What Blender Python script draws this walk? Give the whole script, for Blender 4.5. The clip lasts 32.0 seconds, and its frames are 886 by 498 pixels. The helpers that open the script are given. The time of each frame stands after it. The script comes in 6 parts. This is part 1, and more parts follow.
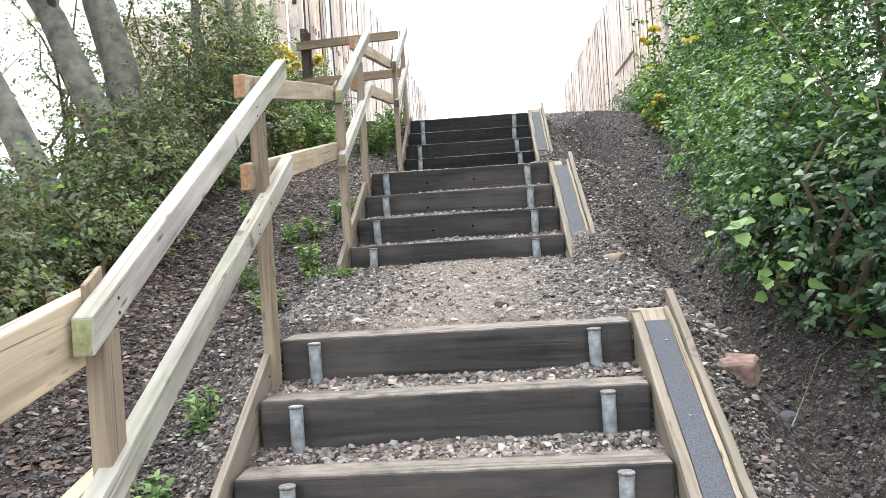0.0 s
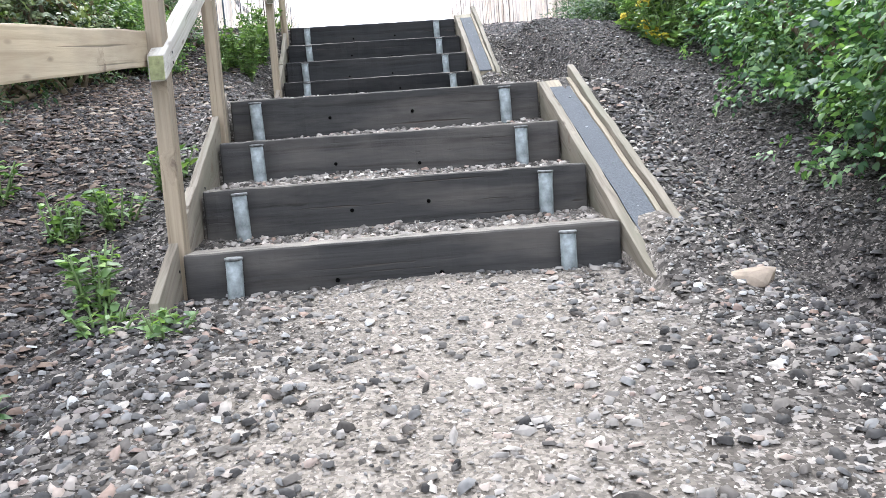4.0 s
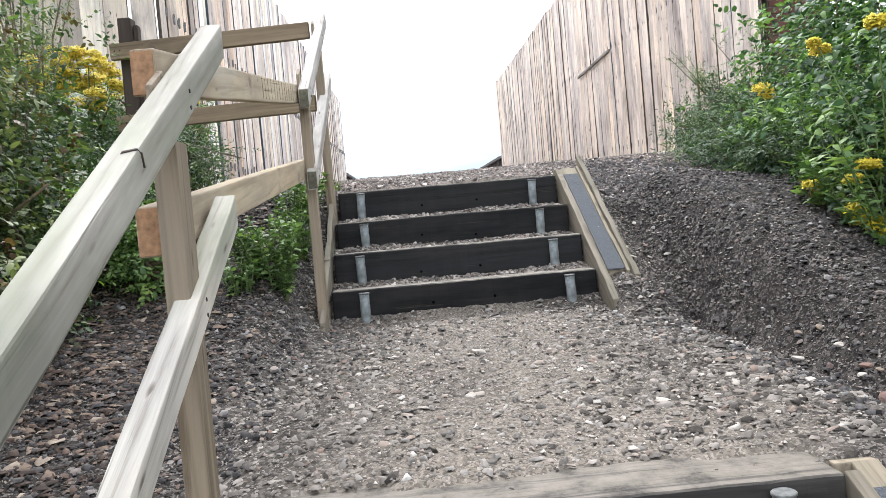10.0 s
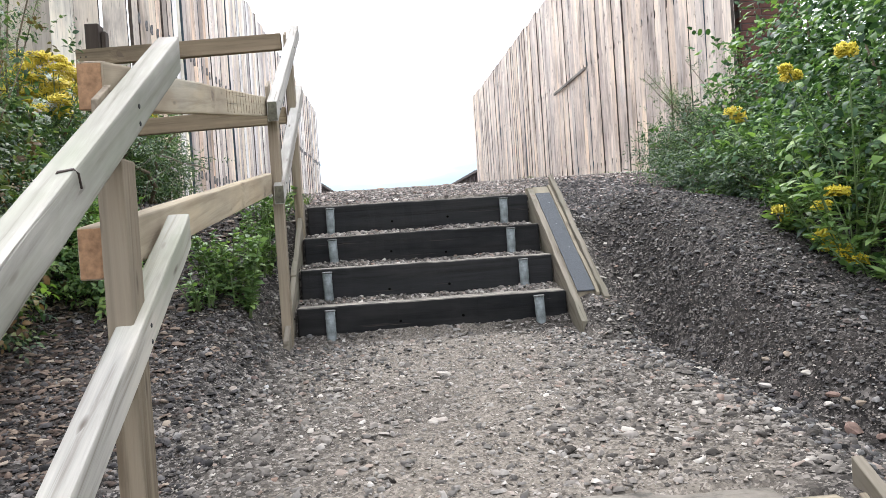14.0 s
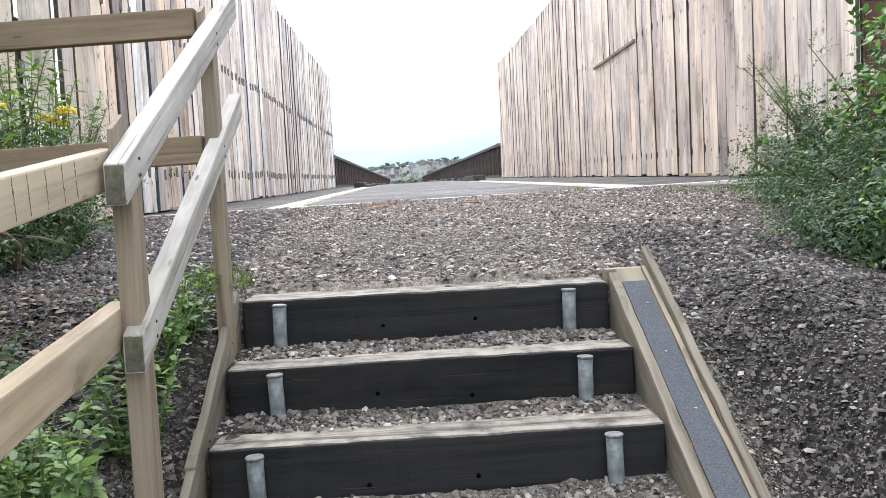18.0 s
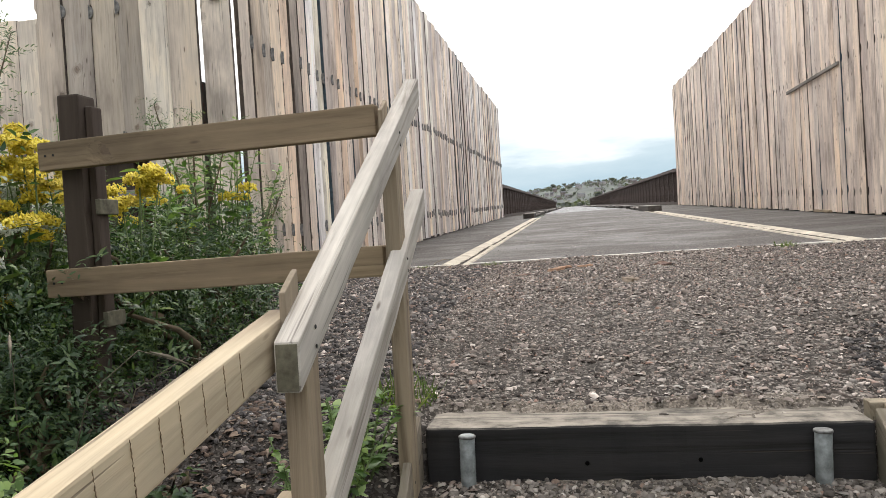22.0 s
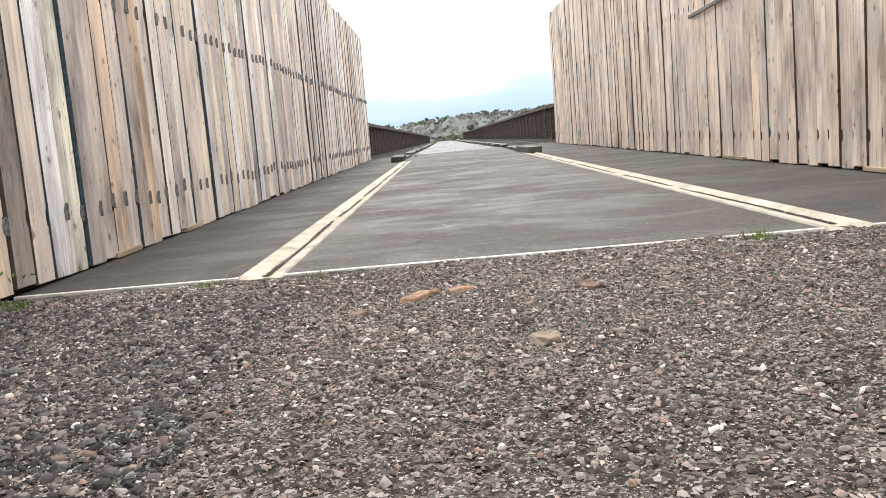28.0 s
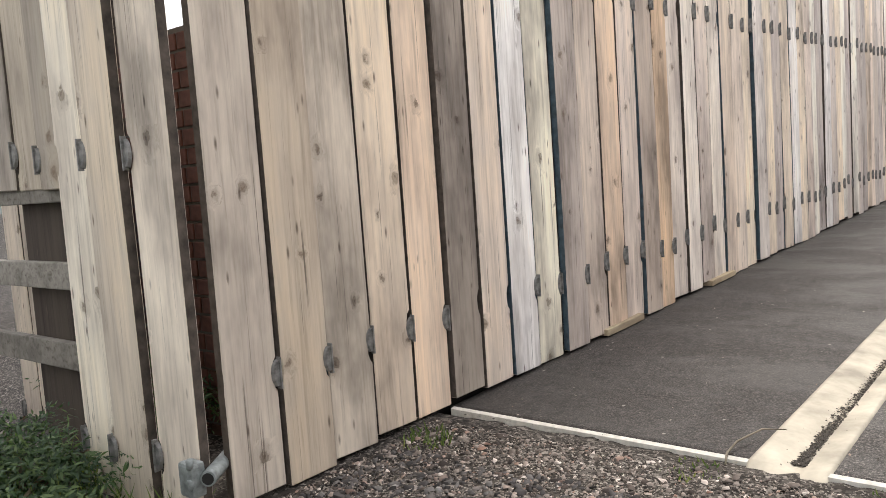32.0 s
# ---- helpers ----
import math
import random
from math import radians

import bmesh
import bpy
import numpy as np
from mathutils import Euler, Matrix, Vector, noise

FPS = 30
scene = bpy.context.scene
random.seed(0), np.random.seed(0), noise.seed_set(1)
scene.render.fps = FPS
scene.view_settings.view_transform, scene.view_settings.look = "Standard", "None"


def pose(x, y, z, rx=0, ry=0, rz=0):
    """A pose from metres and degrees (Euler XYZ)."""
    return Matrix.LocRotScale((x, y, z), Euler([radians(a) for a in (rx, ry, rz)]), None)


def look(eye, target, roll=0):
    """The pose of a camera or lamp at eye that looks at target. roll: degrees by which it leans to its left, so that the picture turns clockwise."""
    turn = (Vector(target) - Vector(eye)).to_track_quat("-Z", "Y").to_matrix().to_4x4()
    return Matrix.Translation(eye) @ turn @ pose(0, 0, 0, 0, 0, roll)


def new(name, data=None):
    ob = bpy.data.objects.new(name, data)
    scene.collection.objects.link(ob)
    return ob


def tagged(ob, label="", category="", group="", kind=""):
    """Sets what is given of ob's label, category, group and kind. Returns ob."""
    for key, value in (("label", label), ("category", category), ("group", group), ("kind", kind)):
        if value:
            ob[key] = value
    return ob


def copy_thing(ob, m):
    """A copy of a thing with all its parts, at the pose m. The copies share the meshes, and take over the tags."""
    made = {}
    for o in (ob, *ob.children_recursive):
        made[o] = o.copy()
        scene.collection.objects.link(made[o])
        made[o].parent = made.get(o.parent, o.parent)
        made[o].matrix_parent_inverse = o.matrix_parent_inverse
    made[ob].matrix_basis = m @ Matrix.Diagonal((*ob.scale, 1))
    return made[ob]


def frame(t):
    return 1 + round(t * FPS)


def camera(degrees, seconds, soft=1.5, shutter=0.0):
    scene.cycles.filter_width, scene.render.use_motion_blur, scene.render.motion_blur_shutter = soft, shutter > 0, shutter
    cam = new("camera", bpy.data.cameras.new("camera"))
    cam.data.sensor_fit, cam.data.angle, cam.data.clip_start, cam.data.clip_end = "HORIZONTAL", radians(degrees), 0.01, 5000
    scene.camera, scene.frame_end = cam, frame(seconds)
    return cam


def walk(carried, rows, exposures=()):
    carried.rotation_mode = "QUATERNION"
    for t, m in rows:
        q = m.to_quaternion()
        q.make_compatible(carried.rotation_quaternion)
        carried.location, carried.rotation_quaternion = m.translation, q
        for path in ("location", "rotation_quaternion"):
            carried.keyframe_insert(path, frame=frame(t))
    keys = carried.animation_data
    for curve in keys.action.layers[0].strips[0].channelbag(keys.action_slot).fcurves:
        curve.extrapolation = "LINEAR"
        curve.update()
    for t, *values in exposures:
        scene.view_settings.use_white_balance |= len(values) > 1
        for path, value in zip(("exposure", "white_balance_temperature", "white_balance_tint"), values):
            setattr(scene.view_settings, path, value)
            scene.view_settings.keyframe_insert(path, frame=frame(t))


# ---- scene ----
cam = camera(58.2, 32.0, soft=0.6)
METRES, EYE, TILT, LEAN, TURN = 11.7, 1.5, 0.0, 0.0, 3.0
EXPOSURES = [(0.0, 1.72, 6250, 10), (2.0, 1.95, 6000, 10), (4.0, 2.0, 5800, 10), (6.0, 2.08, 5700, 10), (7.0, 1.45, 5900, 10), (8.0, 1.55, 6100, 10), (9.0, 1.65, 6100, 10), (10.5, 1.35, 6100, 10), (12.0, 1.3, 6100, 10), (15.0, 1.45, 6100, 10), (17.0, 1.57, 6000, 10), (18.0, 1.45, 6000, 10), (20.0, 0.8, 6350, 10), (22.0, 0.82, 6700, 10), (23.5, 0.86, 6700, 10), (25.0, 1.18, 6450, 10), (28.0, 1.13, 6650, 10), (29.0, 1.0, 6650, 10), (30.0, 0.98, 6700, 10), (32.0, 1.0, 6750, 10)]
PATH = [
    (0, (0.105, 0.118, 1.551), (-0.034, 2.113, 1.531), -3.6),
    (0.5, (-0.029, 0.353, 1.571), (-0.176, 2.347, 1.517), -3.5),
    (1, (-0.1, 0.659, 1.526), (-0.237, 2.651, 1.415), -3.7),
    (1.5, (-0.093, 0.996, 1.57), (-0.201, 2.984, 1.378), -4.4),
    (2, (-0.125, 1.357, 1.639), (-0.066, 3.347, 1.439), -3.4),
    (2.5, (-0.125, 1.695, 1.664), (-0.022, 3.687, 1.511), -2.5),
    (4.5, (-0.244, 2.716, 1.84), (-0.082, 4.697, 1.612), -4.6),
    (5, (-0.254, 2.89, 1.977), (-0.219, 4.875, 1.74), -5.3),
    (5.5, (-0.297, 3.079, 2.081), (-0.263, 5.07, 1.89), -2.6),
    (6, (-0.32, 3.255, 2.227), (-0.217, 5.25, 2.129), -2.2),
    (6.5, (-0.366, 3.459, 2.324), (-0.397, 5.459, 2.332), -2.5),
    (7, (-0.337, 3.586, 2.381), (-0.425, 5.583, 2.319), -1.3),
    (7.5, (-0.328, 3.818, 2.512), (-0.317, 5.813, 2.371), -1.1),
    (8, (-0.302, 3.97, 2.568), (-0.226, 5.959, 2.369), -2.4),
    (8.5, (-0.324, 4.136, 2.599), (-0.235, 6.125, 2.405), -2.8),
    (9, (-0.333, 4.188, 2.636), (-0.194, 6.177, 2.483), -3.2),
    (9.5, (-0.359, 4.206, 2.66), (-0.226, 6.199, 2.562), -4.2),
    (10, (-0.374, 4.228, 2.661), (-0.296, 6.225, 2.604), -5.0),
    (10.5, (-0.367, 4.246, 2.669), (-0.326, 6.246, 2.639), -5.0),
    (11, (-0.364, 4.228, 2.671), (-0.319, 6.228, 2.651), -4.5),
    (11.5, (-0.325, 4.211, 2.662), (-0.249, 6.209, 2.645), -4.2),
    (12, (-0.306, 4.198, 2.672), (-0.188, 6.195, 2.647), -4.4),
    (12.5, (-0.324, 4.19, 2.675), (-0.176, 6.184, 2.65), -4.7),
    (13, (-0.328, 4.188, 2.666), (-0.165, 6.182, 2.642), -4.6),
    (13.5, (-0.364, 4.193, 2.669), (-0.208, 6.187, 2.643), -4.2),
    (15.5, (-0.217, 5.05, 2.743), (-0.09, 7.045, 2.674), -3.3),
    (16, (-0.233, 5.32, 2.733), (-0.096, 7.313, 2.636), -3.1),
    (16.5, (-0.204, 5.539, 2.868), (-0.07, 7.529, 2.726), -2.1),
    (17, (-0.243, 5.747, 2.952), (-0.108, 7.736, 2.789), -2.1),
    (17.5, (-0.222, 5.934, 3.074), (-0.1, 7.924, 2.918), -2.5),
    (18, (-0.195, 6.152, 3.223), (-0.104, 8.147, 3.101), -2.9),
    (18.5, (-0.246, 6.366, 3.303), (-0.202, 8.364, 3.226), -3.2),
    (19, (-0.287, 6.522, 3.463), (-0.31, 8.522, 3.441), -3.5),
    (19.5, (-0.287, 6.559, 3.53), (-0.369, 8.557, 3.54), -3.5),
    (20, (-0.295, 6.563, 3.555), (-0.441, 8.558, 3.593), -3.4),
    (20.5, (-0.3, 6.547, 3.544), (-0.495, 8.537, 3.582), -3.2),
    (21, (-0.306, 6.529, 3.539), (-0.544, 8.515, 3.558), -2.9),
    (21.5, (-0.303, 6.549, 3.505), (-0.579, 8.53, 3.491), -3.0),
    (22, (-0.303, 6.552, 3.51), (-0.622, 8.526, 3.465), -3.4),
    (22.5, (-0.285, 6.563, 3.51), (-0.648, 8.528, 3.443), -4.0),
    (23, (-0.262, 6.564, 3.509), (-0.656, 8.523, 3.416), -4.5),
    (23.5, (-0.25, 6.583, 3.491), (-0.645, 8.54, 3.371), -4.8),
    (24, (-0.269, 6.656, 3.463), (-0.626, 8.617, 3.3), -4.4),
    (24.5, (-0.277, 6.861, 3.482), (-0.444, 8.845, 3.286), -3.4),
    (25, (-0.248, 7.122, 3.459), (-0.309, 9.112, 3.265), -4.9),
    (25.5, (-0.261, 7.412, 3.514), (-0.355, 9.4, 3.319), -4.9),
    (27.5, (-0.29, 8.745, 3.631), (-0.36, 10.732, 3.41), -4.4),
    (28, (-0.242, 8.939, 3.771), (-0.265, 10.926, 3.542), -4.7),
    (28.5, (-0.181, 9.104, 3.867), (-0.162, 11.091, 3.633), -5.1),
    (29, (-0.221, 9.301, 3.918), (-0.188, 11.284, 3.661), -4.3),
    (29.5, (-0.307, 9.499, 4.047), (-0.351, 11.476, 3.749), -3.8),
    (30, (-0.348, 9.709, 4.1), (-0.654, 11.669, 3.84), -4.1),
    (30.5, (-0.403, 9.852, 4.208), (-0.978, 11.751, 3.962), -2.4),
    (31, (-0.442, 10.097, 4.198), (-1.231, 11.92, 3.96), -2.1),
    (31.5, (-0.51, 10.351, 4.22), (-1.527, 12.059, 4.0), -2.8),
    (32, (-0.538, 10.666, 4.176), (-1.809, 12.198, 3.99), -3.9),
]
walk(cam, [(t, look(eye, target, roll)) for t, eye, target, roll in PATH], EXPOSURES)


# ---- world, sun, exposure ----
world = bpy.data.worlds.new("overcast_sky")
scene.world = world
world.use_nodes = True
wn, wl = world.node_tree.nodes, world.node_tree.links
wn.clear()
w_sky = wn.new("ShaderNodeTexSky")
w_sky.sky_type = "NISHITA"
w_sky.sun_disc = False
w_sky.sun_elevation, w_sky.sun_rotation = radians(54), radians(-7)
w_sky.dust_density, w_sky.air_density = 4.0, 1.0
w_mix = wn.new("ShaderNodeMixRGB")
w_mix.inputs["Fac"].default_value = 0.8
w_mix.inputs["Color2"].default_value = (10.6, 10.8, 11.2, 1)
w_bg = wn.new("ShaderNodeBackground")
w_bg.inputs["Strength"].default_value = 0.1
w_out = wn.new("ShaderNodeOutputWorld")
wl.new(w_sky.outputs["Color"], w_mix.inputs["Color1"])
wl.new(w_mix.outputs["Color"], w_bg.inputs["Color"])
wl.new(w_bg.outputs["Background"], w_out.inputs["Surface"])

sun_data = bpy.data.lights.new("sun", "SUN")
sun_data.energy, sun_data.angle, sun_data.color = 1.2, radians(14), (1.0, 0.96, 0.9)
sun = new("sun", sun_data)
sun.matrix_world = look((-5, 42, 58), (0, 0, 0))


# ---- materials ----
def material(name, rough=0.8, metal=0.0, spec=0.3):
    m = bpy.data.materials.new(name)
    m.use_nodes = True
    n, l = m.node_tree.nodes, m.node_tree.links
    b = n["Principled BSDF"]
    b.inputs["Roughness"].default_value = rough
    b.inputs["Metallic"].default_value = metal
    b.inputs["Specular IOR Level"].default_value = spec
    return m, n, l, b


def node(n, kind, **values):
    x = n.new(kind)
    for k, v in values.items():
        x.inputs[k].default_value = v
    return x


def ramp(n, l, fac, stops):
    r = n.new("ShaderNodeValToRGB")
    els = r.color_ramp.elements
    while len(els) < len(stops):
        els.new(0.5)
    for e, (p, c) in zip(els, stops):
        e.position, e.color = p, (*c, 1)
    l.new(fac, r.inputs["Fac"])
    return r.outputs["Color"]


def mixc(n, l, fac, a, b, blend="MIX"):
    x = n.new("ShaderNodeMixRGB")
    x.blend_type = blend
    for s, v in (("Fac", fac), ("Color1", a), ("Color2", b)):
        if isinstance(v, (int, float)):
            x.inputs[s].default_value = v
        elif isinstance(v, tuple):
            x.inputs[s].default_value = (*v, 1)
        else:
            l.new(v, x.inputs[s])
    return x.outputs["Color"]


def bump(n, l, b, height, strength=0.4, dist=0.01):
    x = n.new("ShaderNodeBump")
    x.inputs["Strength"].default_value, x.inputs["Distance"].default_value = strength, dist
    l.new(height, x.inputs["Height"])
    l.new(x.outputs["Normal"], b.inputs["Normal"])


def math_node(n, l, op, a, b=None):
    x = n.new("ShaderNodeMath")
    x.operation = op
    for i, v in enumerate((a, b)):
        if v is None:
            continue
        if isinstance(v, (int, float)):
            x.inputs[i].default_value = v
        else:
            l.new(v, x.inputs[i])
    return x.outputs["Value"]


def wood(name, stops, axis=2, grain=1.0, knots=True, pale_tone=None, rough=0.8, per_object=True, stain=(0.25, 0.24, 0.22), stain_amount=0.5, relief=0.35, tilt=0.0, amount=0.85, blotch=0.0, crack_amount=0.6, knot_cut=0.86, tinted=False):
    """Timber with its grain along one object axis; colours vary from piece to piece."""
    m, n, l, b = material(name, rough, 0, 0.25)
    co = n.new("ShaderNodeTexCoord").outputs["Object"]
    about = n.new("ShaderNodeObjectInfo")
    info = about.outputs["Random"]
    off = n.new("ShaderNodeVectorMath")
    off.operation = "MULTIPLY_ADD"
    com = n.new("ShaderNodeCombineXYZ")
    l.new(math_node(n, l, "MULTIPLY", info, 37.0), com.inputs[0])
    l.new(math_node(n, l, "MULTIPLY", info, 91.0), com.inputs[1])
    l.new(math_node(n, l, "MULTIPLY", info, 53.0), com.inputs[2])
    turn = n.new("ShaderNodeVectorRotate")
    turn.rotation_type = "X_AXIS"
    turn.inputs["Angle"].default_value = -radians(tilt)
    l.new(co, turn.inputs["Vector"])
    l.new(turn.outputs[0], off.inputs[0])
    off.inputs[1].default_value = (1, 1, 1)
    l.new(com.outputs[0], off.inputs[2])
    place = off.outputs[0]
    if knots:
        sp = n.new("ShaderNodeSeparateXYZ")
        l.new(place, sp.inputs[0])
        others = [i for i in range(3) if i != axis]
        flat = n.new("ShaderNodeCombineXYZ")
        l.new(math_node(n, l, "MULTIPLY", math_node(n, l, "ADD", sp.outputs[others[0]], sp.outputs[others[1]]), 9.0), flat.inputs[0])
        l.new(math_node(n, l, "MULTIPLY", sp.outputs[axis], 7.5), flat.inputs[1])
        wob = node(n, "ShaderNodeTexNoise", Scale=2.2, Detail=4.0, Roughness=0.65)
        l.new(flat.outputs[0], wob.inputs["Vector"])
        bent = n.new("ShaderNodeVectorMath")
        bent.operation = "MULTIPLY_ADD"
        l.new(wob.outputs["Color"], bent.inputs[0])
        bent.inputs[1].default_value = (0.62, 0.5, 0.0)
        l.new(flat.outputs[0], bent.inputs[2])
        v = node(n, "ShaderNodeTexVoronoi", Scale=1.0, Randomness=1.0)
        v.voronoi_dimensions = "2D"
        l.new(bent.outputs[0], v.inputs["Vector"])
        sk = n.new("ShaderNodeSeparateColor")
        l.new(v.outputs["Color"], sk.inputs[0])
        some = math_node(n, l, "GREATER_THAN", sk.outputs[0], knot_cut)
        wide = math_node(n, l, "ADD", 0.35, math_node(n, l, "MULTIPLY", sk.outputs[1], 1.0))
        reach = math_node(n, l, "DIVIDE", v.outputs["Distance"], wide)
        near = math_node(n, l, "MULTIPLY", some, ramp(n, l, reach, [(0.0, (1, 1, 1)), (0.5, (0, 0, 0))]))
        swirl = n.new("ShaderNodeVectorMath")
        swirl.operation = "MULTIPLY_ADD"
        cs = n.new("ShaderNodeCombineXYZ")
        for i in range(3):
            l.new(near, cs.inputs[i])
        l.new(cs.outputs[0], swirl.inputs[0])
        swirl.inputs[1].default_value = (0.06, 0.06, 0.06)
        l.new(place, swirl.inputs[2])
        place = swirl.outputs[0]
    mp = n.new("ShaderNodeMapping")
    sc = [34 * grain] * 3
    sc[axis] = 1.4 * grain
    mp.inputs["Scale"].default_value = sc
    l.new(place, mp.inputs["Vector"])
    g = node(n, "ShaderNodeTexNoise", Scale=1.0, Detail=6.0, Roughness=0.65, Distortion=0.6)
    l.new(mp.outputs[0], g.inputs["Vector"])
    mp2 = n.new("ShaderNodeMapping")
    sc2 = [7.0] * 3
    sc2[axis] = 1.5
    mp2.inputs["Scale"].default_value = sc2
    l.new(off.outputs[0], mp2.inputs["Vector"])
    big = node(n, "ShaderNodeTexNoise", Scale=1.0, Detail=4.0, Roughness=0.6)
    l.new(mp2.outputs[0], big.inputs["Vector"])
    base = about.outputs["Color"] if tinted else ramp(n, l, info, stops) if per_object else ramp(n, l, big.outputs["Fac"], stops)
    gr = ramp(n, l, g.outputs["Fac"], [(0.34, (0.45, 0.41, 0.37)), (0.47, (0.88, 0.86, 0.84)), (0.64, (1.16, 1.14, 1.12))])
    c = mixc(n, l, amount, base, gr, "MULTIPLY")
    sf = ramp(n, l, big.outputs["Fac"], [(0.44, (0, 0, 0)), (0.63, (1, 1, 1))])
    c = mixc(n, l, math_node(n, l, "MULTIPLY", sf, stain_amount), c, stain)
    mpc = n.new("ShaderNodeMapping")
    scc = [75.0 * grain] * 3
    scc[axis] = 1.1
    mpc.inputs["Scale"].default_value = scc
    l.new(off.outputs[0], mpc.inputs["Vector"])
    crack = node(n, "ShaderNodeTexNoise", Scale=1.0, Detail=2.0)
    l.new(mpc.outputs[0], crack.inputs["Vector"])
    cf = ramp(n, l, crack.outputs["Fac"], [(0.27, (1, 1, 1)), (0.34, (0, 0, 0))])
    c = mixc(n, l, math_node(n, l, "MULTIPLY", cf, crack_amount), c, (0.05, 0.04, 0.032))
    if knots:
        kf = math_node(n, l, "MULTIPLY", some, ramp(n, l, reach, [(0.03, (1, 1, 1)), (0.07, (0.7, 0.7, 0.7)), (0.11, (0.85, 0.85, 0.85)), (0.15, (0.3, 0.3, 0.3)), (0.34, (0, 0, 0))]))
        kc = mixc(n, l, sk.outputs[2], (0.085, 0.058, 0.042), (0.2, 0.15, 0.11))
        c = mixc(n, l, math_node(n, l, "MULTIPLY", kf, 0.85), c, kc)
        mps = n.new("ShaderNodeMapping")
        scs = [42.0] * 3
        scs[axis] = 11.0
        mps.inputs["Scale"].default_value = scs
        l.new(off.outputs[0], mps.inputs["Vector"])
        dash = node(n, "ShaderNodeTexVoronoi", Scale=1.0, Randomness=1.0)
        l.new(mps.outputs[0], dash.inputs["Vector"])
        sd = n.new("ShaderNodeSeparateColor")
        l.new(dash.outputs["Color"], sd.inputs[0])
        df = math_node(n, l, "MULTIPLY", math_node(n, l, "GREATER_THAN", sd.outputs[0], 0.93), ramp(n, l, dash.outputs["Distance"], [(0.1, (0.8, 0.8, 0.8)), (0.3, (0, 0, 0))]))
        c = mixc(n, l, df, c, (0.09, 0.066, 0.05))
    if blotch:
        mpb = n.new("ShaderNodeMapping")
        scb = [2.6] * 3
        scb[axis] = 0.9
        mpb.inputs["Scale"].default_value = scb
        l.new(off.outputs[0], mpb.inputs["Vector"])
        bl = node(n, "ShaderNodeTexNoise", Scale=1.0, Detail=5.0, Roughness=0.62)
        l.new(mpb.outputs[0], bl.inputs["Vector"])
        c = mixc(n, l, blotch, c, ramp(n, l, bl.outputs["Fac"], [(0.34, (0.5, 0.48, 0.48)), (0.45, (0.88, 0.85, 0.84)), (0.55, (1.08, 1.06, 1.04)), (0.66, (1.24, 1.18, 1.1))]), "MULTIPLY")
        blue = math_node(n, l, "MULTIPLY", ramp(n, l, bl.outputs["Color"], [(0.6, (0, 0, 0)), (0.7, (1, 1, 1))]), 0.3)
        c = mixc(n, l, blue, c, (0.3, 0.37, 0.42))
    # upward faces turn paler: wear, with sky light put into the colour
    if pale_tone:
        geo = n.new("ShaderNodeNewGeometry")
        sep = n.new("ShaderNodeSeparateXYZ")
        l.new(geo.outputs["Normal"], sep.inputs[0])
        up = math_node(n, l, "MULTIPLY", sep.outputs[2], g.outputs["Fac"])
        f = ramp(n, l, up, [(0.3, (0, 0, 0)), (0.5, (1, 1, 1))])
        dn = node(n, "ShaderNodeTexNoise", Scale=11.0, Detail=6.0, Roughness=0.65)
        l.new(off.outputs[0], dn.inputs["Vector"])
        shades = [(p, tuple(v * k for v in pale_tone)) for p, k in ((0.36, 0.34), (0.47, 0.8), (0.56, 1.0), (0.68, 1.2))]
        c = mixc(n, l, f, c, ramp(n, l, dn.outputs["Fac"], shades))
    l.new(c, b.inputs["Base Color"])
    bump(n, l, b, math_node(n, l, "SUBTRACT", g.outputs["Fac"], math_node(n, l, "MULTIPLY", cf, 0.7)), relief, 0.004)
    return m


def plain(name, color, rough=0.6, metal=0.0, vary=0.15, scale=20.0, relief=0.1, spec=0.4):
    m, n, l, b = material(name, rough, metal, spec)
    co = n.new("ShaderNodeTexCoord").outputs["Object"]
    a = node(n, "ShaderNodeTexNoise", Scale=scale, Detail=5.0, Roughness=0.6)
    l.new(co, a.inputs["Vector"])
    lo = tuple(v * (1 - vary) for v in color)
    hi = tuple(min(1, v * (1 + vary)) for v in color)
    l.new(ramp(n, l, a.outputs["Fac"], [(0.3, lo), (0.7, hi)]), b.inputs["Base Color"])
    if relief:
        bump(n, l, b, a.outputs["Fac"], relief, 0.003)
    return m


def leafy(name, dark, mid, light, rough=0.52):
    m, n, l, b = material(name, rough, 0, 0.35)
    geo = n.new("ShaderNodeNewGeometry")
    r = geo.outputs["Random Per Island"]
    c = ramp(n, l, r, [(0.0, dark), (0.55, mid), (1.0, light)])
    co = n.new("ShaderNodeTexCoord").outputs["Object"]
    a = node(n, "ShaderNodeTexNoise", Scale=2.4, Detail=4.0, Roughness=0.65)
    l.new(co, a.inputs["Vector"])
    c = mixc(n, l, 0.75, c, ramp(n, l, a.outputs["Fac"], [(0.36, (0.5, 0.56, 0.55)), (0.5, (0.95, 0.95, 0.9)), (0.66, (1.35, 1.25, 0.95))]), "MULTIPLY")
    l.new(c, b.inputs["Base Color"])
    t = n.new("ShaderNodeBsdfTranslucent")
    l.new(mixc(n, l, 1.0, c, (1.3, 1.5, 0.6), "MULTIPLY"), t.inputs["Color"])
    mx = n.new("ShaderNodeMixShader")
    mx.inputs["Fac"].default_value = 0.3
    l.new(b.outputs[0], mx.inputs[1])
    l.new(t.outputs[0], mx.inputs[2])
    l.new(mx.outputs[0], n["Material Output"].inputs["Surface"])
    return m


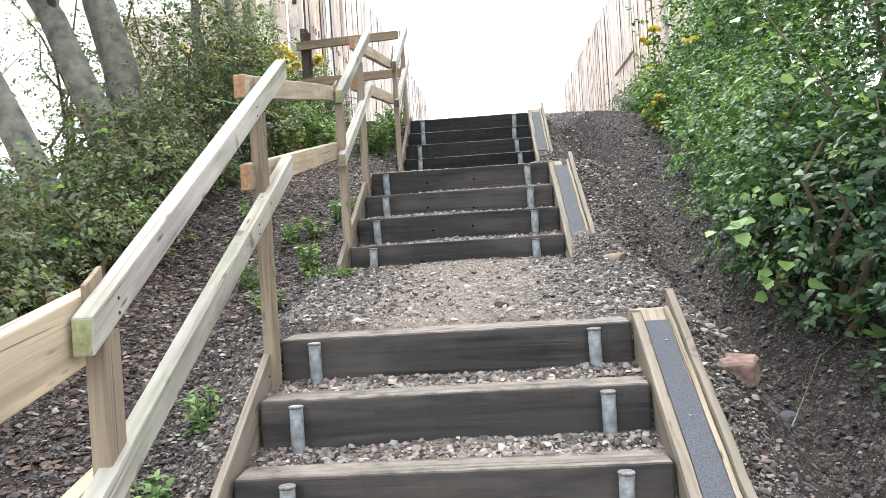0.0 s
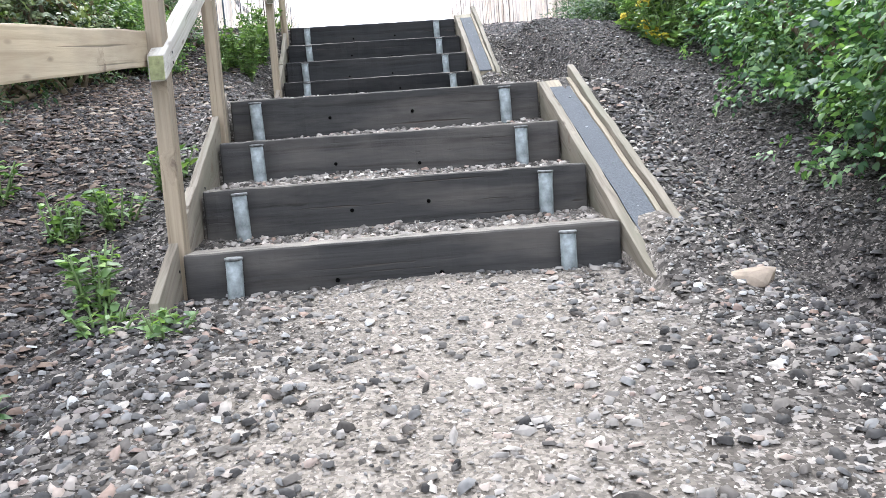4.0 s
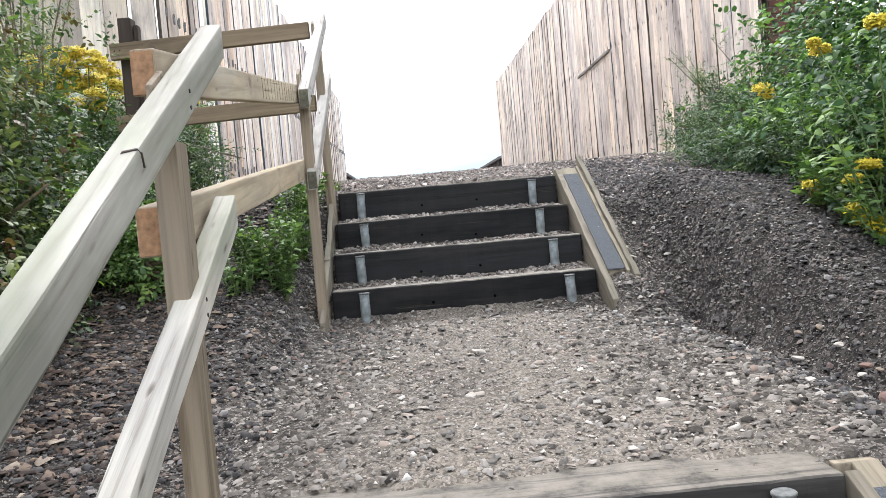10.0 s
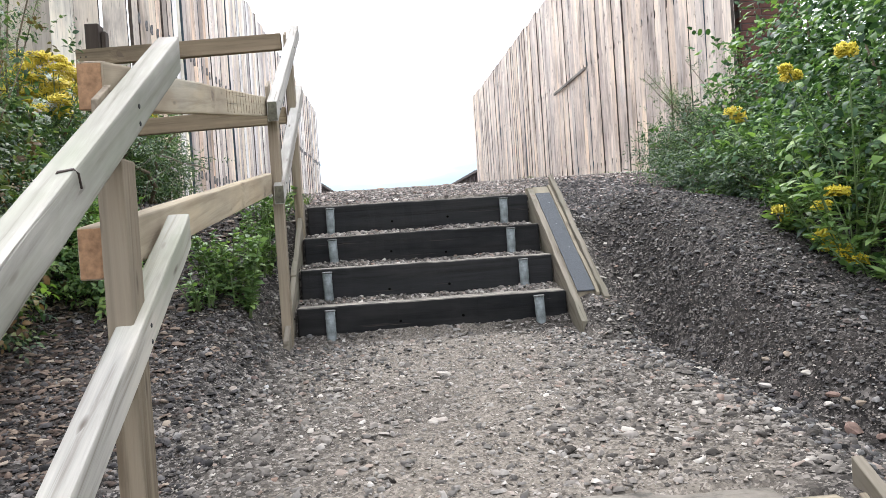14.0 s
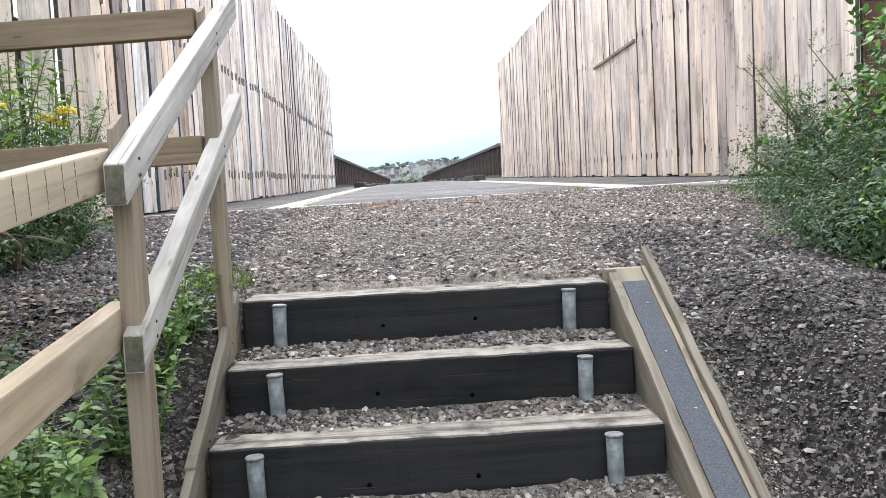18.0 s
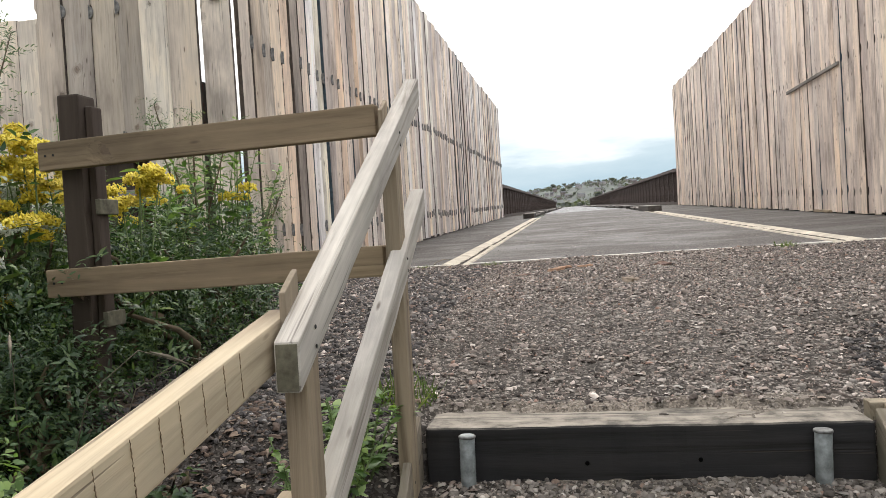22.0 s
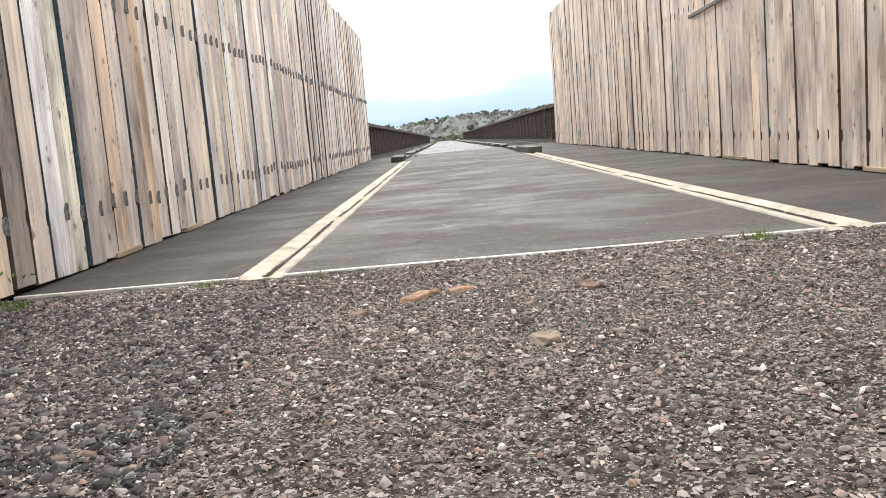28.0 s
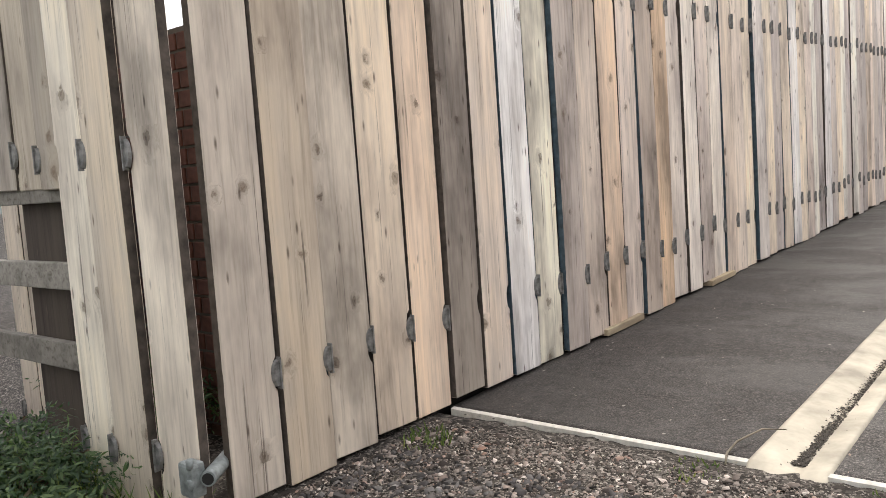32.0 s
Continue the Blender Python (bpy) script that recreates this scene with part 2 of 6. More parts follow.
def stony(name, stops, rough=0.85):
    m, n, l, b = material(name, rough, 0, 0.35)
    geo = n.new("ShaderNodeNewGeometry")
    c = ramp(n, l, geo.outputs["Random Per Island"], stops)
    co = n.new("ShaderNodeTexCoord").outputs["Object"]
    a = node(n, "ShaderNodeTexNoise", Scale=60.0, Detail=4.0)
    l.new(co, a.inputs["Vector"])
    c = mixc(n, l, 0.5, c, ramp(n, l, a.outputs["Fac"], [(0.3, (0.6, 0.6, 0.6)), (0.7, (1.2, 1.2, 1.2))]), "MULTIPLY")
    l.new(c, b.inputs["Base Color"])
    bump(n, l, b, a.outputs["Fac"], 0.3, 0.003)
    return m


def gravel_ground(name):
    """Crushed stone on dark earth: angular cells at two sizes, muddy patches, dark margins, and a line of pale dusty
    ground where people tread.
    """
    m, n, l, b = material(name, 0.9, 0, 0.25)
    co = n.new("ShaderNodeTexCoord").outputs["Object"]
    v = node(n, "ShaderNodeTexVoronoi", Scale=62.0, Randomness=1.0)
    v.distance = "CHEBYCHEV"
    l.new(co, v.inputs["Vector"])
    v2 = node(n, "ShaderNodeTexVoronoi", Scale=150.0, Randomness=1.0)
    v2.distance = "CHEBYCHEV"
    l.new(co, v2.inputs["Vector"])
    sep = n.new("ShaderNodeSeparateColor")
    l.new(v.outputs["Color"], sep.inputs[0])
    sep2 = n.new("ShaderNodeSeparateColor")
    l.new(v2.outputs["Color"], sep2.inputs[0])
    c1 = ramp(n, l, sep.outputs[0], [(0.0, (0.012, 0.0095, 0.008)), (0.4, (0.04, 0.034, 0.029)), (0.7, (0.1, 0.087, 0.077)), (0.88, (0.2, 0.177, 0.158)), (1.0, (0.34, 0.305, 0.275))])
    c2 = ramp(n, l, sep2.outputs[0], [(0.0, (0.01, 0.008, 0.007)), (0.45, (0.04, 0.034, 0.029)), (0.75, (0.12, 0.104, 0.092)), (1.0, (0.33, 0.295, 0.262))])
    c = mixc(n, l, ramp(n, l, sep.outputs[2], [(0.45, (0, 0, 0)), (0.5, (1, 1, 1))]), c1, c2)
    sx = n.new("ShaderNodeSeparateXYZ")
    l.new(co, sx.inputs[0])
    big = node(n, "ShaderNodeTexNoise", Scale=1.1, Detail=5.0, Roughness=0.6)
    l.new(co, big.inputs["Vector"])
    off = math_node(n, l, "ABSOLUTE", math_node(n, l, "ADD", sx.outputs[0], 0.1))
    tread = math_node(n, l, "ADD", off, math_node(n, l, "MULTIPLY", math_node(n, l, "SUBTRACT", big.outputs["Fac"], 0.5), 1.6))
    pale_tone = ramp(n, l, tread, [(0.25, (1, 1, 1)), (0.75, (0, 0, 0))])
    c = mixc(n, l, math_node(n, l, "MULTIPLY", pale_tone, math_node(n, l, "MULTIPLY", math_node(n, l, "LESS_THAN", sx.outputs[1], 9.2), 0.62)), c, mixc(n, l, sep2.outputs[1], (0.1, 0.083, 0.067), (0.37, 0.318, 0.26)))
    # away from the tread line and along the verge, colour falls to about half
    darker = math_node(n, l, "MULTIPLY", ramp(n, l, tread, [(0.62, (0, 0, 0)), (1.0, (1, 1, 1))]), math_node(n, l, "LESS_THAN", sx.outputs[1], 9.6))
    shift = n.new("ShaderNodeVectorMath")
    shift.operation = "ADD"
    shift.inputs[1].default_value = (2.35, 0, 0)
    l.new(co, shift.inputs[0])
    sv = n.new("ShaderNodeSeparateXYZ")
    l.new(shift.outputs[0], sv.inputs[0])
    verge = ramp(n, l, math_node(n, l, "ADD", sv.outputs[0], math_node(n, l, "MULTIPLY", big.outputs["Fac"], 0.9)), [(0.35, (1, 1, 1)), (0.85, (0, 0, 0))])
    wet = math_node(n, l, "MULTIPLY", math_node(n, l, "MAXIMUM", darker, verge), 0.85)
    c = mixc(n, l, wet, c, mixc(n, l, 1.0, c, (0.54, 0.53, 0.54), "MULTIPLY"))
    mud = ramp(n, l, big.outputs["Fac"], [(0.52, (0, 0, 0)), (0.66, (1, 1, 1))])
    mudf = math_node(n, l, "MULTIPLY", mud, math_node(n, l, "SUBTRACT", 0.5, math_node(n, l, "MULTIPLY", pale_tone, 0.5)))
    c = mixc(n, l, mudf, c, (0.035, 0.028, 0.023))
    # far fields, with blue-grey distance haze put into the colours
    fields = node(n, "ShaderNodeTexNoise", Scale=0.025, Detail=6.0, Roughness=0.65)
    l.new(co, fields.inputs["Vector"])
    far = math_node(n, l, "GREATER_THAN", sx.outputs[1], 45.0)
    c = mixc(n, l, far, c, ramp(n, l, fields.outputs["Fac"], [(0.38, (0.085, 0.096, 0.092)), (0.5, (0.1, 0.113, 0.103)), (0.64, (0.115, 0.131, 0.11))]))
    l.new(c, b.inputs["Base Color"])
    hsum = math_node(n, l, "ADD", sep.outputs[1], math_node(n, l, "MULTIPLY", sep2.outputs[1], 0.6))
    bump(n, l, b, hsum, 0.9, 0.009)
    return m


def tarmac(name, base, wet=0.5):
    """Worn asphalt: fine aggregate, dirt specks and long damp streaks across the walk."""
    m, n, l, b = material(name, 0.75, 0, 0.4)
    co = n.new("ShaderNodeTexCoord").outputs["Object"]
    f = node(n, "ShaderNodeTexNoise", Scale=130.0, Detail=4.0, Roughness=0.7)
    l.new(co, f.inputs["Vector"])
    mp = n.new("ShaderNodeMapping")
    mp.inputs["Scale"].default_value = (1.0, 1.7, 1.0)
    l.new(co, mp.inputs["Vector"])
    g = node(n, "ShaderNodeTexNoise", Scale=1.0, Detail=8.0, Roughness=0.7, Distortion=0.35)
    l.new(mp.outputs[0], g.inputs["Vector"])
    c = ramp(n, l, f.outputs["Fac"], [(0.4, tuple(v * 0.35 for v in base)), (0.5, base), (0.6, tuple(v * 2.1 for v in base)), (0.7, tuple(v * 4.0 for v in base))])
    pits = node(n, "ShaderNodeTexNoise", Scale=26.0, Detail=5.0, Roughness=0.75)
    l.new(co, pits.inputs["Vector"])
    c = mixc(n, l, 0.8, c, ramp(n, l, pits.outputs["Fac"], [(0.36, (0.45, 0.44, 0.43)), (0.47, (0.95, 0.95, 0.95)), (0.6, (1.2, 1.2, 1.2)), (0.7, (1.7, 1.65, 1.6))]), "MULTIPLY")
    c = mixc(n, l, 0.3, c, ramp(n, l, g.outputs["Fac"], [(0.38, (0.5, 0.48, 0.46)), (0.5, (0.95, 0.94, 0.92)), (0.62, (1.25, 1.2, 1.16))]), "MULTIPLY")
    s = node(n, "ShaderNodeTexVoronoi", Scale=9.0, Randomness=1.0)
    l.new(co, s.inputs["Vector"])
    c = mixc(n, l, ramp(n, l, s.outputs["Distance"], [(0.05, (0.8, 0.8, 0.8)), (0.075, (0, 0, 0))]), c, (0.3, 0.28, 0.25))
    l.new(c, b.inputs["Base Color"])
    l.new(ramp(n, l, g.outputs["Fac"], [(0.4, (wet,) * 3), (0.58, (0.85,) * 3)]), b.inputs["Roughness"])
    bump(n, l, b, f.outputs["Fac"], 0.5, 0.004)
    return m


M_BOARD = wood("weathered_scaffold_board", [], axis=2, stain=(0.39, 0.345, 0.3), stain_amount=0.35, amount=0.5, blotch=1.0, crack_amount=0.7, grain=1.3, knot_cut=0.89, tinted=True, relief=0.45)
M_BOARD_EDGE = plain("blue_painted_board_edge", (0.045, 0.07, 0.09), 0.7, vary=0.6)
# grime plus the shade inside the joints, in one dark edge colour
M_BOARD_SIDE = plain("grimy_shaded_board_edge", (0.075, 0.06, 0.05), 0.9, vary=0.5)
M_SLEEPER = wood("dark_railway_sleeper", [(0.0, (0.03, 0.0288, 0.028)), (0.6, (0.042, 0.04, 0.0385)), (1.0, (0.052, 0.049, 0.0465))], axis=0, grain=0.8, knots=False, crack_amount=0.95, amount=1.0, pale_tone=(0.2, 0.175, 0.145), stain=(0.12, 0.105, 0.09), stain_amount=0.45, relief=1.0, rough=0.75)
# deeper blue-black copy of the sleeper wood for the top flight
M_SLEEPER_BLACK = wood("blue_black_sleeper", [(0.0, (0.005, 0.0052, 0.0058)), (0.6, (0.0115, 0.0117, 0.0125)), (1.0, (0.027, 0.0268, 0.0275))], axis=0, grain=0.8, knots=False, crack_amount=0.95, amount=1.0, pale_tone=(0.27, 0.24, 0.2), stain=(0.035, 0.032, 0.03), stain_amount=0.5, relief=1.0, rough=0.75)
M_RAIL = wood("bleached_treated_pine", [(0.0, (0.4, 0.38, 0.34)), (1.0, (0.49, 0.468, 0.425))], axis=1, stain=(0.26, 0.275, 0.2), stain_amount=0.7, tilt=28, amount=0.85, blotch=0.7, knot_cut=0.86)
# slightly paler, greyer copy of the rail pine for the top flight
M_RAIL_PALE = wood("paler_grey_pine", [(0.0, (0.44, 0.42, 0.385)), (1.0, (0.54, 0.52, 0.48))], axis=1, stain=(0.32, 0.305, 0.27), stain_amount=0.65, tilt=28, amount=0.85, blotch=0.7, knot_cut=0.87)
M_POST = wood("treated_pine_post", [(0.0, (0.22, 0.175, 0.12)), (1.0, (0.31, 0.25, 0.18))], axis=2, stain=(0.24, 0.2, 0.15), stain_amount=0.5)
M_LAND = wood("yellow_sawn_pine", [(0.0, (0.41, 0.35, 0.25)), (1.0, (0.48, 0.41, 0.3))], axis=1, stain=(0.27, 0.2, 0.135), stain_amount=0.5, tilt=9, amount=0.55, blotch=0.9, knot_cut=0.88)
M_SAWMARK = plain("dark_saw_mark", (0.23, 0.165, 0.1), 0.9, vary=0.6, scale=120)
M_LANDX = wood("brown_sawn_pine_crosswise", [(0.0, (0.25, 0.195, 0.13)), (1.0, (0.3, 0.235, 0.155))], axis=0, stain=(0.2, 0.15, 0.1), stain_amount=0.5, blotch=0.7, knot_cut=0.9)
M_ENDGRAIN = plain("green_tinged_end_grain", (0.27, 0.28, 0.14), 0.9, vary=0.35, scale=45, relief=0.3)
M_GREYEND = plain("grey_weathered_end_grain", (0.13, 0.12, 0.085), 0.9, vary=0.4, scale=45, relief=0.3)
M_BROWNEND = plain("brown_sawn_end", (0.3, 0.17, 0.09), 0.9, vary=0.35, scale=60, relief=0.3)
M_OLDPOST = wood("old_brown_post", [(0.0, (0.042, 0.031, 0.025)), (1.0, (0.06, 0.045, 0.036))], axis=2, stain=(0.075, 0.058, 0.044))
M_STRING = wood("weathered_stringer", [(0.0, (0.2, 0.172, 0.135)), (1.0, (0.26, 0.225, 0.18))], axis=1, stain=(0.15, 0.14, 0.1), stain_amount=0.7, relief=0.5, tilt=29)
M_PLY = wood("ramp_timber", [(0.0, (0.27, 0.228, 0.168)), (1.0, (0.33, 0.282, 0.21))], axis=1, stain=(0.2, 0.18, 0.13), stain_amount=0.6, tilt=29)
M_GRIT = plain("grey_grit_strip", (0.078, 0.083, 0.092), 0.9, vary=0.5, scale=220, relief=0.5)
M_GALV = plain("galvanised_steel", (0.23, 0.25, 0.25), 0.62, 0.3, vary=0.45, scale=30)
M_PINCAP = plain("dull_pin_cap", (0.15, 0.15, 0.145), 0.75, 0.2, vary=0.5, scale=45)
M_BANDS = plain("dull_zinc_band", (0.36, 0.37, 0.38), 0.5, 0.5, vary=0.4, scale=60)
M_PLATE = plain("dull_zinc_end_plate", (0.2, 0.195, 0.19), 0.6, 0.35, vary=0.5, scale=40)
M_HOLE = plain("black_hole_disc", (0.003, 0.003, 0.003), 1.0, vary=0.1, relief=0, spec=0.0)
M_BLACK = plain("black_bolt", (0.015, 0.014, 0.013), 0.7)
M_GROUND = gravel_ground("stone_chip_ground")
M_CHIP = stony("stone_chips", [(0.0, (0.033, 0.027, 0.022)), (0.25, (0.098, 0.085, 0.074)), (0.55, (0.200, 0.176, 0.153)), (0.8, (0.311, 0.275, 0.241)), (0.88, (0.250, 0.167, 0.127)), (0.93, (0.389, 0.347, 0.301)), (1.0, (0.547, 0.495, 0.436))])
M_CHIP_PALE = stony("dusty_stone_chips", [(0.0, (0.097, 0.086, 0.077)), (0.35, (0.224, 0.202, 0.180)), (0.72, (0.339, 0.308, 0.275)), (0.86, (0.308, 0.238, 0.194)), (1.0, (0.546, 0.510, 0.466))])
# low-toned copy of the stone chips for the banks and margins
M_CHIP_DARK = stony("dark_stone_chips", [(0.0, (0.018, 0.016, 0.015)), (0.4, (0.056, 0.050, 0.050)), (0.72, (0.1, 0.09, 0.087)), (0.88, (0.155, 0.143, 0.137)), (0.92, (0.15, 0.098, 0.08)), (1.0, (0.33, 0.315, 0.3))])
M_CHIP_MID = stony("mid_grey_stones", [(0.0, (0.023, 0.020, 0.018)), (0.3, (0.070, 0.065, 0.061)), (0.6, (0.139, 0.132, 0.125)), (0.83, (0.223, 0.213, 0.203)), (0.9, (0.186, 0.131, 0.107)), (0.94, (0.288, 0.275, 0.260)), (1.0, (0.447, 0.431, 0.412))])
M_CHIP_FINE = stony("fine_brown_grey_chips", [(0.0, (0.028, 0.021, 0.019)), (0.3, (0.101, 0.080, 0.069)), (0.58, (0.216, 0.180, 0.158)), (0.8, (0.359, 0.302, 0.267)), (0.89, (0.267, 0.159, 0.119)), (0.93, (0.469, 0.400, 0.361)), (1.0, (0.662, 0.582, 0.530))])
M_LITTER = stony("brown_leaf_litter", [(0.0, (0.018, 0.013, 0.011)), (0.35, (0.06, 0.041, 0.032)), (0.7, (0.125, 0.085, 0.064)), (0.9, (0.21, 0.155, 0.115)), (1.0, (0.35, 0.29, 0.23))])
M_BRICKBIT = plain("red_brick_fragment", (0.19, 0.125, 0.1), 0.9, vary=0.5, scale=30, relief=0.4)
M_ORANGEBIT = plain("orange_brick_fragment", (0.33, 0.2, 0.13), 0.9, vary=0.5, scale=30, relief=0.4)
M_SANDSTONE = plain("tan_stone", (0.26, 0.205, 0.155), 0.9, vary=0.3, scale=25, relief=0.4)
M_TARMAC = tarmac("grey_brown_tarmac", (0.055, 0.0488, 0.0455), 0.55)
# wet and smooth; the paler base also carries reflected sky
M_TARMAC_WET = tarmac("wet_sheen_far_tarmac", (0.1, 0.098, 0.098), 0.14)
M_TARMAC_SIDE = tarmac("dark_footway_tarmac", (0.036, 0.031, 0.029), 0.6)
M_STRIP = plain("cream_concrete_channel", (0.46, 0.415, 0.34), 0.85, vary=0.35, scale=5, relief=0.3)
M_DIRT = plain("dark_dirt", (0.05, 0.042, 0.035), 0.95, vary=0.5, scale=90, relief=0.6)
M_EDGE = plain("pale_concrete_edging", (0.58, 0.55, 0.5), 0.85, vary=0.2, scale=40, relief=0.3)
M_IRON = plain("dark_rusted_iron", (0.078, 0.058, 0.05), 0.75, 0.3, vary=0.5, scale=12, relief=0.3)
M_OLDTIMBER = wood("grey_deck_timber", [(0.0, (0.19, 0.175, 0.155)), (1.0, (0.27, 0.25, 0.225))], axis=1, knots=False, stain=(0.08, 0.07, 0.06))
M_KERB = wood("dark_weathered_beam", [(0.0, (0.06, 0.054, 0.05)), (1.0, (0.12, 0.11, 0.1))], axis=1, knots=False, stain=(0.03, 0.028, 0.025), pale_tone=(0.24, 0.22, 0.2))
M_BARK = plain("grey_bark", (0.15, 0.148, 0.118), 0.9, vary=0.55, scale=11, relief=0.9)
M_STEM = plain("brown_stem", (0.12, 0.09, 0.055), 0.9, vary=0.4)
M_GREENSTEM = plain("green_stem", (0.12, 0.17, 0.06), 0.8, vary=0.3)
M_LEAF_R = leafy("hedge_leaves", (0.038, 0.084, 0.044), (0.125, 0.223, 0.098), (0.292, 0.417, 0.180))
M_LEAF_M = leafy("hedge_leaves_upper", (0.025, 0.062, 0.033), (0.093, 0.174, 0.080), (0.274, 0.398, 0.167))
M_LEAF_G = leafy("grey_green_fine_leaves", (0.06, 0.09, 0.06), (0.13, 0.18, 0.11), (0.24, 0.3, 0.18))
# the shade inside the hedge is put into this leaf colour
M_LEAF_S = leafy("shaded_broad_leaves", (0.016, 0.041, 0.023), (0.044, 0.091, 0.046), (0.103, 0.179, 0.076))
M_LEAF_B = leafy("fresh_bright_leaves", (0.13, 0.22, 0.065), (0.19, 0.3, 0.09), (0.28, 0.4, 0.13))
M_LEAF_L = leafy("undergrowth_leaves", (0.053, 0.075, 0.046), (0.121, 0.150, 0.082), (0.228, 0.261, 0.135))
M_LEAF_F = leafy("fine_dark_weed_leaves", (0.025, 0.052, 0.030), (0.063, 0.109, 0.055), (0.132, 0.190, 0.086))
M_LEAF_D = leafy("dry_brown_leaves", (0.1, 0.06, 0.035), (0.16, 0.1, 0.055), (0.2, 0.17, 0.08))
M_LEAF_W = leafy("weed_leaves", (0.07, 0.13, 0.05), (0.17, 0.265, 0.1), (0.31, 0.42, 0.16))
M_GRASS = leafy("grass_blades", (0.06, 0.11, 0.03), (0.12, 0.17, 0.05), (0.22, 0.25, 0.09))
M_YELLOW = plain("yellow_florets", (0.62, 0.49, 0.035), 0.7, vary=0.2)
M_WHITE_FL = plain("white_florets", (0.62, 0.66, 0.56), 0.7, vary=0.15)
# far leaves, walls and roofs carry grey-blue distance haze in their base colours
M_FARLEAF = leafy("hazed_tree_leaves", (0.088, 0.097, 0.103), (0.11, 0.119, 0.12), (0.132, 0.141, 0.135))
M_HOUSE = plain("pale_render_wall", (0.3, 0.285, 0.28), 0.9, vary=0.1, scale=0.2, relief=0)
M_HOUSE2 = plain("hazed_brick_wall", (0.17, 0.14, 0.135), 0.9, vary=0.15, scale=0.3, relief=0)
M_ROOF = plain("slate_roof", (0.115, 0.115, 0.125), 0.85, vary=0.15, scale=0.3, relief=0)
M_PANE = plain("dark_window_glass", (0.04, 0.045, 0.05), 0.15, vary=0.1, relief=0)
M_TARP = plain("blue_tarpaulin", (0.03, 0.19, 0.36), 0.5, vary=0.3, scale=4)
# pier brick and mortar: the deep shade on them is put into both colours
M_BRICK = plain("red_brick", (0.1, 0.043, 0.033), 0.9, vary=0.35, scale=12, relief=0.4)
M_MORTAR = plain("shaded_mortar", (0.09, 0.08, 0.07), 0.95, vary=0.2, relief=0.2)


# ---- building helpers ----
rng = np.random.default_rng(7)


def part(name, data, mat, parent=None, label=""):
    """Links a bmesh or a mesh as one object, under a thing or a part."""
    if isinstance(data, bmesh.types.BMesh):
        me = bpy.data.meshes.new(name)
        data.to_mesh(me)
        data.free()
    else:
        me = data
    if mat is not None and not me.materials:
        me.materials.append(mat)
    ob = new(name, me)
    if parent is not None:
        ob.parent = parent
    if label:
        ob["label"] = label
    return ob


def thing(name, at, label, category, group="", kind=""):
    ob = new(name)
    ob.empty_display_size = 0.1
    ob.matrix_world = at if isinstance(at, Matrix) else Matrix.Translation(at)
    return tagged(ob, label, category, group, kind)


def box(x0, x1, y0, y1, z0, z1, bevel=0.004):
    bm = bmesh.new()
    bmesh.ops.create_cube(bm, size=1)
    for v in bm.verts:
        v.co = Vector(((x0 + x1) / 2 + v.co.x * (x1 - x0), (y0 + y1) / 2 + v.co.y * (y1 - y0), (z0 + z1) / 2 + v.co.z * (z1 - z0)))
    if bevel:
        bmesh.ops.bevel(bm, geom=bm.edges[:], offset=bevel, segments=2, profile=0.6, affect="EDGES")
    return bm


def slope_beam(x0, x1, y0, y1, zt0, zt1, depth, bevel=0.005, cuts=10, jit=0.0015):
    """A beam that runs along y with plumb-cut ends: zt0 and zt1 are its top's heights."""
    bm = bmesh.new()
    rows = []
    for i in range(cuts + 1):
        f = i / cuts
        y, z = y0 + (y1 - y0) * f, zt0 + (zt1 - zt0) * f
        j = random.uniform(-jit, jit)
        rows.append([bm.verts.new((x + j, y, zz + j)) for x, zz in ((x0, z - depth), (x1, z - depth), (x1, z), (x0, z))])
    for a, b in zip(rows, rows[1:]):
        for i in range(4):
            k = (i + 1) % 4
            bm.faces.new((a[i], a[k], b[k], b[i]))
    bm.faces.new(rows[0][::-1])
    bm.faces.new(rows[-1])
    bm.normal_update()
    sharp = [e for e in bm.edges if len(e.link_faces) == 2 and e.calc_face_angle() > 0.6]
    bmesh.ops.bevel(bm, geom=sharp, offset=bevel, segments=2, profile=0.6, affect="EDGES")
    bmesh.ops.recalc_face_normals(bm, faces=bm.faces)
    return bm


def tube(points, radii, sides=7):
    """A tapering tube along points."""
    bm = bmesh.new()
    rings = []
    for i, p in enumerate(points):
        p = Vector(p)
        d = (Vector(points[min(i + 1, len(points) - 1)]) - Vector(points[max(i - 1, 0)])).normalized()
        u = d.orthogonal().normalized()
        w = d.cross(u)
        rings.append([bm.verts.new(p + radii[i] * (math.cos(a) * u + math.sin(a) * w)) for a in (2 * math.pi * k / sides for k in range(sides))])
    for a, b in zip(rings, rings[1:]):
        for k in range(sides):
            bm.faces.new((a[k], a[(k + 1) % sides], b[(k + 1) % sides], b[k]))
    bm.faces.new(rings[0][::-1])
    bm.faces.new(rings[-1])
    bmesh.ops.recalc_face_normals(bm, faces=bm.faces)
    for f in bm.faces:
        f.smooth = len(f.verts) == 4
    return bm


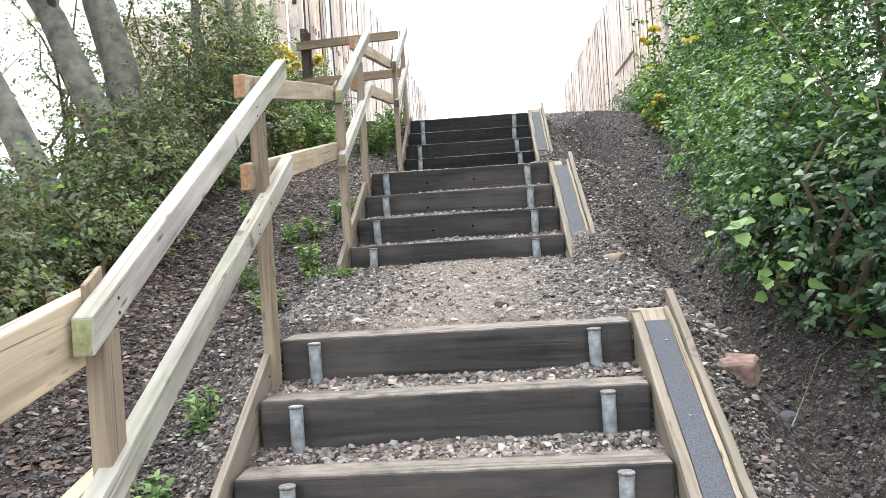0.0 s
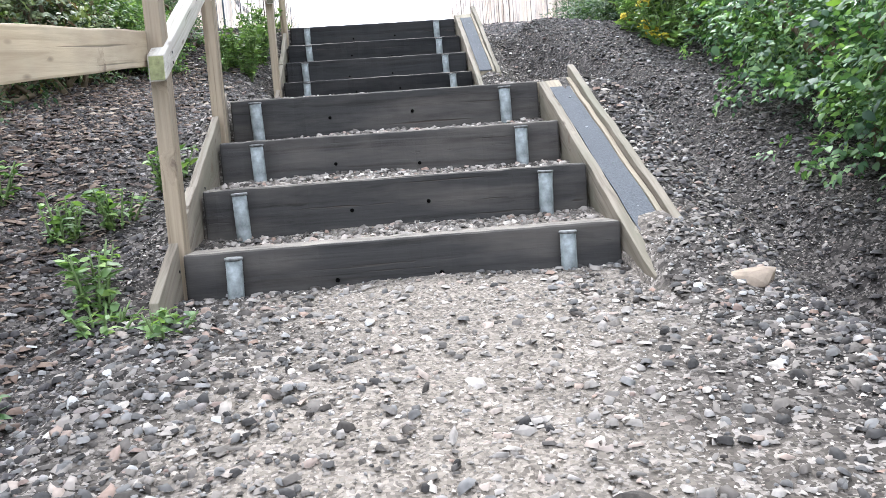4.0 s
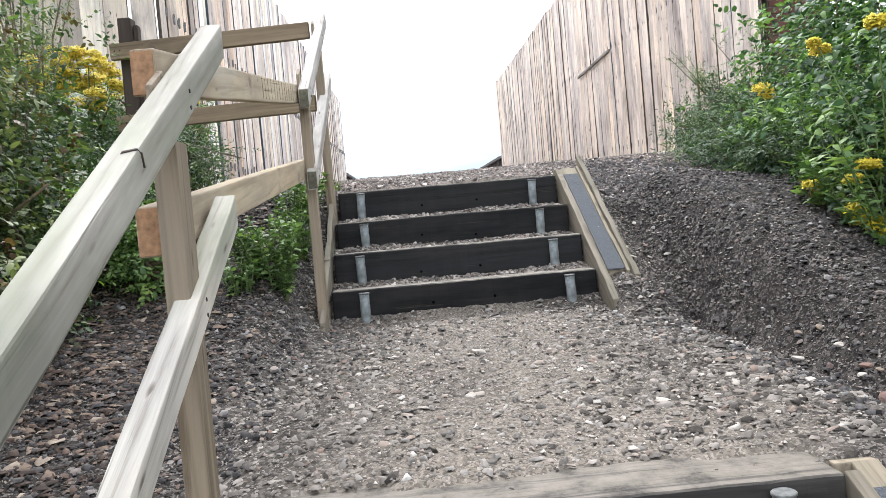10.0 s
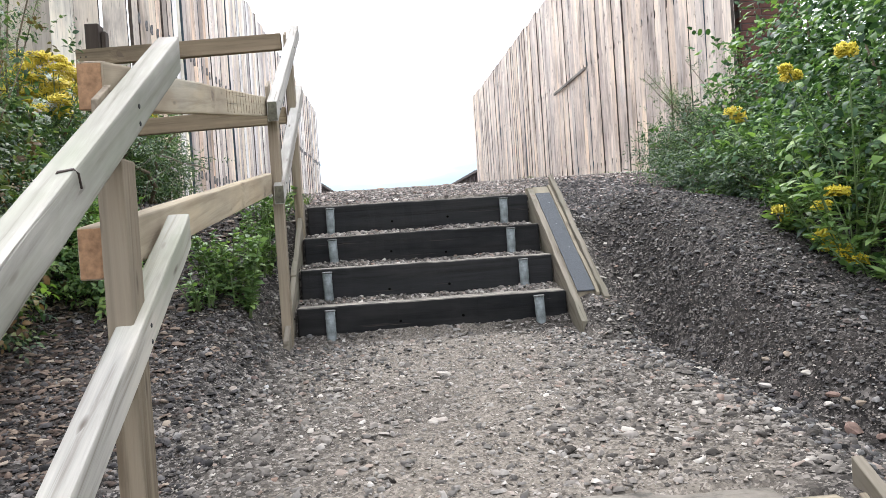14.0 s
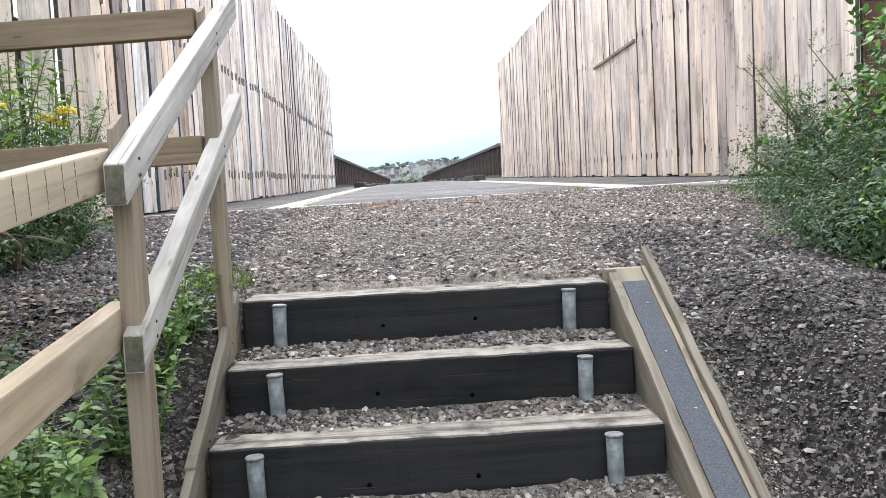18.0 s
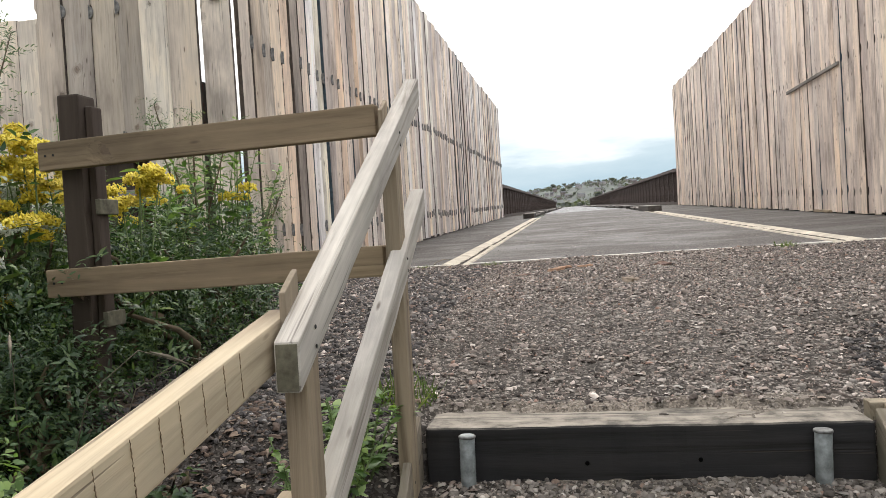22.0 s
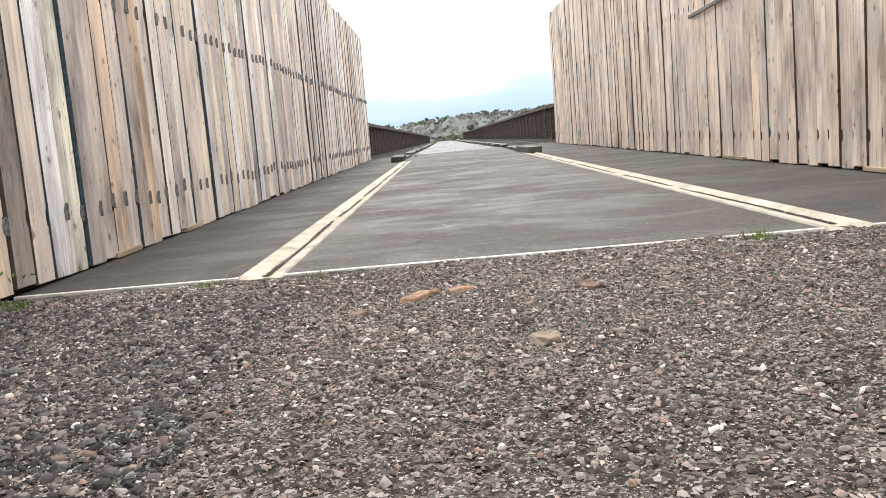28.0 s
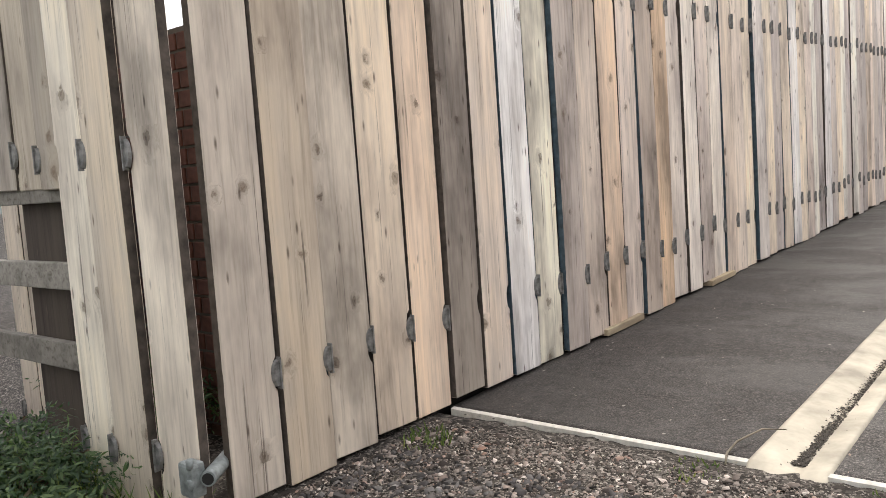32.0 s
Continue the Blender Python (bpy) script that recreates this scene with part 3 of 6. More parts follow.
def arrays(name, verts, faces, smooth=False):
    """A mesh from numpy arrays; all faces have the same number of corners."""
    me = bpy.data.meshes.new(name)
    verts, faces = np.asarray(verts, np.float32), np.asarray(faces, np.int32)
    k = faces.shape[1]
    me.vertices.add(len(verts))
    me.vertices.foreach_set("co", verts.ravel())
    me.loops.add(faces.size)
    me.loops.foreach_set("vertex_index", faces.ravel())
    me.polygons.add(len(faces))
    me.polygons.foreach_set("loop_start", np.arange(0, faces.size, k, dtype=np.int32))
    me.polygons.foreach_set("loop_total", np.full(len(faces), k, np.int32))
    if smooth:
        me.polygons.foreach_set("use_smooth", np.ones(len(faces), bool))
    me.update(calc_edges=True)
    return me


def unit(v):
    return v / np.maximum(np.linalg.norm(v, axis=-1, keepdims=True), 1e-9)


def leaf_mesh(name, at, along, up, length, width):
    """Ovate leaves that droop to the tip, from arrays of stalk ends, directions and sizes."""
    n = len(at)
    along = unit(along)
    side = unit(np.cross(along, up))
    nor = np.cross(side, along)
    L, W = np.broadcast_to(length, n)[:, None], np.broadcast_to(width, n)[:, None]
    lift = nor * W * rng.uniform(-0.05, 0.22, (n, 1))
    tip = at + along * L - nor * L * 0.2
    r1 = at + along * L * 0.26 - side * W * 0.46 + lift
    l1 = at + along * L * 0.26 + side * W * 0.46 + lift
    r2 = at + along * L * 0.64 - side * W * 0.4 + lift - nor * L * 0.06
    l2 = at + along * L * 0.64 + side * W * 0.4 + lift - nor * L * 0.06
    v = np.stack([at, r1, r2, tip, l2, l1], 1).reshape(-1, 3)
    f = np.array([[0, 1, 5], [1, 2, 5], [2, 4, 5], [2, 3, 4]])
    return arrays(name, v, (f[None] + 6 * np.arange(n)[:, None, None]).reshape(-1, 3), True)


CHIP = np.array([[-1, -1, -1], [1, -1, -1], [1, 1, -1], [-1, 1, -1], [-1, -1, 1], [1, -1, 1], [1, 1, 1], [-1, 1, 1]], float)
CHIP_F = np.array([[4, 5, 6, 7], [0, 1, 5, 4], [1, 2, 6, 5], [2, 3, 7, 6], [3, 0, 4, 7]])


def chips(name, at, size, flat=0.4):
    """Angular flat stone chips, each a jittered plate with chamfered sides, lying at random turns."""
    n = len(at)
    v = np.repeat(CHIP[None], n, 0)
    v[:, :4, :2] += rng.normal(0, 0.42, (n, 4, 2))
    point = rng.random(n) < 0.45
    v[point, 1, :2] = v[point, 0, :2] * 0.6 + v[point, 2, :2] * 0.4
    v[:, 4:, :2] = v[:, :4, :2] * rng.uniform(0.35, 0.98, (n, 4, 1)) + rng.normal(0, 0.16, (n, 1, 2))
    v[:, 4:, 2] += rng.normal(0, 0.4, (n, 4))
    v *= (0.5 * size[:, None] * np.stack([np.ones(n), 0.55 + 0.4 * rng.random(n), flat * (0.6 + 0.8 * rng.random(n))], 1))[:, None]
    a, b = rng.random(n) * 6.283, rng.normal(0, 0.2, n)
    c = rng.normal(0, 0.2, n)
    x, y, z = v[..., 0], v[..., 1], v[..., 2]
    y, z = y * np.cos(b)[:, None] - z * np.sin(b)[:, None], y * np.sin(b)[:, None] + z * np.cos(b)[:, None]
    x, z = x * np.cos(c)[:, None] + z * np.sin(c)[:, None], -x * np.sin(c)[:, None] + z * np.cos(c)[:, None]
    x, y = x * np.cos(a)[:, None] - y * np.sin(a)[:, None], x * np.sin(a)[:, None] + y * np.cos(a)[:, None]
    v = np.stack([x, y, z], -1) + at[:, None]
    return arrays(name, v.reshape(-1, 3), (CHIP_F[None] + 8 * np.arange(n)[:, None, None]).reshape(-1, 4))


def stones(name, at, size, flat=0.5):
    """Angular pebbles: five uneven corners at the foot, five set in above them, and a blunt crown."""
    n = len(at)
    a = np.arange(5) * 1.2566 + rng.uniform(-0.42, 0.42, (n, 5)) + rng.random((n, 1)) * 6.283
    out = rng.uniform(0.68, 1.12, (n, 5))
    v = np.zeros((n, 11, 3))
    v[:, :5, 0], v[:, :5, 1] = out * np.cos(a), out * np.sin(a)
    v[:, :5, 2] = -0.35
    k = rng.uniform(0.6, 0.93, (n, 5))
    v[:, 5:10, :2] = v[:, :5, :2] * k[..., None] + rng.normal(0, 0.05, (n, 1, 2))
    v[:, 5:10, 2] = rng.uniform(0.3, 0.95, (n, 5))
    v[:, 10, :2] = rng.normal(0, 0.22, (n, 2))
    v[:, 10, 2] = rng.uniform(0.85, 1.15, n)
    v *= (0.5 * size[:, None] * np.stack([np.ones(n), rng.uniform(0.55, 0.95, n), flat * rng.uniform(0.7, 1.3, n)], 1))[:, None]
    b, c, d = rng.normal(0, 0.22, n)[:, None], rng.normal(0, 0.22, n)[:, None], (rng.random(n) * 6.283)[:, None]
    x, y, z = v[..., 0], v[..., 1], v[..., 2]
    y, z = y * np.cos(b) - z * np.sin(b), y * np.sin(b) + z * np.cos(b)
    x, z = x * np.cos(c) + z * np.sin(c), -x * np.sin(c) + z * np.cos(c)
    x, y = x * np.cos(d) - y * np.sin(d), x * np.sin(d) + y * np.cos(d)
    v = np.stack([x, y, z], -1) + at[:, None]
    f = []
    for i in range(5):
        j = (i + 1) % 5
        f += [[i, j, 5 + j], [i, 5 + j, 5 + i], [5 + i, 5 + j, 10]]
    return arrays(name, v.reshape(-1, 3), (np.array(f)[None] + 11 * np.arange(n)[:, None, None]).reshape(-1, 3))


def flakes(name, at, size, flat=0.5):
    """Small sharp flakes: low skew pyramids on four jittered corners."""
    n = len(at)
    a = np.sort(rng.random((n, 4)) * 1.2 + np.arange(4) * 1.57, 1) + rng.random((n, 1)) * 6.283
    r = 0.5 * size[:, None] * rng.uniform(0.45, 1.15, (n, 4))
    v = np.zeros((n, 5, 3))
    v[:, :4, 0], v[:, :4, 1] = r * np.cos(a), r * np.sin(a)
    v[:, :4, 2] = size[:, None] * rng.normal(0, 0.08, (n, 4))
    v[:, 4, :2] = size[:, None] * rng.normal(0, 0.22, (n, 2))
    v[:, 4, 2] = size * flat * rng.uniform(0.3, 1.0, n)
    f = np.array([[0, 1, 4], [1, 2, 4], [2, 3, 4], [3, 0, 4]])
    return arrays(name, (v + at[:, None]).reshape(-1, 3), (f[None] + 5 * np.arange(n)[:, None, None]).reshape(-1, 3))


def twigs(name, at, out, leaves, size, width, seed, droop=0.1):
    """Leafy twigs: from each point a short axis, leaves alternating on both sides and facing the light."""
    g = np.random.default_rng(seed)
    n = len(at)
    axis = unit(out * 0.8 + g.normal(0, 0.6, (n, 3)) + np.array([0, 0, 0.1 - droop]))
    up = unit(out * 0.45 + g.normal(0, 0.3, (n, 3)) + np.array([0, 0, 0.9]))
    side = unit(np.cross(axis, up))
    reach = size * leaves * 0.33 * g.uniform(0.7, 1.3, n)
    P, A, U, S = [], [], [], []
    for k in range(leaves):
        f = (k + 0.5) / leaves
        s = 0.0 if k == leaves - 1 else (1 if k % 2 else -1)
        P.append(at + axis * (reach * f)[:, None] - np.array([0, 0, 1]) * (droop * reach * f * f)[:, None] + g.normal(0, size * 0.12, (n, 3)))
        A.append(axis * (0.55 if s else 1.0) + side * s * 0.9 + g.normal(0, 0.25, (n, 3)))
        U.append(up + g.normal(0, 0.28, (n, 3)))
        S.append(size * (1.1 - 0.45 * f) * g.uniform(0.65, 1.3, n))
    L = np.concatenate(S)
    return leaf_mesh(name, np.concatenate(P), np.concatenate(A), np.concatenate(U), L, L * width)


# ---- plan ----
# flights: for each sleeper from the top down, its front face y and the height of its top
FLIGHTS = [
    {"x": (-0.757, 0.586), "s": [(3.135, 1.212), (2.82, 1.038), (2.50, 0.862), (2.18, 0.687), (1.86, 0.512)], "pins": [(-0.618, 0.44), (-0.619, 0.439), (-0.575, 0.439), (-0.61, 0.44), (-0.615, 0.44)]},
    {"x": (-0.78, 0.495), "s": [(5.85, 2.075), (5.52, 1.893), (5.15, 1.726), (4.81, 1.552)], "pins": [(-0.675, 0.344), (-0.639, 0.342), (-0.656, 0.345), (-0.631, 0.326)]},
    {"x": (-0.782, 0.517), "s": [(8.94, 2.91), (8.645, 2.73), (8.355, 2.565), (8.075, 2.395)], "pins": [(-0.645, 0.366), (-0.626, 0.35), (-0.644, 0.358), (-0.621, 0.374)]},
]
PROFILE_Y = [-200, -4, 0, 1.7, 3.15, 4.7, 5.9, 8.0, 8.95, 10.2, 13.0, 14.0, 36.0, 60.0, 300.0, 700.0, 1100.0, 3000.0]
PROFILE_Z = [0.0, 0.05, 0.2, 0.36, 1.2, 1.41, 2.07, 2.22, 2.9, 3.06, 3.237, 3.1, 3.6, -6.0, -14.0, 36.0, 58.0, 40.0]


def deck_z(x, y):
    return 3.235 + 0.030 * (np.minimum(y, 36) - 13) + 0.022 * np.maximum(y - 36, 0) + 0.012 * x


def ground_z(x, y):
    """Height of the ground; x and y may be arrays."""
    x, y = np.asarray(x, float), np.asarray(y, float)
    z = np.interp(y, PROFILE_Y, PROFILE_Z)
    # beside the path the bank rises evenly, without the landings
    even = np.interp(y, [1.7, 8.95], [0.36, 2.9])
    u, v = np.clip((x - 0.88) / 0.45, 0, 1), np.clip((-0.8 - x) / 0.25, 0, 1)
    side = u * u * (3 - 2 * u) + 0.6 * v * v * (3 - 2 * v)
    z = z + np.where((y > 1.7) & (y < 8.95), side * (even - z), 0)
    z = z - 0.13 * np.clip((x - 1.0) / 0.8, 0, 1.5) * np.exp(-(((y - 9.4) / 0.8) ** 2))
    near = np.clip((14 - y) / 3, 0, 1) * np.clip((y + 30) / 20, 0, 1)
    gully = np.exp(-(((x - 0.9 - 0.24 * np.clip((8.6 - y) / 2.0, 0, 1)) / 0.2) ** 2)) * np.clip((10.2 - y) / 1.5, 0, 1)
    z = z - 0.22 * gully * near
    z = z + near * np.clip((8.7 - y) / 3.6, -0.35, 1) * 0.2 * np.clip(x - 1.7, 0, 2.5)
    z = z + near * np.clip((10.5 - y) / 2, 0.15, 1) * 0.10 * np.clip(-1.0 - x, 0, 2.0)
    z = z - near * 0.35 * np.clip(-3.4 - x, 0, 3.0)
    z = z + np.clip((y - 9.5) / 3, 0, 1) * np.clip((13.6 - y) / 0.4, 0, 1) * 0.012 * np.clip(x, -4, 4)
    for f in FLIGHTS:
        yb, zb = f["s"][-1]
        heap = np.exp(-(((x - f["x"][1] - 0.14) / 0.17) ** 2) - ((y - yb + 0.12) / 0.24) ** 2) * (x > f["x"][1] + 0.02)
        z = z + (0.145 if yb > 7 else 0.11) * heap
    z = z + 0.06 * np.exp(-(((x + 1.05) / 0.32) ** 2) - ((y - 8.0) / 0.42) ** 2) * (x < -0.8)
    for f in FLIGHTS:
        s = f["s"][::-1]
        inside = (x > f["x"][0] - 0.03) & (x < f["x"][1] + 0.1)
        for (ya, za), (yb, zb) in zip(s, s[1:]):
            on = inside & (y >= ya + 0.05) & (y < yb + 0.05)
            z = np.where(on, za - 0.026 + 0.045 * (y - ya - 0.05) / (yb - ya), z)
        on = inside & (y >= s[-1][0] + 0.05) & (y < s[-1][0] + 0.4)
        z = np.where(on, np.maximum(s[-1][1] - 0.01, z), z)
        on = (x > f["x"][0] - 0.03) & (x < f["x"][1] + 0.02) & (y >= s[-1][0] + 0.05) & (y < s[-1][0] + 0.19 + 0.02 * np.sin(x * 9 + 1))
        z = np.where(on, s[-1][1] - 0.014, z)
        on = inside & (x < f["x"][1] + 0.015) & (y < s[0][0] + 0.05) & (y > s[0][0] - 0.35)
        z = np.where(on, np.minimum(z, s[0][1] - 0.13), z)
    z = z + np.where((np.abs(x) < 4) & (y > -1) & (y < 13), 0.009 * np.sin(x * 5.1 + 2 * np.sin(y * 1.7)) * np.sin(y * 4.3 + np.sin(x * 2.9)), 0)
    under = (y > 13.12) & (y < 40)
    z = np.where(under & (np.abs(x) < 6), np.minimum(z, deck_z(x, y) - 0.12), z)
    hill = np.clip((y - 350) / 500, 0, 1)
    z = z + hill * hill * (3 - 2 * hill) * (11 * np.clip(x / 120, -1.3, 0.2) - 3)
    return z


# ---- ground ----
def spaced(lo, hi, step, far):
    mid = np.arange(lo, hi + step / 2, step)
    out = [d for d in (0.15, 0.35, 0.6, 1, 1.5, 2.2, 3.2, 5, 8, 13, 20, 32, 50, 80, 120, 180, 260, 380, 560, 800, 1150, 1600, 2200, 2800) if d <= far]
    return np.concatenate([[lo - d for d in out[::-1]], mid, [hi + d for d in out]])


gx, gy = spaced(-2.5, 2.3, 0.036, 2300), spaced(-0.4, 13.2, 0.036, 2850)
GX, GY = np.meshgrid(gx, gy)
GZ = ground_z(GX, GY)
fine = (np.abs(GX) < 3) & (GY > -1) & (GY < 13.1)
GZ = GZ + np.where(fine, rng.normal(0, 0.003, GX.shape), 0)
iy, ix = np.meshgrid(np.arange(len(gy) - 1), np.arange(len(gx) - 1), indexing="ij")
q = (iy * len(gx) + ix).ravel()
ground = part("ground", arrays("ground", np.stack([GX, GY, GZ], -1).reshape(-1, 3), np.stack([q, q + 1, q + 1 + len(gx), q + len(gx)], 1), True), M_GROUND)
tagged(ground, "dark earth bank strewn with grey stone chips", "ground", kind="structure")


def scatter(count, x0, x1, y0, y1):
    x, y = rng.uniform(x0, x1, count), rng.uniform(y0, y1, count)
    return x, y


def gravel(name, label, count, area, lo, hi, flat=0.4, keep=None, mat=None, fine=False, power=2.8, shape=None):
    x, y = scatter(count, *area)
    if keep is not None:
        k = keep(x, y)
        x, y = x[k], y[k]
    s = lo + (hi - lo) * rng.random(len(x)) ** power
    at = np.stack([x, y, ground_z(x, y) + (0.001 if fine else s * 0.12 + 0.002)], 1)
    ob = part(name, (shape or (flakes if fine else chips))(name, at, s, flat), mat)
    return tagged(ob, label, "gravel", kind="stuff")


def not_on_sleeper(x, y):
    ok = np.ones(len(x), bool)
    for f in FLIGHTS:
        for k, (ys, zs) in enumerate(f["s"]):
            ok &= ~((y > ys - 0.012) & (y < ys + (0.135 if k else 0.19) + 0.02 * np.sin(x * 9 + ys)) & (x > f["x"][0] - 0.06) & (x < f["x"][1] + 0.19))
        ok &= ~((y > f["s"][-1][0] - 0.04) & (y < f["s"][0][0] + 0.15) & (x > f["x"][1] - 0.01) & (x < f["x"][1] + 0.185))
        ok &= ~((y > f["s"][-1][0] - 0.27) & (y < f["s"][-1][0]) & (x > f["x"][1] - 0.01) & (x < f["x"][1] + 0.04))
    return ok


def tread_line(x, y):
    return np.abs(x + 0.1 + 0.15 * np.sin(y * 1.3)) + rng.normal(0, 0.22, len(x)) < 0.5


def steps_only(x, y):
    keep = not_on_sleeper(x, y) & ~tread_line(x, y) & (rng.random(len(x)) < np.clip((1.2 - np.abs(x + 0.08)) / 0.4, 0.15, 1))
    return keep & (rng.random(len(x)) < np.where((y > 3.1) & (x < -0.8), np.clip((x + 1.0) / 0.2, 0, 1), 1))


def tread_only(x, y):
    return not_on_sleeper(x, y) & tread_line(x, y)


def bare(x, y):
    return np.sin(x * 2.1 + 1.3 * np.sin(y * 1.1)) * np.sin(y * 1.7 + x) + rng.normal(0, 0.5, len(x)) < 0.55


def treads(x, y):
    ok = np.zeros(len(x), bool)
    for f in FLIGHTS:
        ok |= (y > f["s"][-1][0]) & (y < f["s"][0][0]) & (x > f["x"][0] + 0.03) & (x < f["x"][1] - 0.03)
    return ok & not_on_sleeper(x, y)


gravel("gravel", "loose grey and brown stone chips on the landings and treads", 36000, (-1.15, 1.15, 0.9, 9.0), 0.010, 0.030, 0.32, steps_only, M_CHIP)
gravel("gravel", "small grey stone flakes between the chips", 50000, (-1.15, 1.15, 0.9, 9.0), 0.007, 0.02, 0.36, steps_only, M_CHIP, True)
gravel("gravel", "loose pale stones heaped on the treads behind each sleeper", 12000, (-0.76, 0.57, 1.9, 6.0), 0.009, 0.036, 0.5, treads, M_CHIP, False, 2.8, stones)
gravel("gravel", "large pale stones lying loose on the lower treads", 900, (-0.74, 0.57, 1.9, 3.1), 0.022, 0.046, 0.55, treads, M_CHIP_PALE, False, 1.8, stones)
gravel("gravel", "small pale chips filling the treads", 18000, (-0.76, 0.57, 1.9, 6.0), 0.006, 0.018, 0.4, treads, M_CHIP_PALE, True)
gravel("gravel", "loose dark stones on the treads of the upper steps", 4600, (-0.76, 0.52, 8.05, 8.95), 0.010, 0.034, 0.5, treads, M_CHIP, False, 2.2, stones)
gravel("gravel", "small grey chips filling the upper treads", 8000, (-0.76, 0.52, 8.05, 8.95), 0.006, 0.018, 0.4, treads, M_CHIP, True)
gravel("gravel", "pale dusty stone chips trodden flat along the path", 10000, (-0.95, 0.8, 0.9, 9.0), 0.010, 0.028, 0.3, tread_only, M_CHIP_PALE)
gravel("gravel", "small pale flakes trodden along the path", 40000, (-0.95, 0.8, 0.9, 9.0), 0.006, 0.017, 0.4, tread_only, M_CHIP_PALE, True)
gravel("gravel", "coarse grey stones at the foot of the steps", 6500, (-1.0, 1.05, 3.4, 4.84), 0.010, 0.038, 0.45, steps_only, M_CHIP_MID, False, 3.0, stones)
gravel("gravel", "coarse grey stones at the foot of the steps", 2600, (-1.1, 1.05, 7.1, 8.08), 0.010, 0.034, 0.45, steps_only, M_CHIP_MID, False, 3.0, stones)
gravel("gravel", "fine trodden stone chips before the bridge deck", 20000, (-2.55, 2.2, 9.12, 12.97), 0.010, 0.026, 0.34, bare, M_CHIP_FINE, False, 3.2)
gravel("gravel", "angular brown-grey stones before the bridge deck", 9000, (-2.55, 1.9, 10.6, 12.97), 0.009, 0.026, 0.5, None, M_CHIP_FINE, False, 3.0, stones)
gravel("gravel", "small brown-grey flakes before the bridge deck", 84000, (-2.55, 2.4, 9.12, 12.98), 0.006, 0.017, 0.42, None, M_CHIP_FINE, True)
gravel("gravel", "dense small grey chips close to the deck", 52000, (-2.55, 1.2, 11.2, 12.98), 0.005, 0.015, 0.5, None, M_CHIP, True)
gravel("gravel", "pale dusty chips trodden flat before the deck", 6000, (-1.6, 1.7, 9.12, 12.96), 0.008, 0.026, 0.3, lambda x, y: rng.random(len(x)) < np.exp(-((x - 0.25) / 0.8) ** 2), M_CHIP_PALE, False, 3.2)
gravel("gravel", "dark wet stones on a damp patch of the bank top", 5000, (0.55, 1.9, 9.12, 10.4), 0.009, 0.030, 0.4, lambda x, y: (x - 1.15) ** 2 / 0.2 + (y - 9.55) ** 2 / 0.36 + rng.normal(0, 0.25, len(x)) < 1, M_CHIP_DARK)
gravel("gravel", "dark stones along the gully and the bank", 11000, (0.72, 2.1, 1.8, 9.9), 0.012, 0.042, 0.42, not_on_sleeper, M_CHIP_DARK, False, 2.8, stones)
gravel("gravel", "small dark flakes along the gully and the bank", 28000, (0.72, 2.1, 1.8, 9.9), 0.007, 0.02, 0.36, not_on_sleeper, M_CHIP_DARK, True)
gravel("gravel", "dark stones behind the handrail", 9000, (-2.2, -0.85, 1.2, 9.6), 0.013, 0.042, 0.45, None, M_CHIP_DARK, False, 2.6, stones)
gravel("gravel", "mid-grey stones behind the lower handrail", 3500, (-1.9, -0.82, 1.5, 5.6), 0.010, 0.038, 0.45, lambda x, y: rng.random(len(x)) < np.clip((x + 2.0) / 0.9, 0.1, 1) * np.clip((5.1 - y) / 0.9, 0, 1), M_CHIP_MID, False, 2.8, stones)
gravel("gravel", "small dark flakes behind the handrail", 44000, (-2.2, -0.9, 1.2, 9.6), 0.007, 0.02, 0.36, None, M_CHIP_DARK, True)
gravel("gravel", "grey stone chips on the open bank beside the upper steps", 9500, (0.72, 2.1, 5.0, 9.6), 0.011, 0.036, 0.34, lambda x, y: not_on_sleeper(x, y) & (np.abs(x - 0.9 - 0.24 * np.clip((8.6 - y) / 2.0, 0, 1)) > 0.1) & (rng.random(len(x)) < np.clip((1.75 - x) / 0.7, 0.15, 1)), M_CHIP_MID, False, 2.6, stones)
gravel("gravel", "small grey flakes on the open bank beside the upper steps", 9000, (0.75, 1.45, 5.0, 9.6), 0.007, 0.02, 0.4, not_on_sleeper, M_CHIP, True)
gravel("leaf_litter", "brown fallen leaves and bark behind the handrail", 26000, (-2.4, -0.95, 1.6, 9.2), 0.012, 0.036, 0.22, lambda x, y: rng.random(len(x)) < np.clip((-0.92 - x) / 0.45, 0, 1) * np.clip((y - 1.2) / 2.0, 0.35, 1), M_LITTER, False, 2.2)
gravel("gravel", "dark chips by the foot of the weeds", 14000, (-2.5, -0.95, 8.9, 12.7), 0.009, 0.03, 0.38, None, M_CHIP_DARK)


def rock(name, x, y, size, mat, label, seed=0, flat=0.6):
    r = random.Random(seed)
    bm = bmesh.new()
    bmesh.ops.create_icosphere(bm, subdivisions=2, radius=0.5)
    dirs = [Vector((r.gauss(0, 1), r.gauss(0, 1), r.gauss(0, 1))).normalized() for _ in range(9)]
    for v in bm.verts:
        for d in dirs:
            k = v.co.dot(d) - 0.33
            if k > 0:
                v.co -= d * k
        v.co = Vector((v.co.x * size * 1.3, v.co.y * size, v.co.z * size * flat))
    ob = part(name, bm, mat)
    ob.matrix_world = pose(x, y, float(ground_z(x, y)) + size * flat * 0.08, r.uniform(-12, 12), r.uniform(-12, 12), r.uniform(0, 360))
    return tagged(ob, label, "stone")


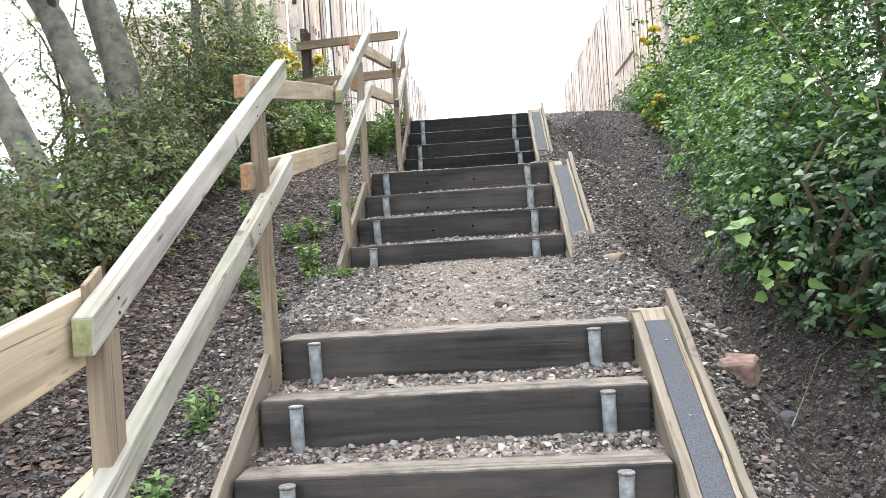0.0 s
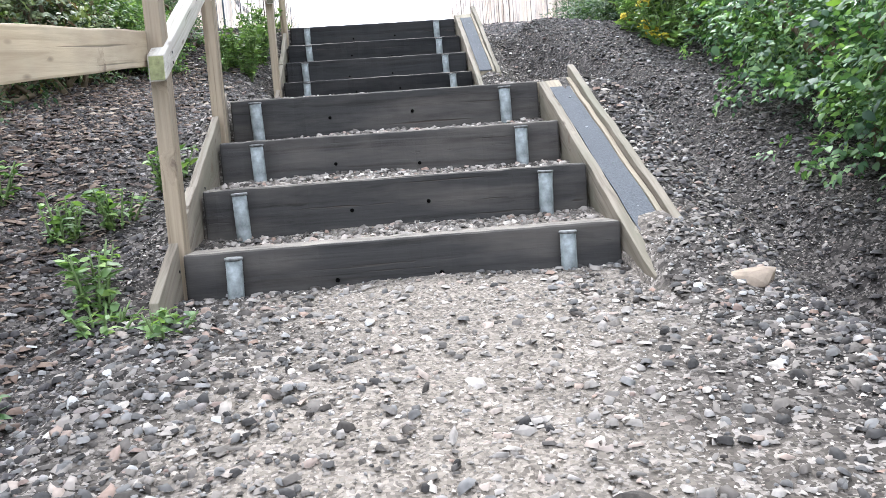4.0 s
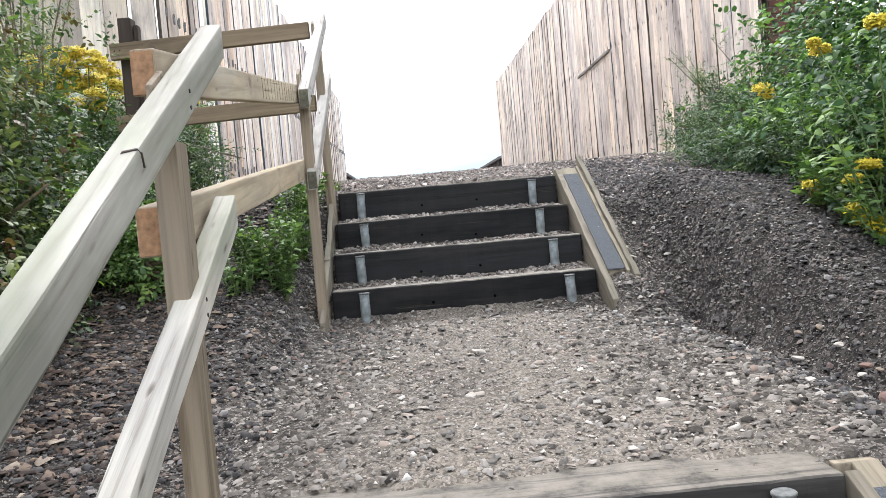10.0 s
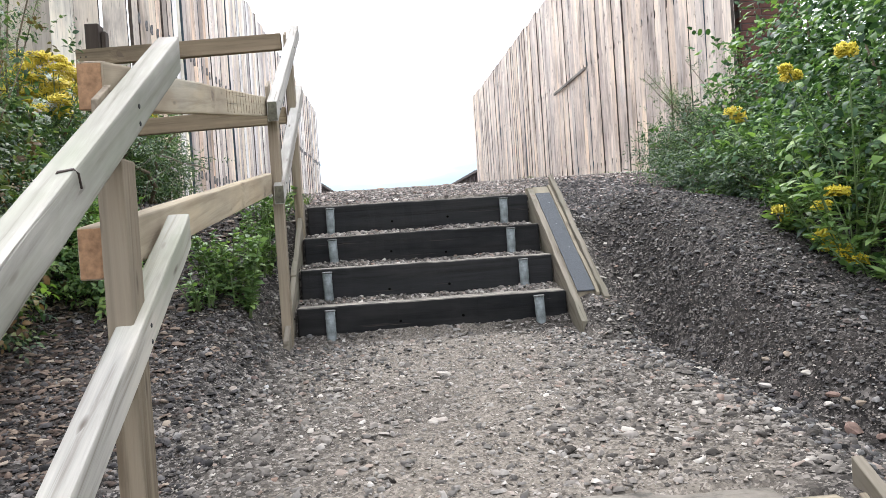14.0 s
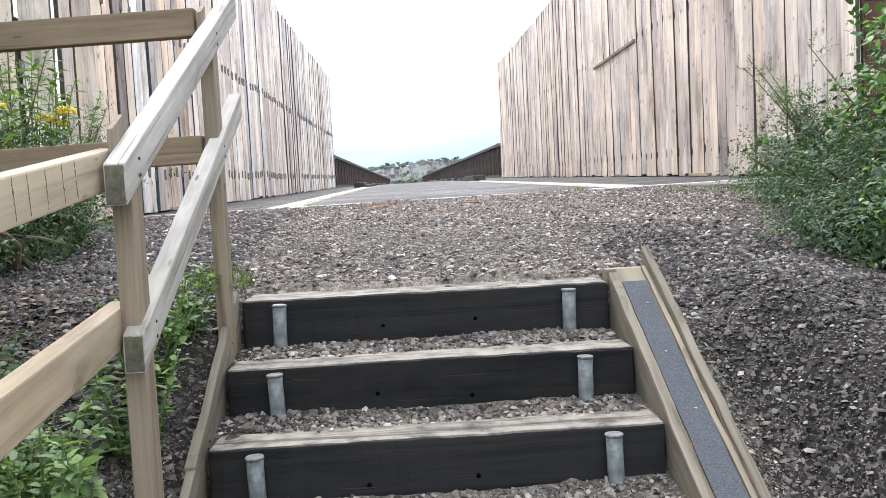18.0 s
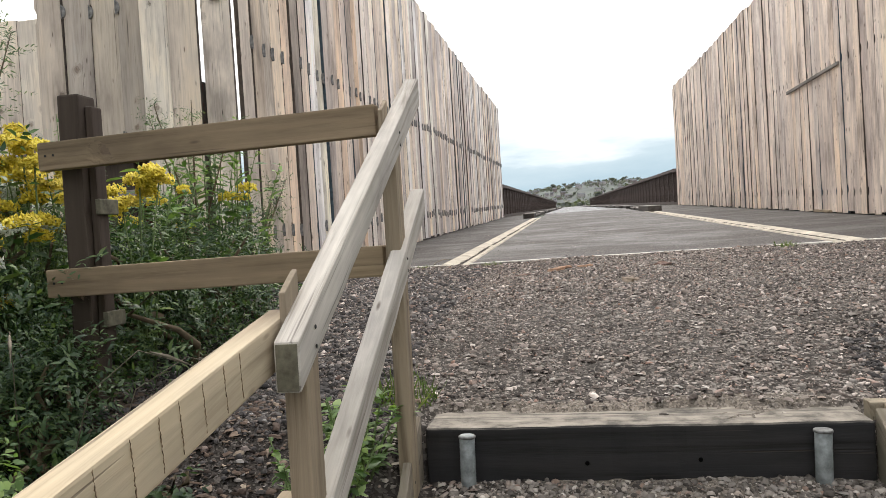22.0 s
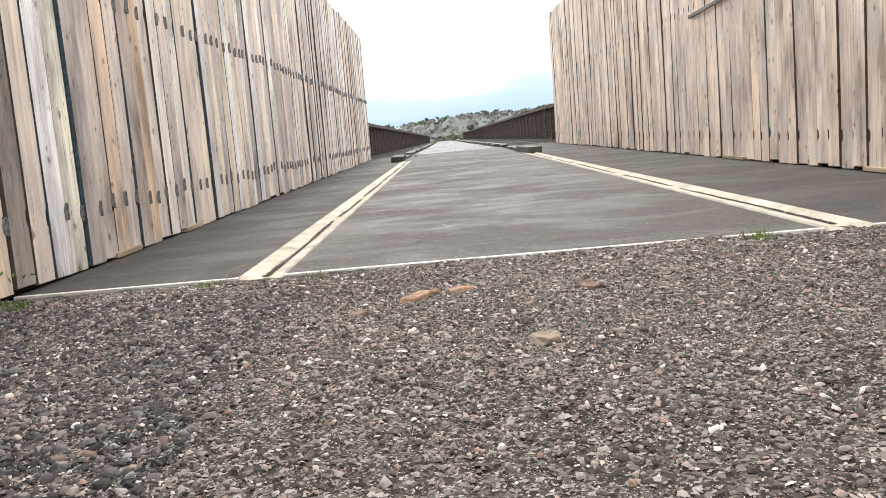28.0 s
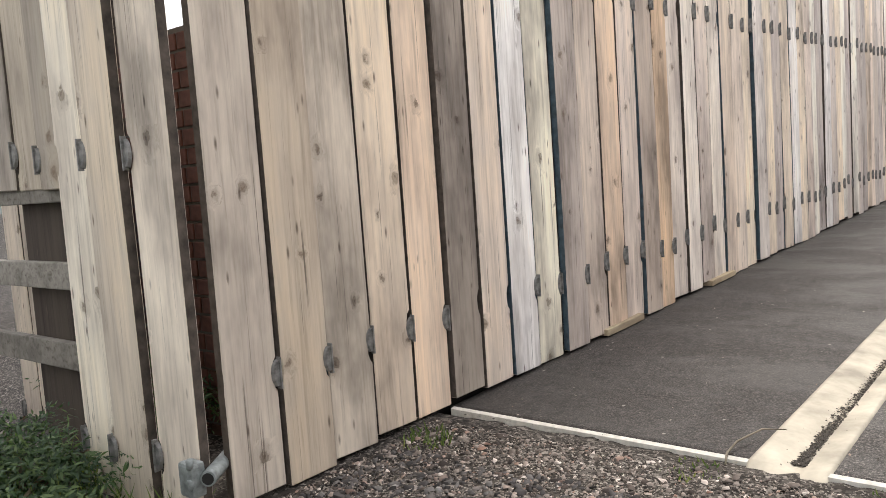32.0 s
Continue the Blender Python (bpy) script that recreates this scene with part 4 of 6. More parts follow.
def fragment(x, y, length, width, thick, mat, label, seed):
    """A broken piece of brick: a slab with uneven corners and chipped edges."""
    r = random.Random(seed)
    bm = box(-length / 2, length / 2, -width / 2, width / 2, 0, thick, 0)
    for v in bm.verts:
        v.co.x += r.uniform(-0.16, 0.16) * length
        v.co.y += r.uniform(-0.2, 0.2) * width
        v.co.z += r.uniform(-0.12, 0.12) * thick
    bmesh.ops.subdivide_edges(bm, edges=bm.edges[:], cuts=2, use_grid_fill=True)
    for v in bm.verts:
        v.co += Vector((r.uniform(-1, 1), r.uniform(-1, 1), r.uniform(-1, 1))) * 0.05 * width
    bmesh.ops.bevel(bm, geom=[e for e in bm.edges if len(e.link_faces) == 2 and e.calc_face_angle() > 0.9], offset=thick * 0.12, segments=1, affect="EDGES")
    ob = part("brick_fragment", bm, mat)
    ob.matrix_world = pose(x, y, float(ground_z(x, y)) - thick * 0.6, r.uniform(-8, 8), r.uniform(-8, 8), r.uniform(0, 360))
    return tagged(ob, label, "brick")


fragment(0.91, 2.98, 0.13, 0.1, 0.09, M_BRICKBIT, "broken red brick half sunk in the gravel", 1)
rock("stone", 1.2, 3.3, 0.085, M_GRIT, "grey angular stone on the dark bank", 2)
fragment(-0.41, 12.28, 0.16, 0.09, 0.045, M_ORANGEBIT, "flat broken piece of orange brick on the gravel", 3)
fragment(-0.22, 12.33, 0.09, 0.06, 0.03, M_ORANGEBIT, "small broken piece of orange brick", 4)
fragment(-0.64, 12.1, 0.08, 0.05, 0.03, M_BRICKBIT, "small broken piece of orange brick", 5)
fragment(0.31, 12.2, 0.09, 0.06, 0.03, M_BRICKBIT, "small broken piece of orange brick", 6)
fragment(0.05, 11.55, 0.14, 0.08, 0.035, M_SANDSTONE, "flat broken piece of tan brick in the gravel", 7)
rock("stone", 0.72, 4.45, 0.11, M_SANDSTONE, "tan stone beside the foot of the steps", 8)
rock("brick_fragment", 1.17, 6.82, 0.07, M_BRICKBIT, "small red brick fragment in the gully", 9)
for i in range(18):
    gy_ = 5.9 + 1.5 * rng.random()
    rock("stone", 1.08 + 0.11 * rng.random() + 0.06 * math.sin(gy_ * 3), gy_, 0.03 + 0.035 * rng.random() ** 2, (M_SANDSTONE, M_CHIP_PALE, M_CHIP, M_BRICKBIT)[(i * 7) % 4], ("small tan stone washed into the gully", "small pale rounded stone in the gully", "small grey stone in the gully", "small reddish stone in the gully")[(i * 7) % 4], 50 + i)
for i, (sx, sy) in enumerate([(-0.23, 6.69), (0.1, 6.35), (-0.16, 7.22), (0.3, 6.2), (-0.5, 3.4), (0.1, 3.55), (-0.1, 3.38), (0.75, 6.3)]):
    rock("stone", sx, sy, 0.045 + 0.01 * (i % 3), M_DIRT if i % 2 else M_CHIP, "loose dark stone on the trodden landing", 20 + i)


for i, (sx, sy) in enumerate([(-0.36, 3.2), (-0.3, 3.24), (-0.12, 3.22), (0.02, 3.19), (0.12, 3.23), (0.1, 3.27), (-0.45, 3.26), (-0.2, 5.96), (0.18, 5.98), (0.05, 6.0), (0.25, 5.95), (-0.05, 9.06), (0.3, 9.05)]):
    rock("stone", sx, sy, 0.018 + 0.006 * (i % 4), M_DIRT if i % 3 else M_CHIP, "loose stone lying on the top sleeper", 80 + i)


# ---- steps ----
def cylinder(r, z0, z1, sides=16, cap=0.003):
    bm = bmesh.new()
    bmesh.ops.create_cone(bm, cap_ends=True, segments=sides, radius1=r, radius2=r, depth=z1 - z0)
    bmesh.ops.translate(bm, verts=bm.verts, vec=(0, 0, (z0 + z1) / 2))
    rim = [e for e in bm.edges if any(len(f.verts) > 4 for f in e.link_faces)]
    bmesh.ops.bevel(bm, geom=rim, offset=cap, segments=1, affect="EDGES")
    for f in bm.faces:
        f.smooth = len(f.verts) == 4
    return bm


def sleeper_mesh(length, seed, deep):
    r = random.Random(seed)
    bm = bmesh.new()
    n = 30
    rows = []
    for i in range(n + 1):
        x = -length / 2 + length * i / n
        j = [r.uniform(-0.0016, 0.0016) for _ in range(4)]
        rows.append([bm.verts.new(p) for p in ((x, j[0], -0.25), (x, deep, -0.25), (x, deep + j[1], -0.004 + j[2]), (x, j[0] * 2, -0.004 + j[3] * 0.8))])
    for a, b in zip(rows, rows[1:]):
        for i in range(4):
            k = (i + 1) % 4
            bm.faces.new((a[i], b[i], b[k], a[k]))
    bm.faces.new(rows[0])
    bm.faces.new(rows[-1][::-1])
    bmesh.ops.recalc_face_normals(bm, faces=bm.faces)
    bm.normal_update()
    sharp = [e for e in bm.edges if len(e.link_faces) == 2 and e.calc_face_angle() > 0.7]
    bmesh.ops.bevel(bm, geom=sharp, offset=0.012, segments=3, profile=0.6, affect="EDGES")
    return bm


def ramp_and_stringers(f, number):
    x0, x1 = f["x"]
    (yt, zt), (yb, zb) = f["s"][0], f["s"][-1]
    slope = (zt - zb) / (yt - yb)
    ya, za = yb - 0.3, zb - 0.3 * slope
    yc, zc = yt + 0.02, zt + 0.02 * slope
    left = thing("stair_stringer", (x0 - 0.02, ya, za), "weathered sloping side board of the steps", "stringer", "stringers")
    part("board", slope_beam(-0.017, 0.009, 0.06, yc - ya, 0.02 + 0.06 * slope, zc - za + 0.02, 0.24, 0.004, 18, 0.0024), M_STRING, left)
    for i in range(3):
        s = part("screw", cylinder(0.005, 0, 0.003, 8, 0.001), M_BLACK, left)
        y = 0.3 + (yc - ya - 0.45) * i / 2
        s.matrix_local = pose(0.0095, y, y * slope - 0.05, 0, 90, 0)
    part("splinter", slope_beam(-0.019, 0.011, 0.5, 0.62, 0.03 + 0.5 * slope, 0.026 + 0.62 * slope, 0.02, 0.003, 3), M_STRING, left, "split sliver of wood on the top edge")
    r = thing("bike_ramp", (x1 + 0.002, ya, za), "timber wheel channel with a grey grit strip beside the steps", "ramp", "wheel ramps")
    k = yc - ya
    h = zc - za
    dip = 0.03 if number == 1 else 0.0
    part("inner_board", slope_beam(0.003, 0.036, 0.05, k, 0.016 + 0.05 * slope - dip, h + 0.016 - dip, 0.24, 0.004, 16, 0.0022), M_STRING, r)
    part("channel_base", slope_beam(0.038, 0.146, 0.27, k + 0.04, 0.27 * slope - dip, h + 0.04 * slope - dip, 0.09), M_PLY, r)
    part("grit_strip", slope_beam(0.041, 0.126, 0.262, k - 0.035, 0.276 * slope + 0.0045 - dip, h - 0.035 * slope + 0.0045 - dip, 0.006, 0.001), M_GRIT, r, "dark grey grit-coated strip")
    part("lip", slope_beam(0.129, 0.1465, 0.24, k + 0.03, 0.24 * slope + 0.014 - dip, h + 0.03 * slope + 0.014 - dip, 0.05, 0.003, 12, 0.0018), M_PLY, r, "low batten inside the outer board")
    part("outer_board", slope_beam(0.149, 0.177, 0.18, k + 0.09, 0.18 * slope + 0.034 - dip, h + 0.09 * slope + 0.042 - dip, 0.2, 0.004, 16, 0.0022), M_STRING, r)
    part("end_board", box(0.003, 0.146, k + 0.042, k + 0.1, h - 0.1, h + 0.035 * slope - dip), M_PLY, r)
    for i in range(4):
        s = cylinder(0.005, 0, 0.003, 8, 0.001)
        ob = part("screw", s, M_BANDS, r)
        y = 0.4 + (k - 0.55) * i / 3
        ob.location = (0.083 + 0.012 * (i % 2), y, y * slope + 0.006 - dip)


for number, f in enumerate(FLIGHTS):
    x0, x1 = f["x"]
    for i, (y, z) in enumerate(f["s"]):
        step = thing("step", ((x0 + x1) / 2, y, z), "dark railway sleeper step held by two galvanised pins", "step", "sleeper steps")
        part("sleeper", sleeper_mesh(x1 - x0 - 0.006, number * 10 + i, 0.15 if i else 0.22), M_SLEEPER_BLACK if number == 2 else M_SLEEPER, step)
        for px in f["pins"][i]:
            pin = part("pin", cylinder(0.0235, -0.27, -0.022 + 0.006 * random.uniform(-1, 1), 20), M_GALV, step)
            pin.location = (px - (x0 + x1) / 2, -0.027, 0)
            pin.rotation_euler = (radians(random.uniform(-1.5, 1.5)), radians(random.uniform(-2, 2)), 0)
            cap = part("pin_cap", cylinder(0.0265, -0.007, 0.001, 20, 0.002), M_PINCAP, pin, "flat rusty cap of the pin")
            cap.location = (0, 0, -0.02)
        for bx in (-0.2 + random.uniform(-0.05, 0.05), 0.12 + random.uniform(-0.05, 0.1)) if number else ():
            # no recess: the dark of each bolt hole is a raised black disc
            hole = part("bolt", cylinder(0.0065, -0.004, 0.0025, 12, 0.001), M_HOLE, step, "black disc in place of a bolt hole")
            hole.location = (bx, -0.0035, -0.11 + random.uniform(-0.02, 0.02))
            hole.rotation_euler = (radians(90), 0, 0)
    ramp_and_stringers(f, number)

# ---- handrail ----
T = 0.047                        # thickness of the rails


def post(x, y, z0, ztop, slope):
    p = thing("handrail_post", (x + 0.01, y, z0), "square treated pine post of the handrail, top cut to the slope", "post", "handrail posts")
    w = 0.022
    low = ztop - z0 - 0.1
    part("shaft", box(-w, w, 0, 0.075, -0.3, low, 0.004), M_POST, p)
    tongue = slope_beam(-w, -0.009, 0, 0.075, ztop - z0, ztop - z0 + 0.075 * slope, 0.11, 0.003, 2, 0)
    part("tongue", tongue, M_POST, p)
    for zz in (-0.06, -0.47):
        for sy in (0.02, 0.05):
            s = part("screw", cylinder(0.005, 0, 0.002, 8, 0.0008), M_BLACK, p)
            s.matrix_local = pose(-w - 0.001, sy, ztop - z0 + zz, 0, -90, 0)
    return p


def rail(name, label, x0, x1, y0, y1, z0, z1, depth, mat):
    """A rail whose outer face starts at x0 and ends at x1."""
    r = thing(name, (x0 + T / 2, y0, z0), label, "rail", "handrails")
    w = T / 2
    part("rail_timber", slope_beam(-w, w, 0, y1 - y0, 0, z1 - z0, depth, cuts=14), mat, r)
    for f in (0.06, 0.72) if mat is not M_LAND else (0.97,):
        for d in (0.3, 0.7):
            yy = (y1 - y0) * f + 0.012
            s = part("screw", cylinder(0.0045, 0, 0.002, 8, 0.0008), M_BLACK, r)
            s.matrix_local = pose(w + 0.0005, yy, (z1 - z0) * f - depth * d, 0, 90, 0)
    if mat is not M_LAND:
        grey = mat is M_RAIL_PALE
        part("sawn_end", slope_beam(-w + 0.004, w - 0.004, -0.0025, 0.001, -0.004, -0.004, depth - 0.008, 0.0008, 1, 0), M_GREYEND if grey else M_ENDGRAIN, r, "dark grey sawn end" if grey else "green-tinged sawn end")
    if mat is M_LAND:
        part("sawn_end", slope_beam(-w + 0.003, w - 0.003, -0.003, 0.001, -0.003, -0.003, depth - 0.006, 0.0008, 1, 0), M_BROWNEND, r, "reddish-brown sawn end")
    if "saw marks" in label:
        slope = (z1 - z0) / (y1 - y0)
        for i in range(13):
            g = random.Random(70 + i)
            yy = 1.2 + 0.068 * i + g.uniform(-0.01, 0.01)
            line = []
            for k in range(26):
                d = 0.004 + 0.003 * k
                yk = yy + 0.1 * d + g.uniform(-0.0014, 0.0014)
                line.append((w, yk, slope * yk - d))
            part("saw_mark", tube(line, [g.uniform(0.0002, 0.0011) for _ in line], 4), M_SAWMARK, r, "rough saw mark across the rail")
    r.rotation_euler = (0, 0, -math.atan2(x1 - x0, y1 - y0))
    return r


TOPS = "bleached pine handrail with drying cracks, screwed to its posts"
MIDS = "bleached pine lower rail with greenish stains"
A1, A2, A3 = -0.768, -0.806, -0.822   # outer faces of the sloping rails, flight by flight
# flight 1
post(A1, 1.74, 0.45, 1.505, 0.53), post(A1 - 0.012, 3.03, 1.15, 2.185, 0.53)
rail("top_rail", TOPS, A1, A1, 1.672, 3.37, 1.442, 2.346, 0.08, M_RAIL)
rail("lower_rail", MIDS, A1, A1, 1.45, 3.37, 0.97, 1.945, 0.08, M_RAIL)
rail("landing_rail", "thick new pine rail along the lower landing", A1 - 0.058, A1 - 0.058, 0.2, 1.83, 1.2, 1.5, 0.15, M_LAND)
rail("landing_rail", "thick new pine rail along the lower landing", A1 - 0.058, A1 - 0.058, 0.2, 1.83, 0.8, 1.1, 0.12, M_LAND)
# landing between flights 1 and 2
rail("landing_rail", "pine rail along the first landing", A1 - 0.058, A2 - 0.058, 2.98, 4.9, 2.205, 2.53, 0.087, M_LAND)
rail("landing_rail", "pine lower rail along the first landing", A1 - 0.058, A2 - 0.058, 2.99, 4.9, 1.878, 2.19, 0.098, M_LAND)
# flight 2
post(A2, 4.83, 1.4, 2.525, 0.53), post(A2, 5.66, 2.0, 2.955, 0.53)
rail("top_rail", TOPS, A2, A2, 4.80, 6.07, 2.484, 3.165, 0.077, M_RAIL)
rail("lower_rail", MIDS, A2, A2, 4.775, 6.05, 2.102, 2.775, 0.072, M_RAIL)
# landing between flights 2 and 3
rail("landing_rail", "pine rail with saw marks along the second landing", A2 - 0.058, A3 - 0.058, 5.73, 8.0, 3.035, 3.38, 0.087, M_LAND)
rail("landing_rail", "pine lower rail along the second landing", A2 - 0.058, A3 - 0.058, 5.68, 8.0, 2.742, 3.03, 0.092, M_LAND)
# flight 3
post(A3, 7.93, 2.15, 3.415, 0.53), post(A3, 8.80, 2.85, 3.87, 0.53)
rail("top_rail", TOPS, A3, A3, 7.86, 9.16, 3.335, 4.02, 0.09, M_RAIL_PALE)
rail("lower_rail", MIDS, A3, A3, 7.9, 9.15, 2.965, 3.655, 0.085, M_RAIL_PALE)
for zt in (3.885, 3.468):
    r = thing("side_rail", (-1.45, 8.90, zt), "horizontal brown pine rail between the handrail and an old post", "rail", "side rails")
    bm = box(-0.56, 0.6, -0.022, 0.022, -0.092, 0, 0.005)
    part("rail_timber", bm, M_LANDX, r)
    for sx in (-0.53, -0.5):
        s = part("screw", cylinder(0.0045, 0, 0.003, 8, 0.0008), M_BLACK, r)
        s.matrix_local = pose(sx, -0.022, -0.045, 90, 0, 0)
    r.matrix_world = pose(-1.45, 8.905, zt, 0, -1.0, -4)
old = thing("old_post", (-1.9, 8.99, 2.9), "dark brown weathered gate post with rail stubs", "post")
part("shaft", box(-0.075, 0.002, 0, 0.1, -0.4, 1.14, 0.008), M_OLDPOST, old)
part("splice", box(0.005, 0.032, 0.03, 0.09, 0.3, 1.1, 0.006), M_OLDPOST, old, "thin dark board nailed to the post")
for z in (0.76, 0.38, 0.02):
    part("rail_stub", box(0.034, 0.052, 0.01, 0.12, z - 0.026, z + 0.026, 0.004), M_GREYEND, old, "sawn-off rail end")


# ---- bridge deck ----
def deck_slab(name, label, xa, xb, mat, drop=0.1, lift=0.0, y0=None, y1=36.0):
    """One lane of the deck, from the edging to past the fences."""
    ys = np.concatenate([np.arange(0, 1.0001, 0.02)])
    xs = np.linspace(xa, xb, 7)
    v, fcs = [], []
    for fy in ys:
        for x in xs:
            s = 13.04 - 0.045 * x if y0 is None else y0
            y = s + (y1 - s) * fy ** 1.6
            v.append((x, y, float(deck_z(x, y)) + lift))
    n = len(xs)
    for i in range(len(ys) - 1):
        for j in range(n - 1):
            a = i * n + j
            fcs.append((a, a + 1, a + 1 + n, a + n))
    top = len(v)
    for x in xs:
        v.append((x, v[list(xs).index(x)][1], float(deck_z(x, 13)) - drop))
    for j in range(n - 1):
        fcs.append((top + j, top + j + 1, j + 1, j))
    ob = part(name, arrays(name, v, fcs), mat)
    return tagged(ob, label, "deck", kind="structure")


deck_slab("deck", "grey-brown worn tarmac footway at the side of the bridge deck", -2.62, -1.375, M_TARMAC_SIDE, lift=0.004)
deck_slab("deck", "grey-brown worn tarmac in the middle of the bridge deck", -1.135, 1.645, M_TARMAC)
deck_slab("deck", "grey-brown worn tarmac footway at the side of the bridge deck", 1.885, 3.36, M_TARMAC_SIDE, lift=0.004)


def channel(xa, xb):
    prof = [(0.0, -0.06), (0.0, 0.012), (0.06, 0.013), (0.32, 0.004), (0.5, -0.012), (0.62, -0.012), (0.7, 0.0), (0.94, 0.012), (1.0, 0.011), (1.0, -0.06)]
    ys = [12.97 - 0.045 * xa] + [13.02 - 0.045 * xa + 17 * (i / 60) ** 1.5 for i in range(61)]
    v, fcs = [], []
    for k, y in enumerate(ys):
        for u, h in prof:
            x = xa + (xb - xa) * u
            z = float(deck_z(x, y)) + h
            if k == 0:
                z -= 0.03
                y2 = y - 0.03 * math.sin(math.pi * u)
            else:
                y2 = y
            v.append((x, y2, z))
    n = len(prof)
    for i in range(len(ys) - 1):
        for j in range(n - 1):
            a = i * n + j
            fcs.append((a, a + 1, a + 1 + n, a + n))
    ob = part("drain_channel", arrays("drain_channel", v, fcs, False), M_STRIP)
    tagged(ob, "cream concrete dished channel with a line of dirt", "channel", kind="structure")
    n = 11000
    y = 13.15 + 16 * rng.random(n) ** 1.7
    x = xa + (xb - xa) * (0.56 + rng.normal(0, 0.05 + 0.035 * np.sin(y * 3.1) * np.sin(y * 7.7), n) + 0.05 * np.sin(y * 1.9))
    z = deck_z(x, y) - 0.008
    keep = np.sin(y * 2.3) + np.sin(y * 5.7 + 1) > -1.2
    at = np.stack([x, y, z], 1)[keep]
    dirt = part("dirt_line", flakes("dirt_line", at, 0.003 + 0.016 * rng.random(len(at)) ** 2.0, 0.3), M_DIRT, ob, "dark dirt washed into the channel")
    return ob


channel(-1.372, -1.138)
channel(1.648, 1.882)
for xa, xb in ((-2.6, -1.375), (-1.14, 1.64), (1.885, 3.3)):
    bm = bmesh.new()
    n = 10
    rows = []
    for i in range(n + 1):
        x = xa + (xb - xa) * i / n
        y = 13.04 - 0.045 * x
        z = float(deck_z(x, y))
        rows.append([bm.verts.new(p) for p in ((x, y - 0.026, z - 0.12), (x, y - 0.026, z + 0.004), (x, y - 0.004, z + 0.008), (x, y - 0.004, z - 0.12))])
    for a, b in zip(rows, rows[1:]):
        for i in range(4):
            k = (i + 1) % 4
            bm.faces.new((a[i], b[i], b[k], a[k]))
    bm.faces.new(rows[0]), bm.faces.new(rows[-1][::-1])
    bmesh.ops.recalc_face_normals(bm, faces=bm.faces)
    tagged(part("edging", bm, M_EDGE), "thin pale concrete edging between gravel and tarmac", "edging", kind="structure")


n_grit = 2600
grit_x, grit_y = rng.uniform(-2.55, 3.2, n_grit), 13.1 + 9 * rng.random(n_grit) ** 2.2
grit = part("grit", flakes("grit", np.stack([grit_x, grit_y, deck_z(grit_x, grit_y) + 0.003], 1), 0.004 + 0.012 * rng.random(n_grit) ** 3, 0.5), M_CHIP)
tagged(grit, "scattered grit and small stones on the tarmac", "gravel", kind="stuff")


# ---- fences of scaffold boards ----
def board_mesh(width, height, seed, notches, side, blue=False, deep=1.0):
    """An upright scaffold board with half-round notches cut into one edge."""
    r = random.Random(seed)
    bm = bmesh.new()
    levels = [(height * i / 6, 0.0) for i in range(7)]
    for h in notches:
        h += r.uniform(-0.015, 0.015)
        levels = [q for q in levels if abs(q[0] - h) > 0.09]
        levels += [(h + dz, dx * deep) for dz, dx in ((-0.058, 0.0), (-0.045, 0.018), (-0.022, 0.03), (0.014, 0.031), (0.04, 0.02), (0.054, 0.0))]
    levels.sort()
    rows = []
    ph, am = r.uniform(0, 6), r.uniform(0.001, 0.005)
    for z, cut in levels:
        d = am * math.sin(ph + z * 1.6)
        e = [r.uniform(-0.0015, 0.0015) for _ in range(2)]
        x0 = -width / 2 + e[0] + (cut if side < 0 else 0)
        x1 = width / 2 + e[1] - (cut if side > 0 else 0)
        rows.append([bm.verts.new(p) for p in ((x0, d - 0.019, z), (x1, d - 0.019, z), (x1, d + 0.019, z), (x0, d + 0.019, z))])
    for a, b in zip(rows, rows[1:]):
        for i in range(4):
            k = (i + 1) % 4
            f = bm.faces.new((a[i], a[k], b[k], b[i]))
            f.material_index = 1 if i in (1, 3) else 0
    bm.faces.new(rows[0][::-1]), bm.faces.new(rows[-1])
    bm.normal_update()
    sharp = [e for e in bm.edges if len(e.link_faces) == 2 and e.calc_face_angle() > 1.2]
    bmesh.ops.bevel(bm, geom=sharp, offset=0.0035, segments=1, affect="EDGES")
    me = bpy.data.meshes.new("board")
    bm.to_mesh(me)
    bm.free()
    me.materials.append(M_BOARD)
    me.materials.append(M_BOARD_EDGE if blue else M_BOARD_SIDE)
    return me


def plate_mesh(side):
    """A bent half-round end plate that sits in a notch, with a raised lip along the joint."""
    bm = bmesh.new()
    pts = [(0.004, -0.046), (-0.01, -0.044), (-0.021, -0.02), (-0.023, 0.004), (-0.018, 0.028), (-0.007, 0.042), (0.004, 0.045)]
    a = [bm.verts.new((x * side, 0.0, z)) for x, z in pts]
    b = [bm.verts.new((x * side * 0.8, -0.013 + 0.16 * abs(x), z * 0.92)) for x, z in pts]
    bm.faces.new(b), bm.faces.new(a[::-1])
    for i in range(len(pts)):
        k = (i + 1) % len(pts)
        bm.faces.new((a[i], a[k], b[k], b[i]))
    lip = [bm.verts.new((side * x, y, z)) for z in (-0.052, 0.052) for x, y in ((0.002, 0.0), (0.008, 0.0), (0.008, -0.018), (0.002, -0.018))]
    for f in ((0, 1, 2, 3), (4, 5, 6, 7), (0, 1, 5, 4), (1, 2, 6, 5), (2, 3, 7, 6), (3, 0, 4, 7)):
        bm.faces.new([lip[q] for q in f])
    bmesh.ops.recalc_face_normals(bm, faces=bm.faces)
    me = bpy.data.meshes.new("end_plate")
    bm.to_mesh(me)
    bm.free()
    me.materials.append(M_PLATE)
    return me


PLATES = {1: plate_mesh(1), -1: plate_mesh(-1)}


